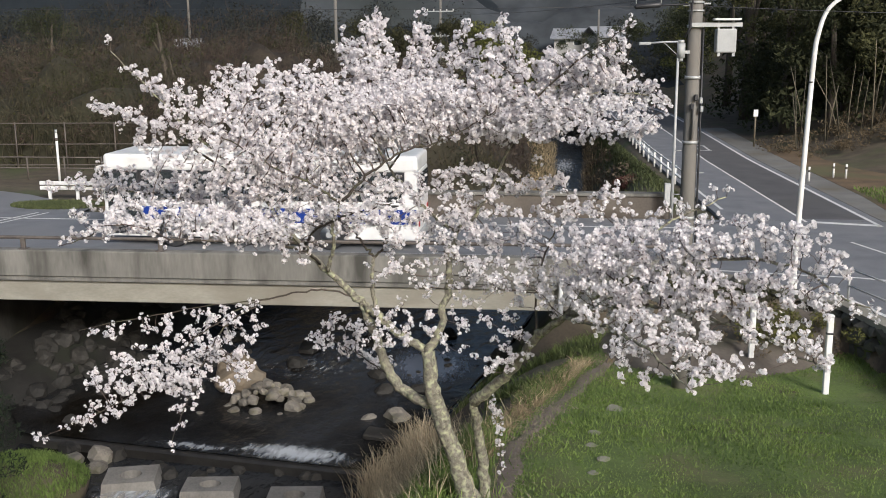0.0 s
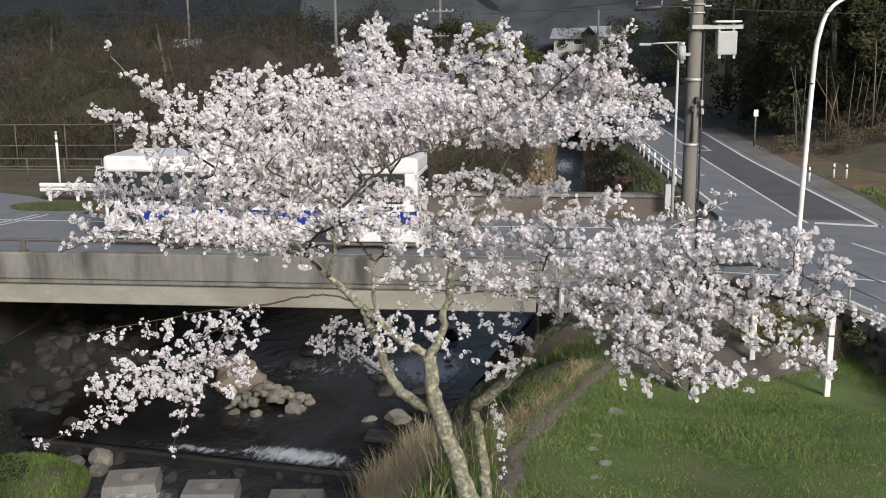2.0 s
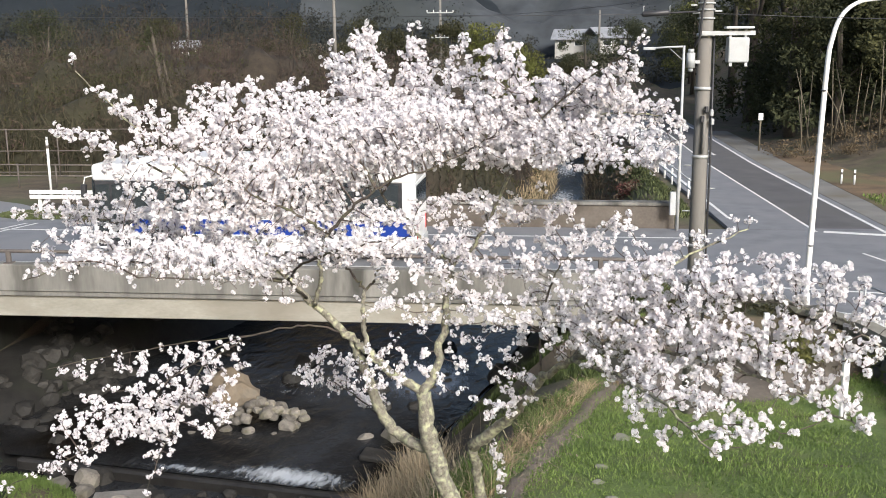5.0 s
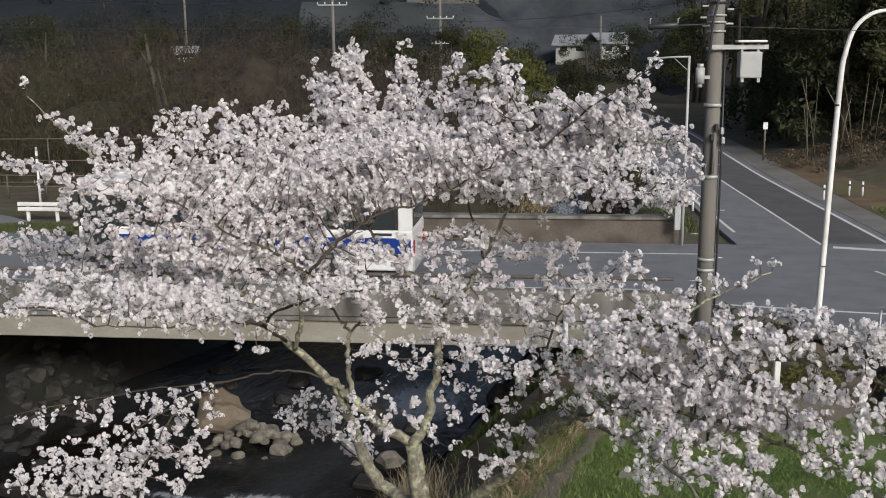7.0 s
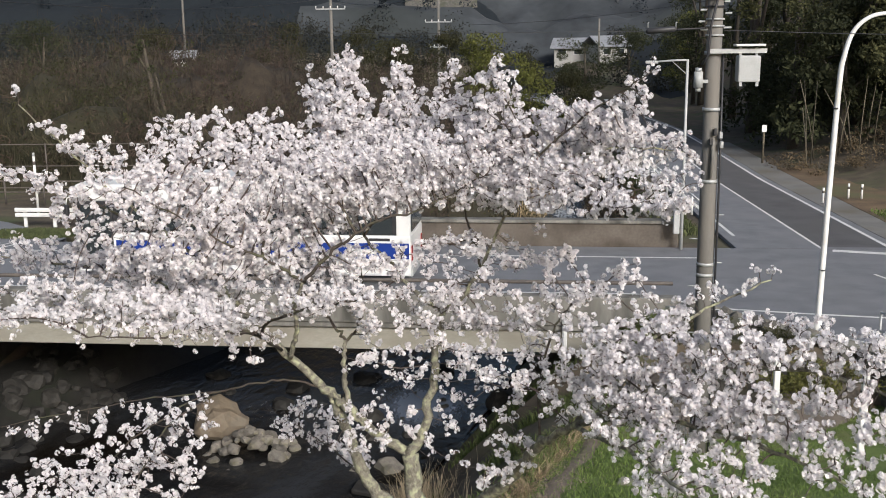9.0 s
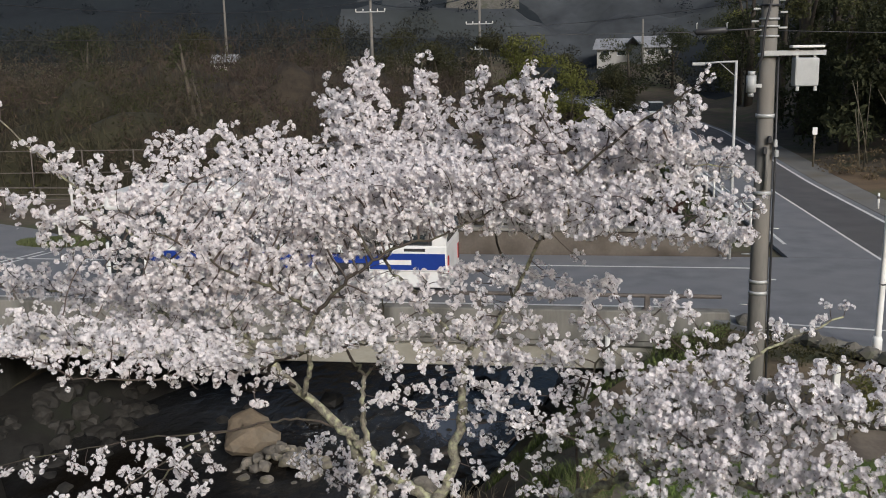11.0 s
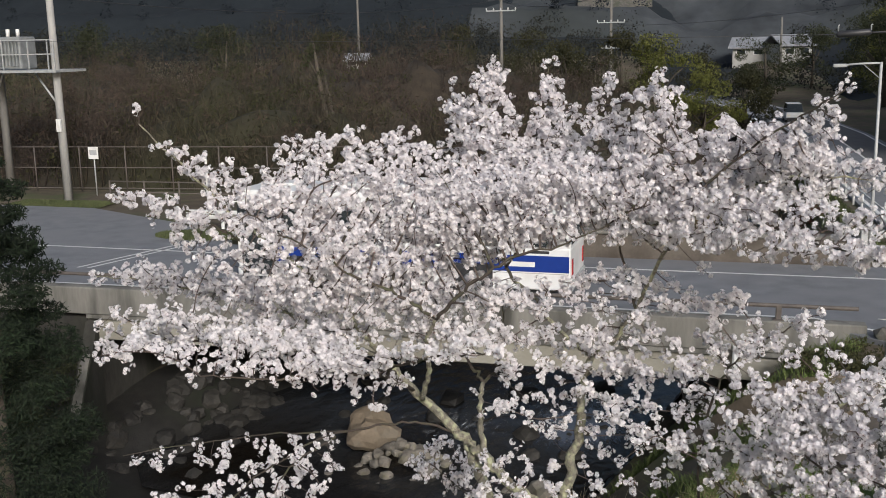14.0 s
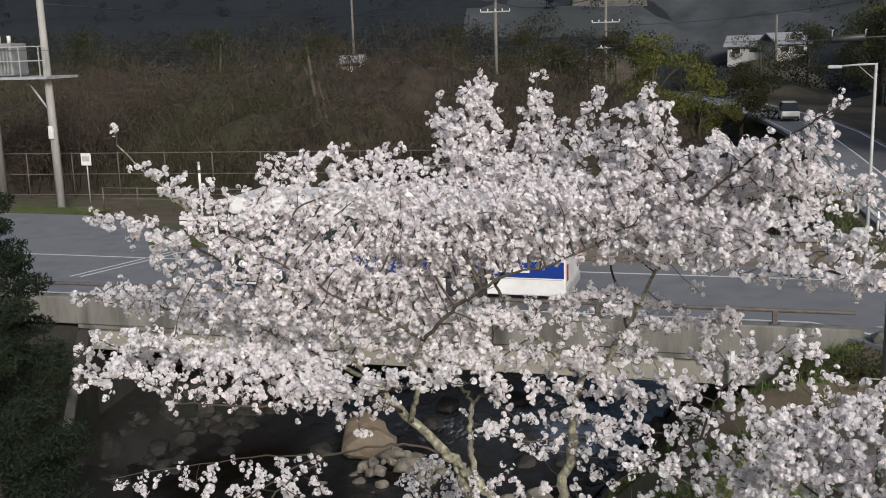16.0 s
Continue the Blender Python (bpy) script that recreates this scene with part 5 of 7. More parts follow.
def still_pool():
    """Smooth water beside the bank, the sky's reflection put into its colour."""
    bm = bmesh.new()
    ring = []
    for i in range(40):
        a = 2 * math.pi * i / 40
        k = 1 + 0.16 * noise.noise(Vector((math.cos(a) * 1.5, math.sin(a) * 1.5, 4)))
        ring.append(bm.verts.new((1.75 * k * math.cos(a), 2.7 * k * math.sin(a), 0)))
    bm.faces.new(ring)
    # The blue-grey base colour is the reflected sky, fading out towards the rim.
    ob = part("still_water", bm, foam_mat(1.75, 2.7, 0.95, "sky_reflection_water", (0.115, 0.125, 0.155, 1), 0.2))
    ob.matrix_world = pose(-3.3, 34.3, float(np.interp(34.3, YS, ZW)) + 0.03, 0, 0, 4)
    tagged(ob, "smooth water near the bank, sky reflection in its colour", "water", kind="structure")
    rnd = random.Random(3)
    for _ in range(9):
        st = part("stone", rock_bm(rnd.uniform(0.06, 0.14), 0.6, rnd.randrange(50), 1), M_DARKROCK)
        st.matrix_world = pose(-3.1 + rnd.uniform(-0.8, 0.8), 34.3 + rnd.uniform(-1.3, 1.3), -4.36)
        tagged(st, "small dark stone breaking the smooth water", "stone", "river stones")


M_DARKCONC = mat("wet_concrete", (0.014, 0.013, 0.012), (0.04, 0.037, 0.033), 2, 0.5, 0.4)
rocks()
still_pool()


# ---- poles, lamps, posts ----
def utility_pole():
    o = empty("utility_pole", pose(3.46, 22.56, -0.9), "grey concrete utility pole with a switch box and clamped cables", "utility pole")
    tube("pole", [(0, 0, -0.3), (0.0, 0, 4), (0.0, 0, 11.5)], [0.17, 0.155, 0.12], M_POLE, o, sides=14)
    for z in (3.55, 3.75, 5.3, 6.6, 7.6):
        tube("band", [(0, 0, z), (0, 0, z + 0.06)], 0.168, M_STEEL, o, sides=14)
    part("arm", boxed(-0.1, 0.88, -0.22, -0.14, 7.62, 7.70), M_STEEL, o)
    part("arm", boxed(-0.9, 0.9, -0.22, -0.14, 10.2, 10.28), M_STEEL, o)
    cab = part("switch_box", boxed(0.38, 0.76, -0.34, 0.0, 7.12, 7.58, 0.025, 2), M_GREYBOX, o, "pale grey switch box")
    part("lid", boxed(0.33, 0.84, -0.32, 0.0, 7.74, 7.78, 0.01), M_WHITE, cab)
    for x in (0.43, 0.71):
        part("hanger", boxed(x - 0.02, x + 0.02, -0.2, -0.16, 7.58, 7.72), M_STEEL, cab)
        part("foot", boxed(x - 0.025, x + 0.025, -0.34, -0.3, 7.05, 7.12), M_STEEL, cab)
    can = tube("canister", [(-0.27, -0.1, 7.02), (-0.27, -0.1, 7.30)], 0.082, M_GREYBOX, o, "small grey canister", 12)
    tube("cap", [(-0.27, -0.1, 7.30), (-0.27, -0.1, 7.37)], 0.06, M_STEEL, can, sides=10)
    tube("foot", [(-0.27, -0.1, 6.95), (-0.27, -0.1, 7.02)], 0.05, M_STEEL, can, sides=10)
    part("bracket", boxed(-0.3, -0.1, -0.12, -0.08, 7.1, 7.16), M_STEEL, o)
    # clamps and cable ties round the top of the pole
    for z in (7.92, 8.08, 8.2, 8.42, 8.55):
        tube("clamp", [(0, 0, z), (0, 0, z + 0.03)], 0.165, M_STEEL if z < 8.3 else M_DARKTRIM, o, sides=14)
    for x, z, w in ((-0.26, 8.02, 0.14), (-0.30, 8.16, 0.12), (0.14, 8.05, 0.14), (0.16, 8.3, 0.12), (-0.27, 8.36, 0.11), (0.14, 8.5, 0.1)):
        part("clamp_arm", boxed(x, x + w, -0.06, -0.02, z, z + 0.035, 0.008), M_STEEL, o)
    tube("cable", [(0.10, -0.2, 8.72), (-0.02, -0.24, 8.5), (-0.10, -0.22, 8.1), (-0.13, -0.2, 7.6), (-0.22, -0.16, 7.42)], 0.022, M_DARKTRIM, o, "black cable", 7)
    tube("cable_end", [(0.06, -0.2, 8.68), (0.15, -0.22, 8.78)], 0.025, M_INSUL, o, sides=8)
    for x, z in ((0.02, 6.18), (0.12, 6.12), (0.14, 5.95), (-0.05, 6.0)):
        part("cable_clip", boxed(x, x + 0.06, -0.24, -0.15, z, z + 0.12, 0.01), M_STEEL if x > 0.1 else M_DARKTRIM, o)
    tube("conduit", [(0.02, -0.2, 6.1), (0.02, -0.2, 5.75), (0.0, -0.19, 5.4)], 0.03, M_POLE, o, sides=8)
    for k in range(8):
        z = 2.0 + k * 0.45
        tube("step_bolt", [(0.15 * (-1) ** k, 0, z), (0.3 * (-1) ** k, 0, z)], 0.012, M_STEEL, o, sides=6)
    tube("cable", [(0.15, -0.1, 7.6), (0.17, -0.12, 5.5), (0.18, -0.1, 0)], 0.02, M_DARKTRIM, o, sides=6)
    return o


utility_pole()


def street_lamp():
    o = empty("street_lamp", pose(7.0, 28.0, -0.05), "white curved steel street lamp at the road's edge", "street lamp")
    pts = spline([(0, 0, 0), (0.06, 0, 3), (0.14, 0, 5.9), (0.21, 0, 6.6), (0.38, 0, 7.15), (0.72, 0, 7.46), (1.2, 0, 7.55), (2.0, 0, 7.58)], 5)
    tube("pole", pts, np.linspace(0.072, 0.036, len(pts)), M_WHITE, o, sides=14)
    tube("base_collar", [(0, 0, 0), (0, 0, 0.35), (0, 0, 0.42)], [0.11, 0.11, 0.09], M_WHITE, o, sides=14)
    for z in (1.6, 5.4):
        tube("band", [(0.02 * z, 0, z), (0.02 * z, 0, z + 0.04)], 0.07, M_DARKTRIM, o, sides=14)
    head = part("head", boxed(2.0, 2.75, -0.13, 0.13, 7.5, 7.66, 0.05, 2), M_GREYBOX, o)
    part("lens", boxed(2.1, 2.65, -0.1, 0.1, 7.475, 7.498, 0.01), M_LENS, head)
    return o


street_lamp()


def lamp_post():
    o = empty("lamp_post", pose(5.05, 38.0, 0), "slim pale grey lamp post with a level arm behind the bridge", "lamp post")
    tube("pole", [(0, 0, 0), (0, 0, 3), (0, 0, 6.3)], [0.058, 0.052, 0.042], M_GREYBOX, o, sides=12)
    tube("arm", [(0.0, 0, 6.27), (-0.5, 0, 6.26), (-1.05, 0, 6.22)], 0.03, M_GREYBOX, o, sides=8)
    tube("brace", [(0.0, 0, 5.8), (-0.5, 0, 6.24)], 0.012, M_GREYBOX, o, sides=6)
    part("head", boxed(-1.35, -0.95, -0.07, 0.07, 6.16, 6.26, 0.02), M_GREYBOX, o)
    part("box", boxed(-0.28, -0.08, -0.12, 0.08, 0.55, 1.35, 0.015), M_GREYBOX, o, "pale grey box on the post")
    return o


lamp_post()

_gp = empty("marker_post", pose(6.45, 22.4, -0.9), "square white painted post standing in the meadow", "post")
part("post", boxed(-0.06, 0.06, -0.06, 0.06, 0, 1.75, 0.012), M_WHITE, _gp)
part("cap", boxed(-0.068, 0.068, -0.068, 0.068, 1.752, 1.80, 0.012), M_WHITE, _gp)
part("band", boxed(-0.064, 0.064, -0.064, 0.064, 1.38, 1.42), M_DARKTRIM, _gp)
_gp2 = empty("marker_post", pose(5.3, 24.4, -0.95), "square white painted post near the retaining wall", "post")
part("post", boxed(-0.06, 0.06, -0.06, 0.06, 0, 1.75, 0.012), M_WHITE, _gp2)

_lp = empty("roadside_post", pose(-21.0, 44.8, 0), "slender white roadside post with a banded top", "post")
tube("pole", [(0, 0, -0.1), (0, 0, 2.35)], 0.055, M_WHITE, _lp, sides=10)
tube("band", [(0, 0, 2.0), (0, 0, 2.14)], 0.06, M_RUST, _lp, sides=10)
tube("cap", [(0, 0, 2.35), (0, 0, 2.5)], 0.05, M_GREYBOX, _lp, sides=10)


def fence_run(name, pts, post_h, rails, mat_, label, category, r=0.04, every=1):
    o = empty(name, pose(*pts[0]), label, category)
    inv = o.matrix_world.inverted()
    for p in pts[::every]:
        q = inv @ Vector(p)
        tube("post", [q, q + Vector((0, 0, post_h))], r, mat_, o, sides=6)
    for h in rails:
        tube("rail", [inv @ Vector((x, y, z + h)) for x, y, z in pts], r * 0.8, mat_, o, sides=6)
    return o


fence_run("pipe_fence", [(8.0 + 0.5 * i, 26.6 - 1.6 * i, 0) for i in range(2)], 0.95, (0.5, 0.92), M_STEEL, "short galvanised pipe fence on the retaining wall", "fence", 0.03)
_gr = empty("guard_rail", pose(-20.3, 41.6, 0), "white steel guard rail on short posts", "guard rail")
for _k in range(4):
    part("post", boxed(0.3 + 1.2 * _k, 0.42 + 1.2 * _k, 0.05, 0.15, -0.1, 0.62, 0.01), M_WHITE, _gr)
for _z in (0.32, 0.52):
    part("beam", boxed(0, 4.2, -0.05, 0.045, _z, _z + 0.16, 0.03, 2), M_WHITE, _gr)
fence_run("guard_fence", [(road_x(y) - 3.0, y, 0) for y in np.arange(43, 75, 2.0)], 0.85, (0.45, 0.8), M_WHITE, "white pipe guard fence between road and stream", "fence", 0.05)
fence_run("mesh_fence", [(x, 49.5 + 0.08 * (x + 40), 0) for x in np.arange(-46, -6, 2.5)], 2.3, (0.15, 1.2, 2.25), M_RUST, "rusty brown wire fence in front of the brush", "fence", 0.035)
fence_run("bamboo_rail", [(x, 46.6, 0) for x in np.arange(-27, -19.5, 1.8)], 1.1, (0.55, 1.05), M_RUST, "weathered horizontal pole fence beside the road", "fence", 0.04)


M_TRAFO = mat("dull_grey_enamel", (0.17, 0.18, 0.18), (0.27, 0.28, 0.28), 3, 0.6, 0.1)


def twin_poles():
    o = empty("transformer_platform", pose(-29.7, 47.2, 0), "grey transformer on a steel platform between two concrete poles", "transformer")
    tube("pole", [(0.0, 0, -0.2), (-0.05, 0, 6), (-0.1, 0, 13)], [0.21, 0.18, 0.14], M_PALEPOLE, o, sides=12)
    tube("pole", [(-4.3, 1.45, -0.2), (-4.25, 1.4, 6), (-4.2, 1.4, 13)], [0.21, 0.18, 0.14], M_POLE, o, sides=12)
    part("platform", boxed(-5.2, 0.42, -0.7, 1.7, 6.08, 6.2), M_STEEL, o, "steel platform")
    tr = part("transformer", boxed(-3.35, -1.6, -0.4, 0.8, 6.25, 7.75, 0.08, 2), M_TRAFO, o, "grey transformer tank")
    for k in range(9):
        part("fin", boxed(-3.28 + 0.19 * k, -3.23 + 0.19 * k, -0.52, -0.405, 6.4, 7.6), M_TRAFO, tr)
    for k in range(3):
        tube("bushing", [(-3.05 + 0.55 * k, 0, 7.75), (-3.05 + 0.55 * k, 0, 8.1)], 0.09, M_INSUL, tr, sides=8)
    for x in (-5.1, -3.8, -2.4, -1.0, 0.05, 0.38):
        part("rail_post", boxed(x - 0.025, x + 0.025, -0.69, -0.64, 6.2, 7.6), M_STEEL, o)
    for z in (6.9, 7.55):
        part("rail", boxed(-5.2, 0.42, -0.685, -0.645, z, z + 0.05), M_STEEL, o)
    tube("brace", [(0.0, 0, 4.4), (-1.2, 0, 6.05)], 0.05, M_STEEL, o, sides=6)
    tube("brace", [(-4.2, 0.5, 4.4), (-3.2, 0.3, 6.05)], 0.05, M_STEEL, o, sides=6)
    part("junction_box", boxed(-0.12, 0.12, -0.3, -0.19, 3.3, 3.9, 0.01), M_WHITE, o)
    return o


twin_poles()
_sb = empty("sign_board", pose(-29.6, 49.4, 0), "small white notice board on a thin post", "sign")
tube("post", [(0, 0, -0.1), (0, 0, 2.3)], 0.035, M_STEEL, _sb, sides=8)
part("panel", boxed(-0.28, 0.28, -0.06, -0.038, 1.75, 2.35, 0.008), M_WHITE, _sb, "white panel")
part("panel", boxed(-0.2, 0.2, -0.066, -0.061, 1.95, 2.2), M_GREYBOX, _sb, "grey bar")


def far_pole(x, y, h, arms, label):
    z = float(ground_z(x, y))
    o = empty("utility_pole", pose(x, y, z), label, "utility pole", "distant poles")
    tube("pole", [(0, 0, 0), (0, 0, h)], [0.2, 0.13], M_POLE, o, sides=10)
    for k, (az, w) in enumerate(arms):
        part("arm", boxed(-w, w, -0.2, -0.1, az, az + 0.12), M_STEEL, o)
        for xx in np.linspace(-w, w, 5):
            tube("insulator", [(xx, -0.15, az + 0.12), (xx, -0.15, az + 0.34)], 0.06, M_INSUL, o, sides=6)
    return o


far_pole(-20.0, 102.3, 11.6, ((10.9, 1.3), (9.1, 1.4)), "pale concrete utility pole beyond the brush")
far_pole(-11.8, 122.8, 12.0, ((8.4, 1.5), (5.6, 1.0)), "pale concrete utility pole with two cross arms far off")
far_pole(-50.0, 146.0, 16.0, (), "bare thin pole on the far slope")
far_pole(8.2, 160.0, 7.0, (), "thin pole beside a distant house")

_mk = empty("height_marker", pose(12.6, 62.4, 0), "slim pale marker post on the verge", "post")
tube("post", [(0, 0, 0), (0, 0, 2.1)], 0.06, M_BAMBOO, _mk, sides=8)
part("plate", boxed(-0.13, 0.13, -0.09, -0.06, 1.75, 2.15, 0.01), M_WHITE, _mk)
for _x, _y in ((12.2, 47.9), (13.6, 49.2), (14.1, 49.0)):
    _bo = empty("bollard", pose(_x, _y, 0.05), "short white plastic bollard at the roadside", "bollard", "bollards")
    tube("post", [(0, 0, 0), (0, 0, 0.65)], 0.045, M_WHITE, _bo, sides=8)
    tube("band", [(0, 0, 0.42), (0, 0, 0.52)], 0.05, M_RUST, _bo, sides=8)


# ---- overhead wires ----
def wire(a, b, sag, label, r=0.02):
    pts = [(a[0] + (b[0] - a[0]) * u, a[1] + (b[1] - a[1]) * u, a[2] + (b[2] - a[2]) * u - 4 * sag * u * (1 - u)) for u in np.linspace(0, 1, 17)]
    return tagged(tube("overhead_wire", pts, r, M_DARKTRIM, None, "", 5), label, "wire", "overhead wires")


wire((-20, 102.3, 11.0), (3.3, 22.4, 9.4), 1.2, "thin black overhead wire from pole to pole")
wire((-11.8, 122.8, 8.6), (30, 70, 13.0), 1.5, "thin black overhead wire across the valley")
wire((-29.7, 47.2, 9.5), (-20, 102.3, 11.0), 1.0, "thin black overhead wire across the valley")


_cl = empty("cable_closure", pose(2.52, 22.5, 7.12), "black cable closure hanging on the wire beside the pole", "cable closure")
tube("closure", [(-0.27, 0, 0), (-0.24, 0, 0), (0.22, 0, 0.03), (0.26, 0, 0.03)], [0.03, 0.055, 0.055, 0.03], M_DARKTRIM, _cl, sides=10)
for _x in (-0.24, 0.25):
    tube("hook", [(_x, 0, 0.04), (_x, 0, 0.14), (_x + 0.02, 0, 0.15)], 0.011, M_STEEL, _cl, sides=6)
wire((2.78, 22.5, 7.14), (3.3, 22.5, 7.16), 0.0, "thin black cable between the closure and the pole", 0.018)
wire((-60, 40, 9.5), (2.26, 22.5, 7.12), 0.6, "thin black cable slung along the road to the closure", 0.005)
wire((3.6, 22.5, 7.12), (34, 40, 8.0), 0.5, "thin black cable slung along the road from the pole", 0.007)


# ---- woods, brush and hills ----
BRUSH_X, BRUSH_H = (-62, -44, -37, -32, -27, -21, -18, -12, -6, 3), (5.4, 4.6, 4.4, 6.6, 7.4, 6.8, 5.0, 4.2, 3.6, 2.3)


def brush():
    g = np.random.default_rng(31)
    n = 4200
    y = 51.5 + 48 * g.random(n) ** 1.4
    x = g.uniform(-62, 3.0, n)
    xl = np.interp(y, YS, XL)
    keep = x < xl - 1.5
    x, y = x[keep], y[keep]
    hill = np.array([noise.noise(Vector((a * 0.11, b * 0.11, 1))) + 0.6 * noise.noise(Vector((a * 0.3, b * 0.3, 4))) for a, b in zip(x, y)])
    top = np.interp(x, BRUSH_X, BRUSH_H)
    h = np.clip(top * (0.85 + 0.75 * hill) * g.uniform(0.6, 1.1, len(x)), 1.2, 9)
    v, f = stems(np.stack([x, y, ground_z(x, y)], 1), h, 0.35, 0.045, 32, 4, 3)
    tagged(mesh_np("brushwood", v, f, M_BRUSH), "dense bare brown brushwood on the slope", "brush", kind="stuff")
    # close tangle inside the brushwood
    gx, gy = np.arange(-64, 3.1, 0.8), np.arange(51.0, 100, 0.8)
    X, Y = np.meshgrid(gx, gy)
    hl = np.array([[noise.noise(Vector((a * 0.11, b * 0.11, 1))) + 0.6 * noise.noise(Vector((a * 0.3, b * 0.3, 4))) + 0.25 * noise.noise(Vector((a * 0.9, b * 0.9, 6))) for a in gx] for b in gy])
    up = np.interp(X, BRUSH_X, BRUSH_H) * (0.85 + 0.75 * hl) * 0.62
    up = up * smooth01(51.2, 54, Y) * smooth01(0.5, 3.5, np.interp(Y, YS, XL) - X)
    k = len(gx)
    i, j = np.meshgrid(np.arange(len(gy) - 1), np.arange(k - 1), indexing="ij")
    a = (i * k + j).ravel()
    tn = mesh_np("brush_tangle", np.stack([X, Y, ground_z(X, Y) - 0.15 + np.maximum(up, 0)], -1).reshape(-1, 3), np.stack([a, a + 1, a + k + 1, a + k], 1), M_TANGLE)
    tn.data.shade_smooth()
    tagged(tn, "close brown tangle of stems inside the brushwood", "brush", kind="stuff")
    # fine twigs as slivers
    m = 70000
    k = g.integers(0, len(x), m)
    u = g.uniform(0.35, 1.05, m)
    c = np.stack([x[k] + g.normal(0, 0.55, m), y[k] + g.normal(0, 0.55, m), ground_z(x[k], y[k]) + h[k] * u], 1)
    d = g.normal(size=(m, 3)) * (0.6, 0.6, 0.5) + (0, 0, 0.7)
    d /= np.linalg.norm(d, axis=1, keepdims=True)
    s = np.cross(d, g.normal(size=(m, 3)))
    s /= np.linalg.norm(s, axis=1, keepdims=True)
    ln, w = g.uniform(0.3, 0.9, (m, 1)), g.uniform(0.012, 0.035, (m, 1))
    vv = np.stack([c - s * w, c + s * w, c + d * ln], 1).reshape(-1, 3)
    tagged(mesh_np("brush_twigs", vv, np.arange(len(vv)).reshape(-1, 3), M_BRUSH), "tangle of fine brown twigs over the brushwood", "brush", kind="stuff")
    # ochre and green undergrowth
    m = 2400
    k = g.integers(0, len(x), m)
    c = np.stack([x[k], y[k], ground_z(x[k], y[k]) + h[k] * g.uniform(0.1, 0.9, m)], 1)
    v, f = leaf_cloud(c, g.uniform(0.5, 1.3, m), 30, 0.10, 33)
    tagged(mesh_np("undergrowth", v, f, M_BRUSHLEAF), "dull olive undergrowth among the brushwood", "brush", kind="stuff")
    # greener bushes where the brush stands highest
    m = 700
    c = np.stack([g.normal(-24, 4.5, m), g.uniform(53, 70, m), np.zeros(m)], 1)
    c[:, 2] = ground_z(c[:, 0], c[:, 1]) + np.abs(g.normal(0, 0.33, m)) * 8.0 * np.exp(-((c[:, 0] + 24) / 9) ** 2)
    v, f = leaf_cloud(c, g.uniform(0.4, 1.1, m), 40, 0.08, 36)
    tagged(mesh_np("undergrowth", v, f, M_OLIVE), "olive green bushes in the brushwood", "brush", kind="stuff")
    # soft reddish twig ends
    m = 1500
    k = g.integers(0, len(x), m)
    c = np.stack([x[k], y[k], ground_z(x[k], y[k]) + h[k] * g.uniform(0.5, 1.0, m)], 1)
    v, f = leaf_cloud(c, g.uniform(0.5, 1.2, m), 34, 0.20, 35, 0.8, 0.1)
    tagged(mesh_np("brush_twigs", v, f, M_BRUSHTIP), "soft reddish-brown twig ends of the brushwood", "brush", kind="stuff")


M_OLIVE = mat("olive_leaf", (0.024, 0.028, 0.010), (0.062, 0.066, 0.022), 0.15, 0.95, 0, island=0.18, translucent=0.3)
M_BRUSHTIP = mat("twig_tips", (0.034, 0.023, 0.019), (0.08, 0.053, 0.04), 0.12, 0.95, 0, island=0.25)
brush()


def broad_tree(x, y, h, r, material, seed, label, trunk_h=0.35, per=130, clumps=26, leaf=0.28):
    g = np.random.default_rng(seed)
    z = float(ground_z(x, y))
    o = empty("tree", pose(x, y, z), label, "tree", "woodland trees")
    tube("trunk", [(0, 0, -0.3), (0.1, 0.05, h * 0.4), (g.normal(0, 0.2), g.normal(0, 0.2), h * 0.8)], [0.03 * h, 0.022 * h, 0.008 * h], M_BARKDARK, o, sides=8)
    c = []
    for k in range(clumps):
        a, q = g.uniform(0, 6.28), math.sqrt(g.random())
        zz = g.uniform(trunk_h, 1.0)
        s = math.sin(math.pi * min(1, (zz - trunk_h) / (1 - trunk_h) * 0.8 + 0.2)) ** 0.6
        c.append((r * q * s * math.cos(a), r * q * s * math.sin(a), h * zz))
    for k in range(5):
        e = c[k * 3]
        tube("limb", [(0, 0, h * 0.35), (e[0] * 0.5, e[1] * 0.5, h * 0.35 + (e[2] - h * 0.35) * 0.6), e], [0.012 * h, 0.008 * h, 0.003 * h], M_BARKDARK, o, sides=5)
    v, f = leaf_cloud(c, g.uniform(0.22, 0.42, clumps) * r, per, leaf, seed + 1, 0.75)
    tagged(mesh_np("crown", v, f, material, o), kind="stuff")
    return o


# Canopy of the hazier slope; the haze is put into its paler blue-grey.
M_HAZEWOOD = mat("hazy_far_wood", (0.020, 0.024, 0.028), (0.062, 0.070, 0.078), 0.12, 0.95, 1.0, fine=5, island=0.05, stain=(0.030, 0.036, 0.036), stain_scale=0.04)
M_WOODOLIVE = mat("olive_wood_leaf", (0.042, 0.047, 0.018), (0.112, 0.112, 0.045), 0.2, 0.9, 0, fine=8, island=0.25, translucent=0.4)
M_DRYSCRUB = mat("dry_scrub", (0.075, 0.056, 0.034), (0.17, 0.128, 0.075), 0.5, 0.95, 0, island=0.35, translucent=0.2)
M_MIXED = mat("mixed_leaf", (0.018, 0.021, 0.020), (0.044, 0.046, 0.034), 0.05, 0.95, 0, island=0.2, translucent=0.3)


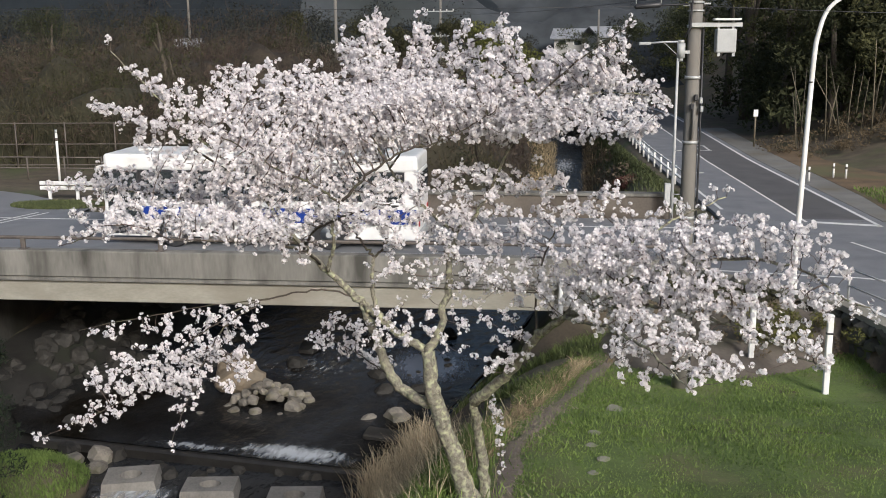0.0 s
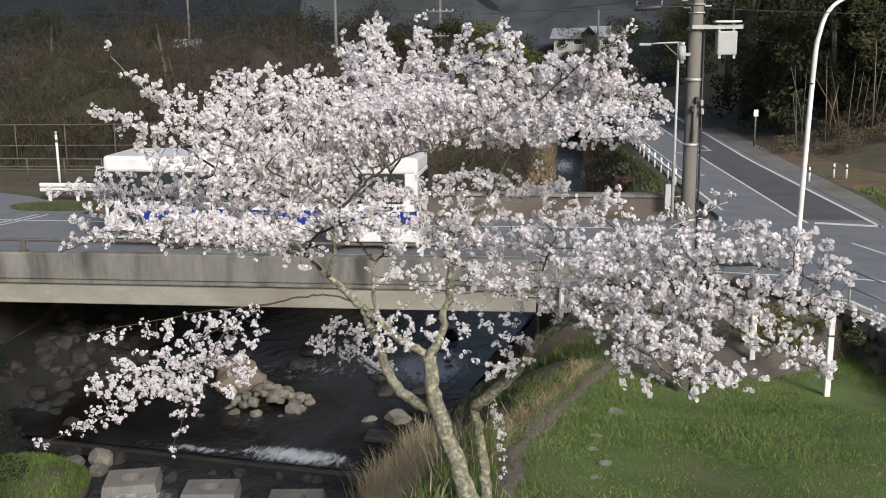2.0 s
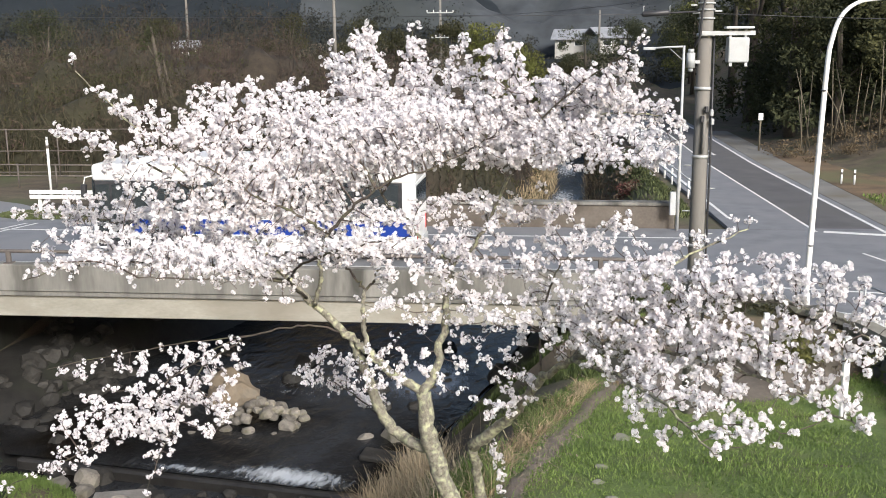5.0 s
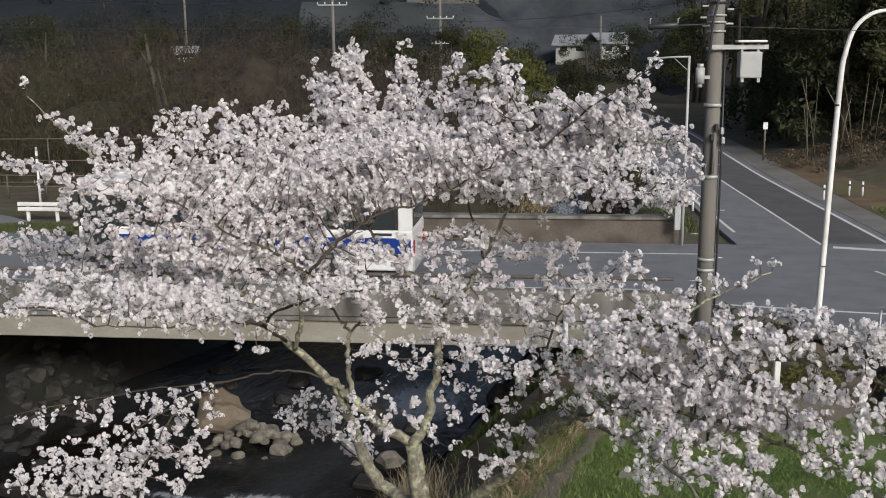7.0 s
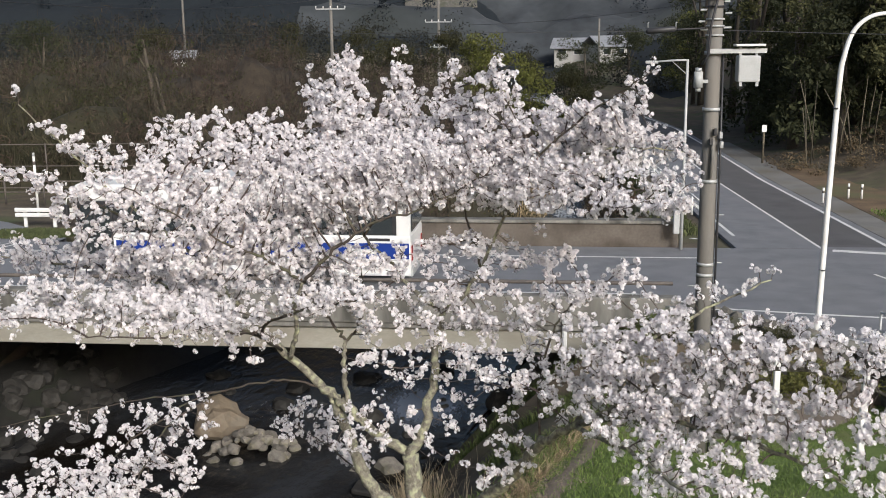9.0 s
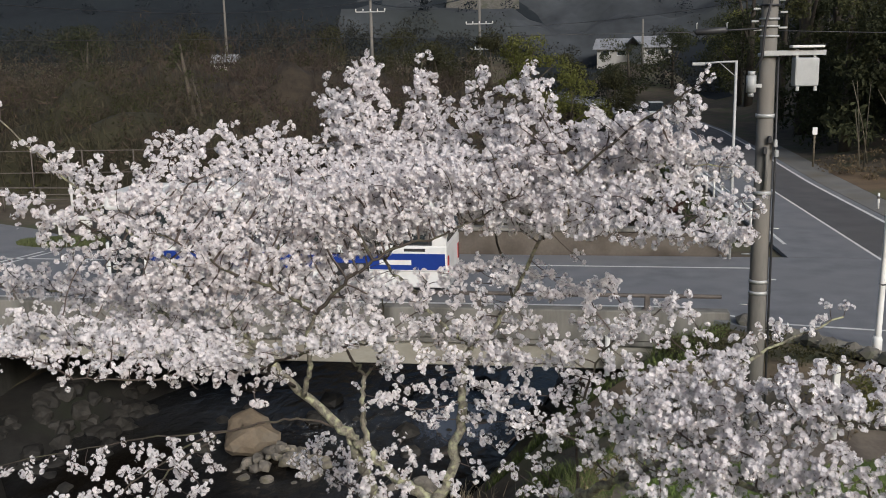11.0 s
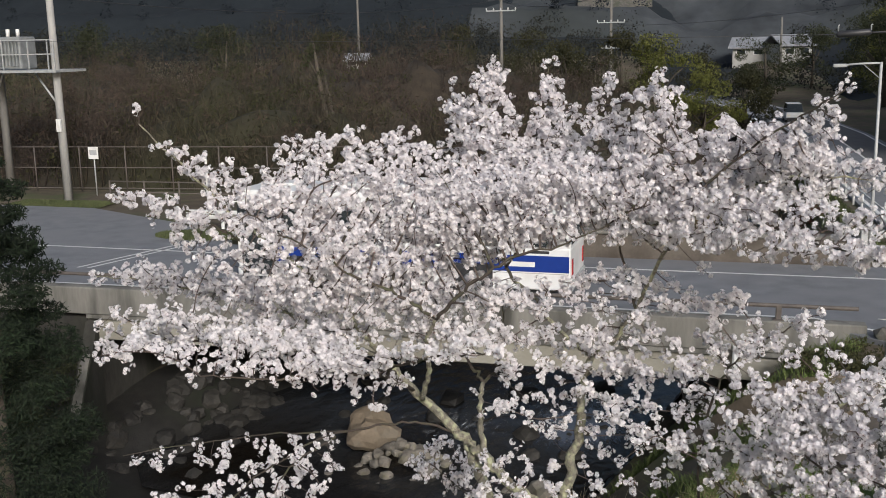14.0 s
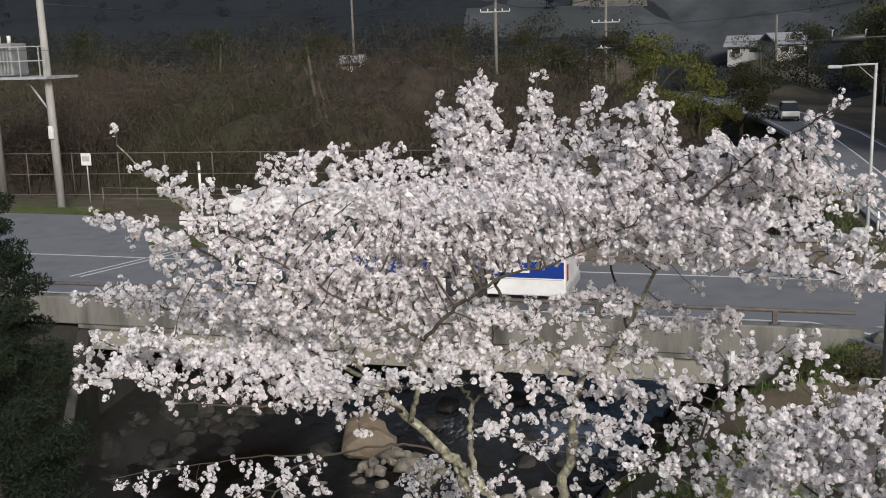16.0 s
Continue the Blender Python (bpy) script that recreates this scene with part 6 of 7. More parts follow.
def woods():
    g = np.random.default_rng(41)
    # bamboo and dark evergreens on the slope beside the side road
    k = 0
    for row, (y0, x0, x1, n, h) in enumerate(((63, 15, 42, 10, 9), (70, 14.5, 48, 11, 11), (79, 14.5, 55, 11, 12), (92, 15, 62, 11, 13), (108, 13, 66, 11, 14))):
        for i in range(n):
            x = x0 + (x1 - x0) * (i + g.uniform(0.1, 0.9)) / n
            y = y0 + g.uniform(-3, 3)
            broad_tree(x, y, h * g.uniform(0.85, 1.3), 2.6 * g.uniform(0.9, 1.4), M_WOODOLIVE if k % 3 == 1 and y0 < 75 else M_BROADLEAF, 400 + k, "dark evergreen tree on the wooded slope", 0.33, 190 if y0 < 75 else 70, 26, 0.15 if y0 < 75 else 0.22)
            k += 1
    for i in range(70):
        x, y = g.uniform(13.6, 38), g.uniform(58.5, 63.5)
        z = float(ground_z(x, y))
        hh = g.uniform(3, 5.5)
        lx, ly, w = g.normal(0, 0.6), g.normal(0, 0.4), g.uniform(0.03, 0.052)
        st = tube("sapling", [(x, y, z - 0.2), (x + lx * 0.4, y + ly * 0.4, z + hh * 0.5), (x + lx, y + ly, z + hh)], [w, w * 0.8, w * 0.4], M_BAMBOO, None, sides=6)
        tagged(st, "thin pale leaning stem at the wood's edge", "stem", "wood edge stems")
    # dark thicket behind the stems
    m = 620
    c = np.stack([g.uniform(14, 62, m), g.uniform(62.5, 84, m), np.zeros(m)], 1)
    c[:, 2] = ground_z(c[:, 0], c[:, 1]) + g.uniform(0.4, 5.5, m)
    v, f = leaf_cloud(c, g.uniform(1.0, 1.9, m), 110, 0.2, 44)
    tagged(mesh_np("thicket", v, f, M_BROADLEAF), "dark evergreen thicket inside the wood", "thicket", kind="stuff")
    # low scrub under the wood's edge
    m = 260
    c = np.stack([g.uniform(13, 45, m), g.uniform(57, 64, m), np.zeros(m)], 1)
    c[:, 2] = ground_z(c[:, 0], c[:, 1]) + g.uniform(0.0, 0.8, m)
    v, f = leaf_cloud(c, g.uniform(0.4, 0.9, m), 90, 0.075, 43, 0.45)
    tagged(mesh_np("scrub", v, f, M_DRYSCRUB), "low dry scrub along the wood's edge", "scrub", kind="stuff")
    # young green trees beyond the stream and mid-distance woods
    for i, (x, y, h, r, mt) in enumerate(((-4.5, 88, 7.5, 3.2, M_YOUNGLEAF), (-1.0, 92, 7.0, 3.0, M_YOUNGLEAF), (-8, 95, 7.2, 3.2, M_BRUSHLEAF), (2.5, 100, 7.0, 3.0, M_BRUSHLEAF), (-13, 98, 6.4, 3.0, M_BRUSHLEAF), (5, 128, 8, 3.5, M_BROADLEAF), (15.5, 112, 8.5, 3.6, M_BROADLEAF), (17, 125, 9, 3.8, M_YOUNGLEAF), (11, 140, 7, 3.5, M_BROADLEAF), (20, 150, 9, 4, M_BROADLEAF), (-2, 140, 6, 3.5, M_BRUSHLEAF), (-20, 120, 6.5, 4, M_BRUSHLEAF), (-30, 125, 7, 4, M_BRUSHLEAF), (-44, 118, 7, 4, M_BRUSHLEAF), (-58, 120, 8, 4, M_BROADLEAF), (-66, 105, 8.5, 4, M_BROADLEAF))):
        broad_tree(x, y, h, r, mt, 700 + 3 * i, "young leafing tree in fresh yellow-green" if mt is M_YOUNGLEAF else "dull olive tree in the mid-distance", 0.2, 260, 22, 0.12)
    # mixed dark wood at the foot of the mountain
    m = 900
    c = np.stack([g.uniform(-130, 90, m), g.uniform(128, 182, m), np.zeros(m)], 1)
    keep = (np.hypot(c[:, 0] - 7, c[:, 1] - 160) > 16) & (np.hypot(c[:, 0] + 50, c[:, 1] - 140) > 9) & ((c[:, 0] < -24) | (c[:, 0] > -2) | (c[:, 1] > 140))
    c = c[keep]
    c[:, 2] = ground_z(c[:, 0], c[:, 1]) + g.uniform(0.5, 3.5, len(c))
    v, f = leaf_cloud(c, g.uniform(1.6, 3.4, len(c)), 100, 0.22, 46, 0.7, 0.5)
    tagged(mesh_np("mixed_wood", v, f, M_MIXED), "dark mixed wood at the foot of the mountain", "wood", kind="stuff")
    # forest floor of the mountain
    fx, fy = np.linspace(-400, 400, 41), np.linspace(124, 610, 47)
    X, Y = np.meshgrid(fx, fy)
    i, j = np.meshgrid(np.arange(46), np.arange(40), indexing="ij")
    a = (i * 41 + j).ravel()
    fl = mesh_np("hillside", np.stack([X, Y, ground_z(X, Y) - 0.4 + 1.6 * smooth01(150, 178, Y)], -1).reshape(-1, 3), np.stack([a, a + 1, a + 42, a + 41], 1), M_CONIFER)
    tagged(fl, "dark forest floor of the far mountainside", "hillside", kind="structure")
    # closed canopy of the mountain forest
    gx, gy = np.arange(-190, 140, 2.4), np.arange(172, 300, 2.4)
    X, Y = np.meshgrid(gx, gy)
    cz = np.array([[4.6 + 2.6 * abs(noise.noise(Vector((a * 0.21, b * 0.21, 3)))) + 1.6 * noise.noise(Vector((a * 0.07, b * 0.07, 8))) for a in gx] for b in gy])
    cz = cz * smooth01(172, 180, Y) * smooth01(7, 12, np.hypot((X + 19) * 0.8, Y - 196))
    k = len(gx)
    i, j = np.meshgrid(np.arange(len(gy) - 1), np.arange(k - 1), indexing="ij")
    a = (i * k + j).ravel()
    v, f = np.stack([X, Y, ground_z(X, Y) + cz], -1).reshape(-1, 3), np.stack([a, a + 1, a + k + 1, a + k], 1)
    # Right of this border the canopy takes the colour with more haze in it.
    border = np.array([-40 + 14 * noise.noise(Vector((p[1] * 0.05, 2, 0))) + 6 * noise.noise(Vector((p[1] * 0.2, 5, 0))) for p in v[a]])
    for sel, mt, label in ((v[a][:, 0] < border, M_CONIFER, "closed dark canopy of the far conifer forest"), (v[a][:, 0] >= border, M_HAZEWOOD, "blue-grey canopy of the far forest, haze in its colour")):
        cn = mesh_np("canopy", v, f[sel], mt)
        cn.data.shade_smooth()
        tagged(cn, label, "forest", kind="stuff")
    # far forest: conifers on the mountain
    n = 90
    x, y = g.uniform(-165, 115, n), 178 + 62 * g.random(n) ** 1.3
    keep = (np.abs(x + 19) > 8) | (y > 200) | (y < 190)
    x, y = x[keep], y[keep]
    n = len(x)
    h = g.uniform(7, 13, n)
    z = ground_z(x, y)
    c, r = [], []
    for t in range(4):
        c.append(np.stack([x + g.normal(0, 0.3, n), y + g.normal(0, 0.3, n), z + h * (0.18 + 0.22 * t)], 1))
        r.append(h * (0.26 - 0.055 * t))
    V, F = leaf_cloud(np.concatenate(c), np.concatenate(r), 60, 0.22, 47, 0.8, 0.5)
    tagged(mesh_np("far_forest", V, F, M_CONIFER), "dark conifer forest on the far mountainside, haze blue in its colour", "forest", kind="stuff")


woods()


def conifer(x, y, h, r, seed):
    g = np.random.default_rng(seed)
    z = float(ground_z(x, y))
    o = empty("conifer_tree", pose(x, y, z), "dark green conifer with drooping sprays beside the stream", "tree")
    tube("trunk", [(0, 0, -0.3), (0, 0, h)], [0.22, 0.03], M_BARKDARK, o, sides=10)
    c, rad = [], []
    for k in range(260):
        u = g.uniform(0.02, 1.0)
        a = g.uniform(0, 6.28)
        rr = r * (0.62 + 0.38 * min(1, u / 0.35)) * (1 - u) ** 0.45 * g.uniform(0.1, 1.0) ** 0.5
        c.append((rr * math.cos(a), rr * math.sin(a), h * (0.1 + 0.9 * u) - 0.15 * rr))
        rad.append(0.28 + 0.35 * (1 - u))
    v, f = leaf_cloud(c, rad, 260, 0.065, seed + 1, 0.5, 0.2)
    tagged(mesh_np("needles", v, f, M_NEARCONIFER, o, "dark green needle sprays"), kind="stuff")
    return o


M_NEARCONIFER = mat("cedar_needles", (0.004, 0.008, 0.003), (0.014, 0.028, 0.009), 0.8, 0.9, 0, island=0.45, translucent=0.12)
conifer(-12.25, 20.0, 10.7, 2.15, 900)


def shade_bushes():
    """Added dark evergreen bushes that fill in for deep shade beside the abutment."""
    for i, (x, y, h, r) in enumerate(((-18.6, 28.6, 2.6, 1.3), (-19.4, 27.0, 3.0, 1.5), (-18.2, 25.6, 2.4, 1.3), (-17.4, 24.2, 2.2, 1.2), (-20.5, 29.2, 3.4, 1.5), (-16.2, 22.6, 2.0, 1.1), (-21.5, 26.5, 3.4, 1.7))):
        g = np.random.default_rng(970 + i)
        z = float(ground_z(x, y))
        o = empty("bush", pose(x, y, z), "added dark bush filling in for shade on the bank", "bush", "bank bushes")
        for k in range(4):
            a = g.uniform(0, 6.28)
            tube("stem", [(0, 0, -0.2), (0.3 * r * math.cos(a), 0.3 * r * math.sin(a), h * 0.4), (0.6 * r * math.cos(a), 0.6 * r * math.sin(a), h * 0.8)], [0.05, 0.035, 0.012], M_BARKDARK, o, sides=5)
        c = np.stack([g.normal(0, r * 0.45, 24), g.normal(0, r * 0.45, 24), h * g.uniform(0.12, 0.95, 24)], 1)
        v, f = leaf_cloud(c, g.uniform(0.35, 0.6, 24), 160, 0.07, 980 + i)
        tagged(mesh_np("leaves", v, f, M_BROADLEAF, o), kind="stuff")


shade_bushes()


# ---- distant houses ----
def house(x, y, w, d, h, turn, label, roof=M_ROOF):
    z = float(ground_z(x, y))
    o = empty("house", pose(x, y, z, 0, 0, turn), label, "house", "distant houses")
    wall = part("wall", boxed(-w / 2, w / 2, -d / 2, d / 2, -1, h), M_PLASTER, o)
    bm = bmesh.new()
    e = 0.6
    pr = [(-d / 2 - e, h - 0.1), (0, h + d * 0.28), (d / 2 + e, h - 0.1), (d / 2 + e, h - 0.3), (0, h + d * 0.28 - 0.25), (-d / 2 - e, h - 0.3)]
    a = [bm.verts.new((-w / 2 - e, py, pz)) for py, pz in pr]
    b = [bm.verts.new((w / 2 + e, py, pz)) for py, pz in pr]
    for i in range(6):
        bm.faces.new((a[i], a[(i + 1) % 6], b[(i + 1) % 6], b[i]))
    bm.faces.new(a[::-1])
    bm.faces.new(b)
    part("roof", bm, roof, o, "grey tiled roof")
    n = max(2, int(w / 2.5))
    for i in range(n):
        xx = -w / 2 + w * (i + 0.5) / n
        win = part("window", boxed(xx - 0.7, xx + 0.7, -d / 2 - 0.06, -d / 2 - 0.005, h * 0.45, h * 0.8), M_WHITE, o)
        part("pane", boxed(xx - 0.6, xx + 0.6, -d / 2 - 0.09, -d / 2 - 0.062, h * 0.48, h * 0.77), M_GLASS, win)
    return o


house(9.6, 166, 4.6, 5, 2.6, 25, "pale plastered house with a grey roof on the slope")
house(4.6, 170, 5, 5, 2.2, -10, "pale plastered house with a grey roof on the slope")
house(-50.2, 146, 2.6, 3, 1.5, 10, "small pale house behind the brush")
house(-19, 198, 12, 7, 0.3, 5, "broad grey hall roof on the hillside", M_WALLSTONE)


# ---- vehicles ----
def wheel(parent, x, y, r=0.48, w=0.28):
    s = -1 if y < 0 else 1
    t = tube("wheel", [(x, y, r), (x, y + s * w * 0.15, r), (x, y + s * w * 0.85, r), (x, y + s * w, r)], [r * 0.93, r, r, r * 0.93], M_BLACK, parent, "", 24)
    tube("rim", [(x, y + s * w, r), (x, y + s * (w + 0.012), r), (x, y + s * (w - 0.03), r)], [r * 0.58, r * 0.56, r * 0.3], M_STEEL, t, "steel rim", 20)
    tube("hub", [(x, y + s * (w - 0.03), r), (x, y + s * (w + 0.04), r)], r * 0.2, M_STEEL, t, "", 12)
    return t


def bus(m):
    """City bus, front towards -x, its door side towards -y; wheels at x = -2.5 and 2.5."""
    o = empty("bus", m, "white city bus with a broad blue band and dark windows", "bus")
    X0, X1, W, H = -4.75, 5.3, 1.2, 2.95
    bm = boxed(X0, X1, -W, W, 0.33, 1.52, 0.05, 2)
    part("lower_body", bm, M_BUSWHITE, o)
    bm = boxed(X0 + 0.02, X1 - 0.01, -W + 0.015, W - 0.015, 2.42, H, 0.12, 3)
    part("roof", bm, M_BUSWHITE, o, "white roof")
    part("cabin", boxed(X0 + 0.1, X1 - 0.1, -W + 0.06, W - 0.06, 1.5, 2.45), M_DARKTRIM, o, "dark window band")
    part("rear_pillar", boxed(X1 - 0.42, X1 - 0.015, -W + 0.02, W - 0.02, 1.5, 2.45, 0.02), M_BUSWHITE, o)
    for s in (-1, 1):
        y = s * W
        # blue band in lengths between the wheels and door
        for a, b in ((X0 + 1.25, -3.1), (-1.9, 1.88), (3.12, X1 - 0.05)) if s < 0 else ((X0 + 0.2, -3.1), (-1.9, 1.88), (3.12, X1 - 0.05)):
            part("blue_band", boxed(a, b, min(y, y + s * 0.006), max(y, y + s * 0.006), 0.84, 1.30), M_BUSBLUE, o, "blue band")
        for a in (-2.5, 2.5):
            part("blue_band", boxed(a - 0.62, a + 0.62, min(y, y + s * 0.006), max(y, y + s * 0.006), 1.02, 1.30), M_BUSBLUE, o, "blue band")
            part("wheel_arch", boxed(a - 0.6, a + 0.6, min(y - s * 0.25, y + s * 0.008), max(y - s * 0.25, y + s * 0.008), 0.28, 1.02, 0.0), M_DARKTRIM, o, "dark wheel arch")
            wheel(o, a, s * (W - 0.265))
        xs = np.linspace(X0 + (1.3 if s < 0 else 0.2), X1 - 0.5, 7)
        for a, b in zip(xs[:-1], xs[1:]):
            part("window", boxed(a + 0.03, b - 0.03, min(y - s * 0.02, y - s * 0.055), max(y - s * 0.02, y - s * 0.055), 1.55, 2.40, 0.01), M_GLASS, o)
        part("skirt_line", boxed(X0 + 1.3, X1 - 0.1, min(y, y + s * 0.004), max(y, y + s * 0.004), 0.79, 0.81), M_GREYBOX, o)
    door = part("door", boxed(X0 + 0.12, X0 + 1.18, -W - 0.012, -W + 0.05, 0.40, 2.45, 0.02), M_DARKTRIM, o, "dark folding door")
    for a in (0.17, 0.68):
        part("pane", boxed(X0 + a, X0 + a + 0.44, -W - 0.022, -W - 0.014, 0.6, 2.35, 0.01), M_GLASS, door)
    part("windscreen", boxed(X0 - 0.02, X0 + 0.05, -W + 0.12, W - 0.12, 1.25, 2.5, 0.02), M_GLASS, o)
    part("destination_sign", boxed(X0 - 0.025, X0 + 0.02, -0.7, 0.7, 2.52, 2.8, 0.01), M_DARKTRIM, o)
    part("rear_window", boxed(X1 - 0.03, X1 + 0.015, -W + 0.2, W - 0.2, 1.6, 2.35, 0.02), M_GLASS, o)
    part("bumper", boxed(X0 - 0.06, X0 + 0.1, -W + 0.03, W - 0.03, 0.3, 0.62, 0.04), M_BUSWHITE, o)
    part("bumper", boxed(X1 - 0.1, X1 + 0.05, -W + 0.03, W - 0.03, 0.3, 0.6, 0.04), M_GREYBOX, o)
    for y in (-0.95, 0.95):
        part("headlight", boxed(X0 - 0.07, X0, y - 0.16, y + 0.16, 0.68, 0.86, 0.02), M_LENS, o)
        part("tail_light", boxed(X1 - 0.01, X1 + 0.02, y - 0.1, y + 0.1, 0.75, 1.2, 0.01), M_TAIL, o)
    part("roof_unit", boxed(-1.9, 1.2, -0.85, 0.85, H, H + 0.2, 0.08, 2), M_BUSWHITE, o, "white air-conditioning unit")
    for x in (-3.6, 3.7):
        part("roof_vent", boxed(x - 0.3, x + 0.3, -0.3, 0.3, H, H + 0.09, 0.03), M_BUSWHITE, o)
    for y in (-1.3, 1.3):
        part("mirror", boxed(X0 - 0.25, X0 - 0.1, y - 0.09, y + 0.09, 1.95, 2.35, 0.03), M_DARKTRIM, o)
        tube("mirror_arm", [(X0 - 0.17, y, 2.36), (X0 - 0.15, y * 0.95, 2.55), (X0 + 0.08, y * 0.85, 2.6)], 0.02, M_WHITE, o, sides=6)
    # illegible side lettering as plain bars
    for a, b, z in ((-1.2, -0.5, 1.0), (-0.4, 0.2, 1.0), (3.4, 4.3, 0.98)):
        part("lettering", boxed(a, b, -W - 0.011, -W - 0.007, z, z + 0.14), M_BUSWHITE, o, "white lettering bar")
    part("lettering", boxed(4.1, 4.7, -W - 0.004, -W - 0.001, 1.36, 1.44), M_DARKTRIM, o, "dark lettering bar")
    return o


M_TAIL = mat("tail_lens", (0.35, 0.02, 0.02), (0.45, 0.03, 0.03), 5, 0.25, 0)
BUS_POSE = pose(-8.6, 33.35, 0, 0, 0, -1)
bus(BUS_POSE)


def car(m, material, label):
    o = empty("car", m, label, "car")
    bm = boxed(-1.9, 1.9, -0.8, 0.8, 0.22, 0.85, 0.12, 3)
    part("body", bm, material, o)
    bm = bmesh.new()
    lo = [(-1.5, -0.76, 0.84), (1.85, -0.76, 0.84), (1.85, 0.76, 0.84), (-1.5, 0.76, 0.84)]
    hi = [(-0.75, -0.62, 1.5), (1.5, -0.62, 1.5), (1.5, 0.62, 1.5), (-0.75, 0.62, 1.5)]
    a = [bm.verts.new(p) for p in lo]
    b = [bm.verts.new(p) for p in hi]
    for i in range(4):
        bm.faces.new((a[i], a[(i + 1) % 4], b[(i + 1) % 4], b[i]))
    bm.faces.new(b)
    part("cabin", bm, M_GLASS, o, "dark windows")
    part("roof", boxed(-0.7, 1.5, -0.63, 0.63, 1.49, 1.55, 0.03), material, o)
    for s in (-1, 1):
        part("headlight", boxed(-1.92, -1.8, s * 0.55 - 0.16, s * 0.55 + 0.16, 0.55, 0.7, 0.02), M_LENS, o)
        for x in (-1.2, 1.2):
            wheel(o, x, s * 0.62, 0.3, 0.19)
    part("bumper", boxed(-1.96, -1.85, -0.74, 0.74, 0.25, 0.45, 0.03), M_DARKTRIM, o)
    return o


car(pose(6.3, 96.5, 0, 0, 0, 92) @ Matrix.Diagonal((0.88, 0.92, 1, 1)), M_BUSWHITE, "small white car on the side road in the distance")


# ---- dead tree in the brush, scrub by the wall and upstream reeds ----
def snag():
    o = empty("dead_tree", pose(-20.2, 58, 0), "leaning dead tree trunks with a few ivy leaves", "tree")
    tube("trunk", [(-0.1, 0, -0.2), (-0.35, 0, 3), (-0.75, 0, 5.6), (-0.95, 0, 7.2)], [0.2, 0.17, 0.12, 0.05], M_BARKDARK, o, sides=8)
    tube("trunk", [(0.35, 0.2, -0.2), (0.1, 0.2, 2.6), (-0.45, 0.2, 5.4)], [0.16, 0.13, 0.05], M_BARKDARK, o, sides=8)
    tube("limb", [(-0.7, 0, 5.3), (-1.2, 0, 6.2), (-1.5, 0, 6.5)], [0.06, 0.04, 0.015], M_BARKDARK, o, sides=6)
    v, f = leaf_cloud([(-0.95, 0, 7.0), (-1.3, 0, 6.4), (-1.1, 0, 6.8), (-0.6, 0, 5.6), (-1.45, 0, 6.0)], [0.4, 0.35, 0.3, 0.3, 0.2], 60, 0.09, 950)
    tagged(mesh_np("ivy", v, f, M_BROADLEAF, o, "dark ivy leaves"), kind="stuff")


snag()


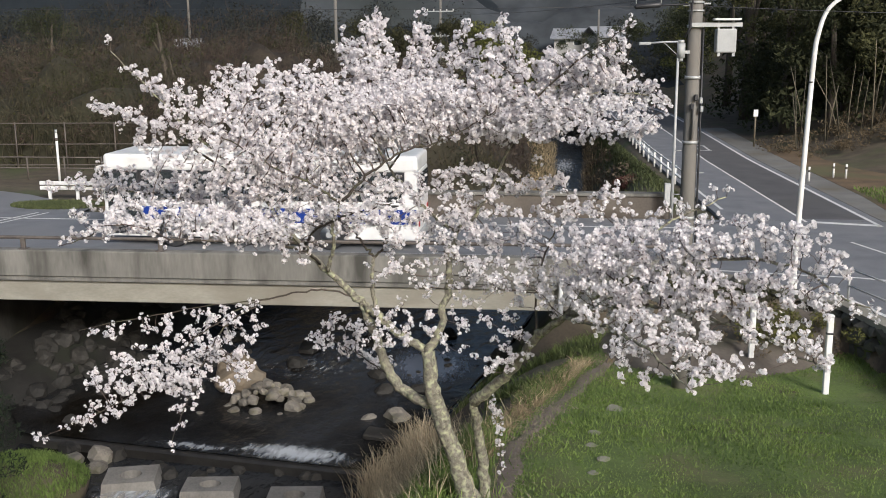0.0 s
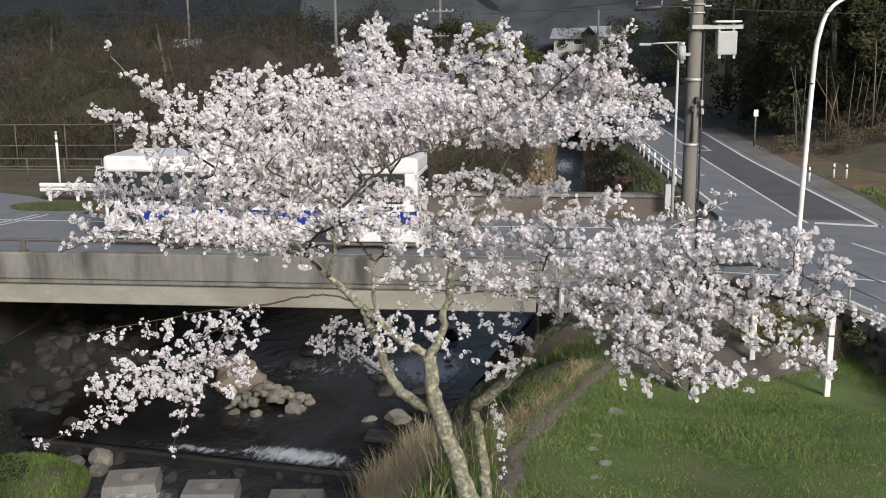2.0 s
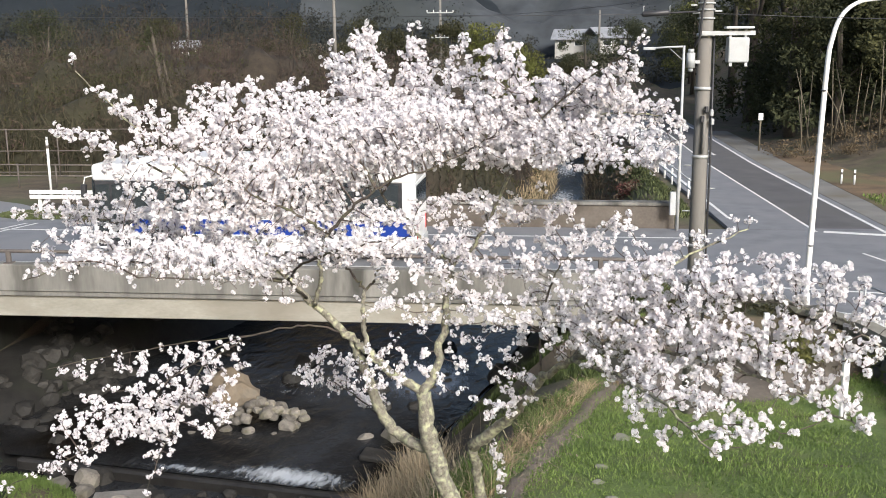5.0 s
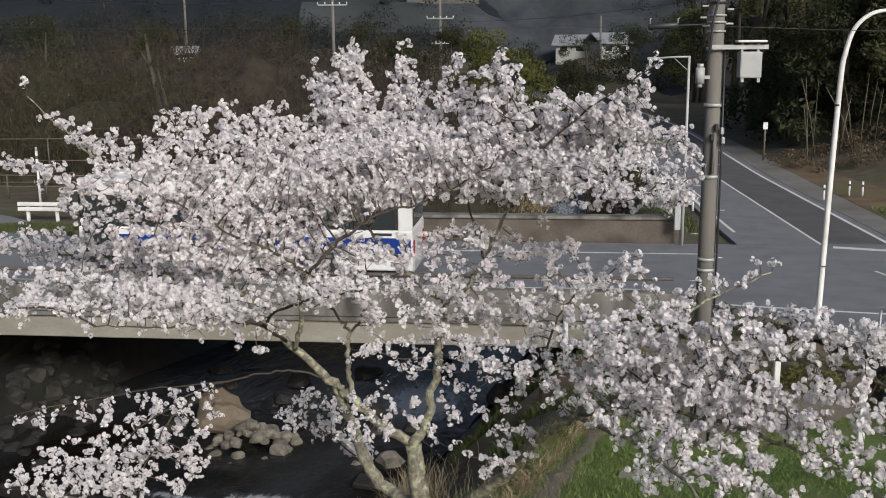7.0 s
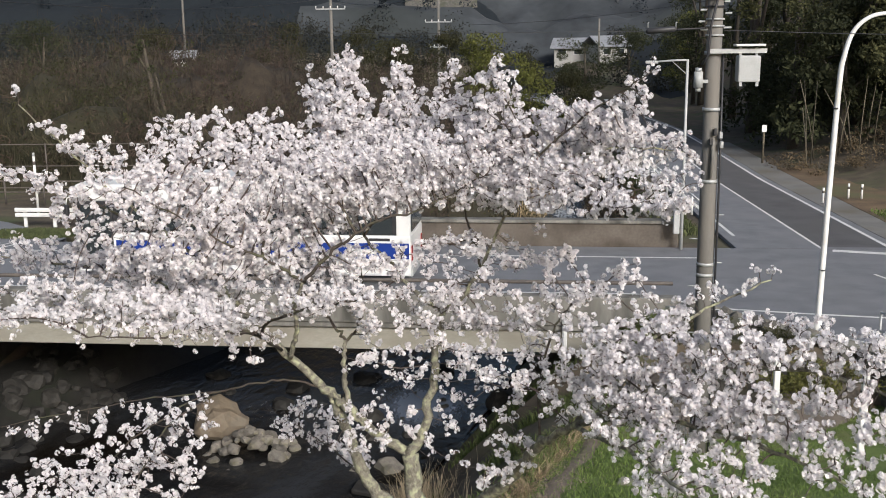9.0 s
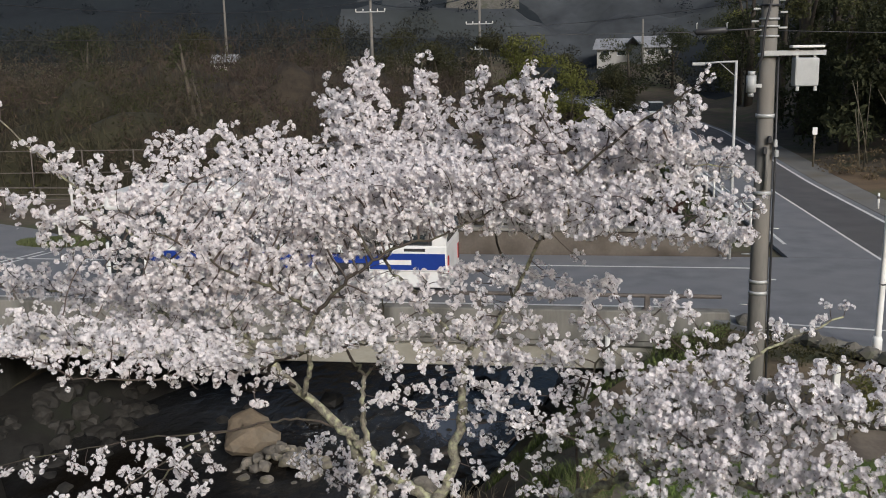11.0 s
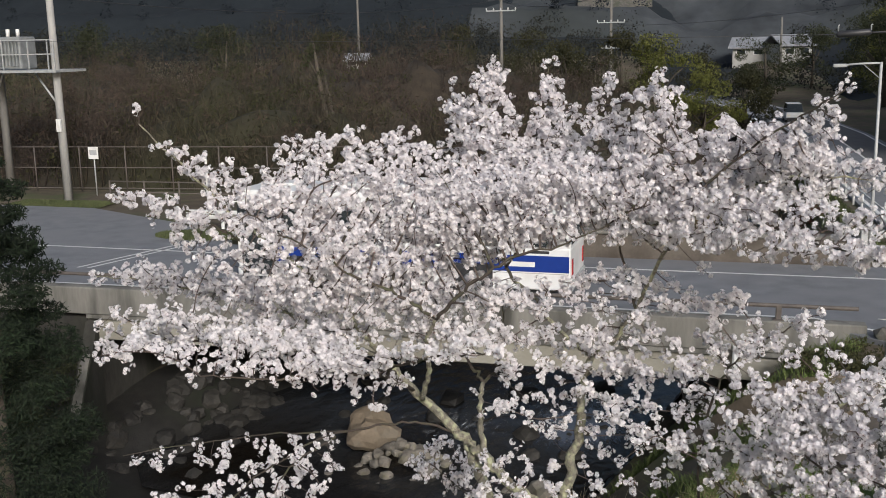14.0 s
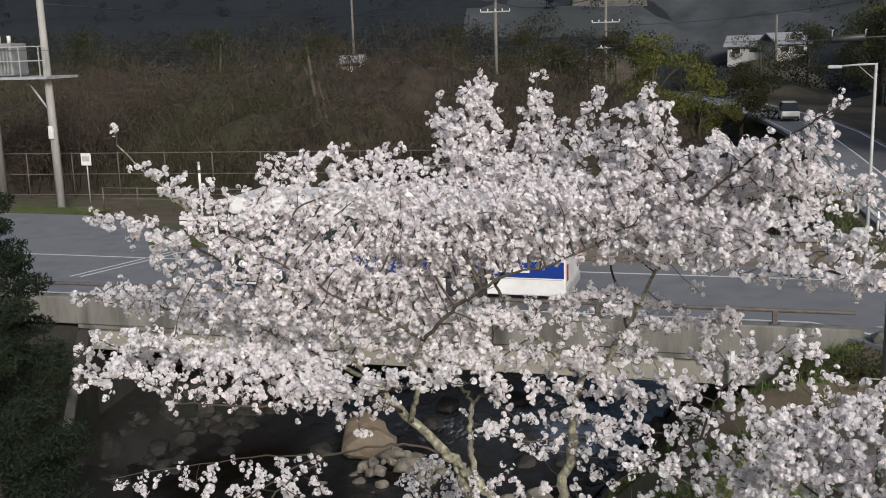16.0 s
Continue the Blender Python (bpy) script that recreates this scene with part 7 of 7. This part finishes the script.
def fringe():
    g = np.random.default_rng(61)
    m = 130
    c = np.stack([g.uniform(2.4, 7.4, m), g.uniform(26.3, 28.6, m), np.zeros(m)], 1)
    c = c[c[:, 1] < 30.6 - 0.5 * c[:, 0]]
    c[:, 2] = ground_z(c[:, 0], c[:, 1]) + g.uniform(0.0, 0.35, len(c))
    v, f = leaf_cloud(c, g.uniform(0.2, 0.45, len(c)), 70, 0.05, 62)
    tagged(mesh_np("wall_scrub", v, f, M_BRUSHLEAF), "olive brown scrub at the foot of the stone wall", "scrub", kind="stuff")
    # dry reeds along the water upstream of the bridge
    n = 5200
    y = g.uniform(44, 92, n)
    s = g.random(n) < 0.86
    x = np.where(s, np.interp(y, YS, XL) + 0.3 - np.abs(g.normal(0, 1.3, n)), np.interp(y, YS, XR) + np.abs(g.normal(0, 0.5, n)))
    keep = x < np.array([road_x(b) for b in y]) - 3.1
    x, y = x[keep], y[keep]
    blades("dry_reeds", x, y, ground_z(x, y), g.uniform(0.4, 1.0, len(x)), g.uniform(0.03, 0.07, len(x)), g.uniform(0.15, 0.8, len(x)), M_STRAW, 63, "dry tan reeds along the stream above the bridge", "reeds")
    m = 520
    y = g.uniform(41, 95, m)
    s = g.random(m) < 0.5
    x = np.where(s, np.interp(y, YS, XL) - np.abs(g.normal(1.4, 1.5, m)), np.interp(y, YS, XR) + np.abs(g.normal(0.9, 1.2, m)))
    keep = x < np.array([road_x(b) for b in y]) - 3.6
    for sel, mt, label in ((keep & s, M_BRUSHLEAF, "dull olive scrub on the bank above the bridge"), (keep & ~s, M_BROWNSCRUB, "low brown scrub on the slope below the road fence")):
        c = np.stack([x, y, ground_z(x, y) + np.where(s, 0.25, 0.0)], 1)[sel]
        v, f = leaf_cloud(c, g.uniform(0.35, 0.8, len(c)), 60, 0.09, 64, 0.4)
        tagged(mesh_np("bank_scrub", v, f, mt), label, "scrub", kind="stuff")
    # green verge under the road fence and a red-brown shrub behind the bridge
    n = 7000
    y = g.uniform(41, 90, n)
    x = np.array([road_x(b) for b in y]) - 3.3 - np.abs(g.normal(0, 0.6, n))
    blades("verge_grass", x, y, ground_z(x, y), g.uniform(0.1, 0.3, n), g.uniform(0.03, 0.06, n), g.uniform(0.3, 1.0, n), M_DULLGRASS, 65, "green grass on the slope below the road fence", "grass")
    c = np.stack([g.normal(4.9, 0.5, 26), g.normal(52, 0.6, 26), g.uniform(-1.2, -0.5, 26)], 1)
    v, f = leaf_cloud(c, g.uniform(0.3, 0.5, 26), 110, 0.06, 66)
    tagged(mesh_np("red_shrub", v, f, M_REDSHRUB), "red-brown budding shrub behind the bridge", "shrub", kind="stuff")


M_BROWNSCRUB = mat("brown_scrub", (0.075, 0.056, 0.036), (0.17, 0.13, 0.085), 0.4, 0.95, 0, island=0.3)
M_REDSHRUB = mat("red_bud", (0.075, 0.028, 0.022), (0.16, 0.065, 0.05), 0.8, 0.95, 0, island=0.3)
fringe()
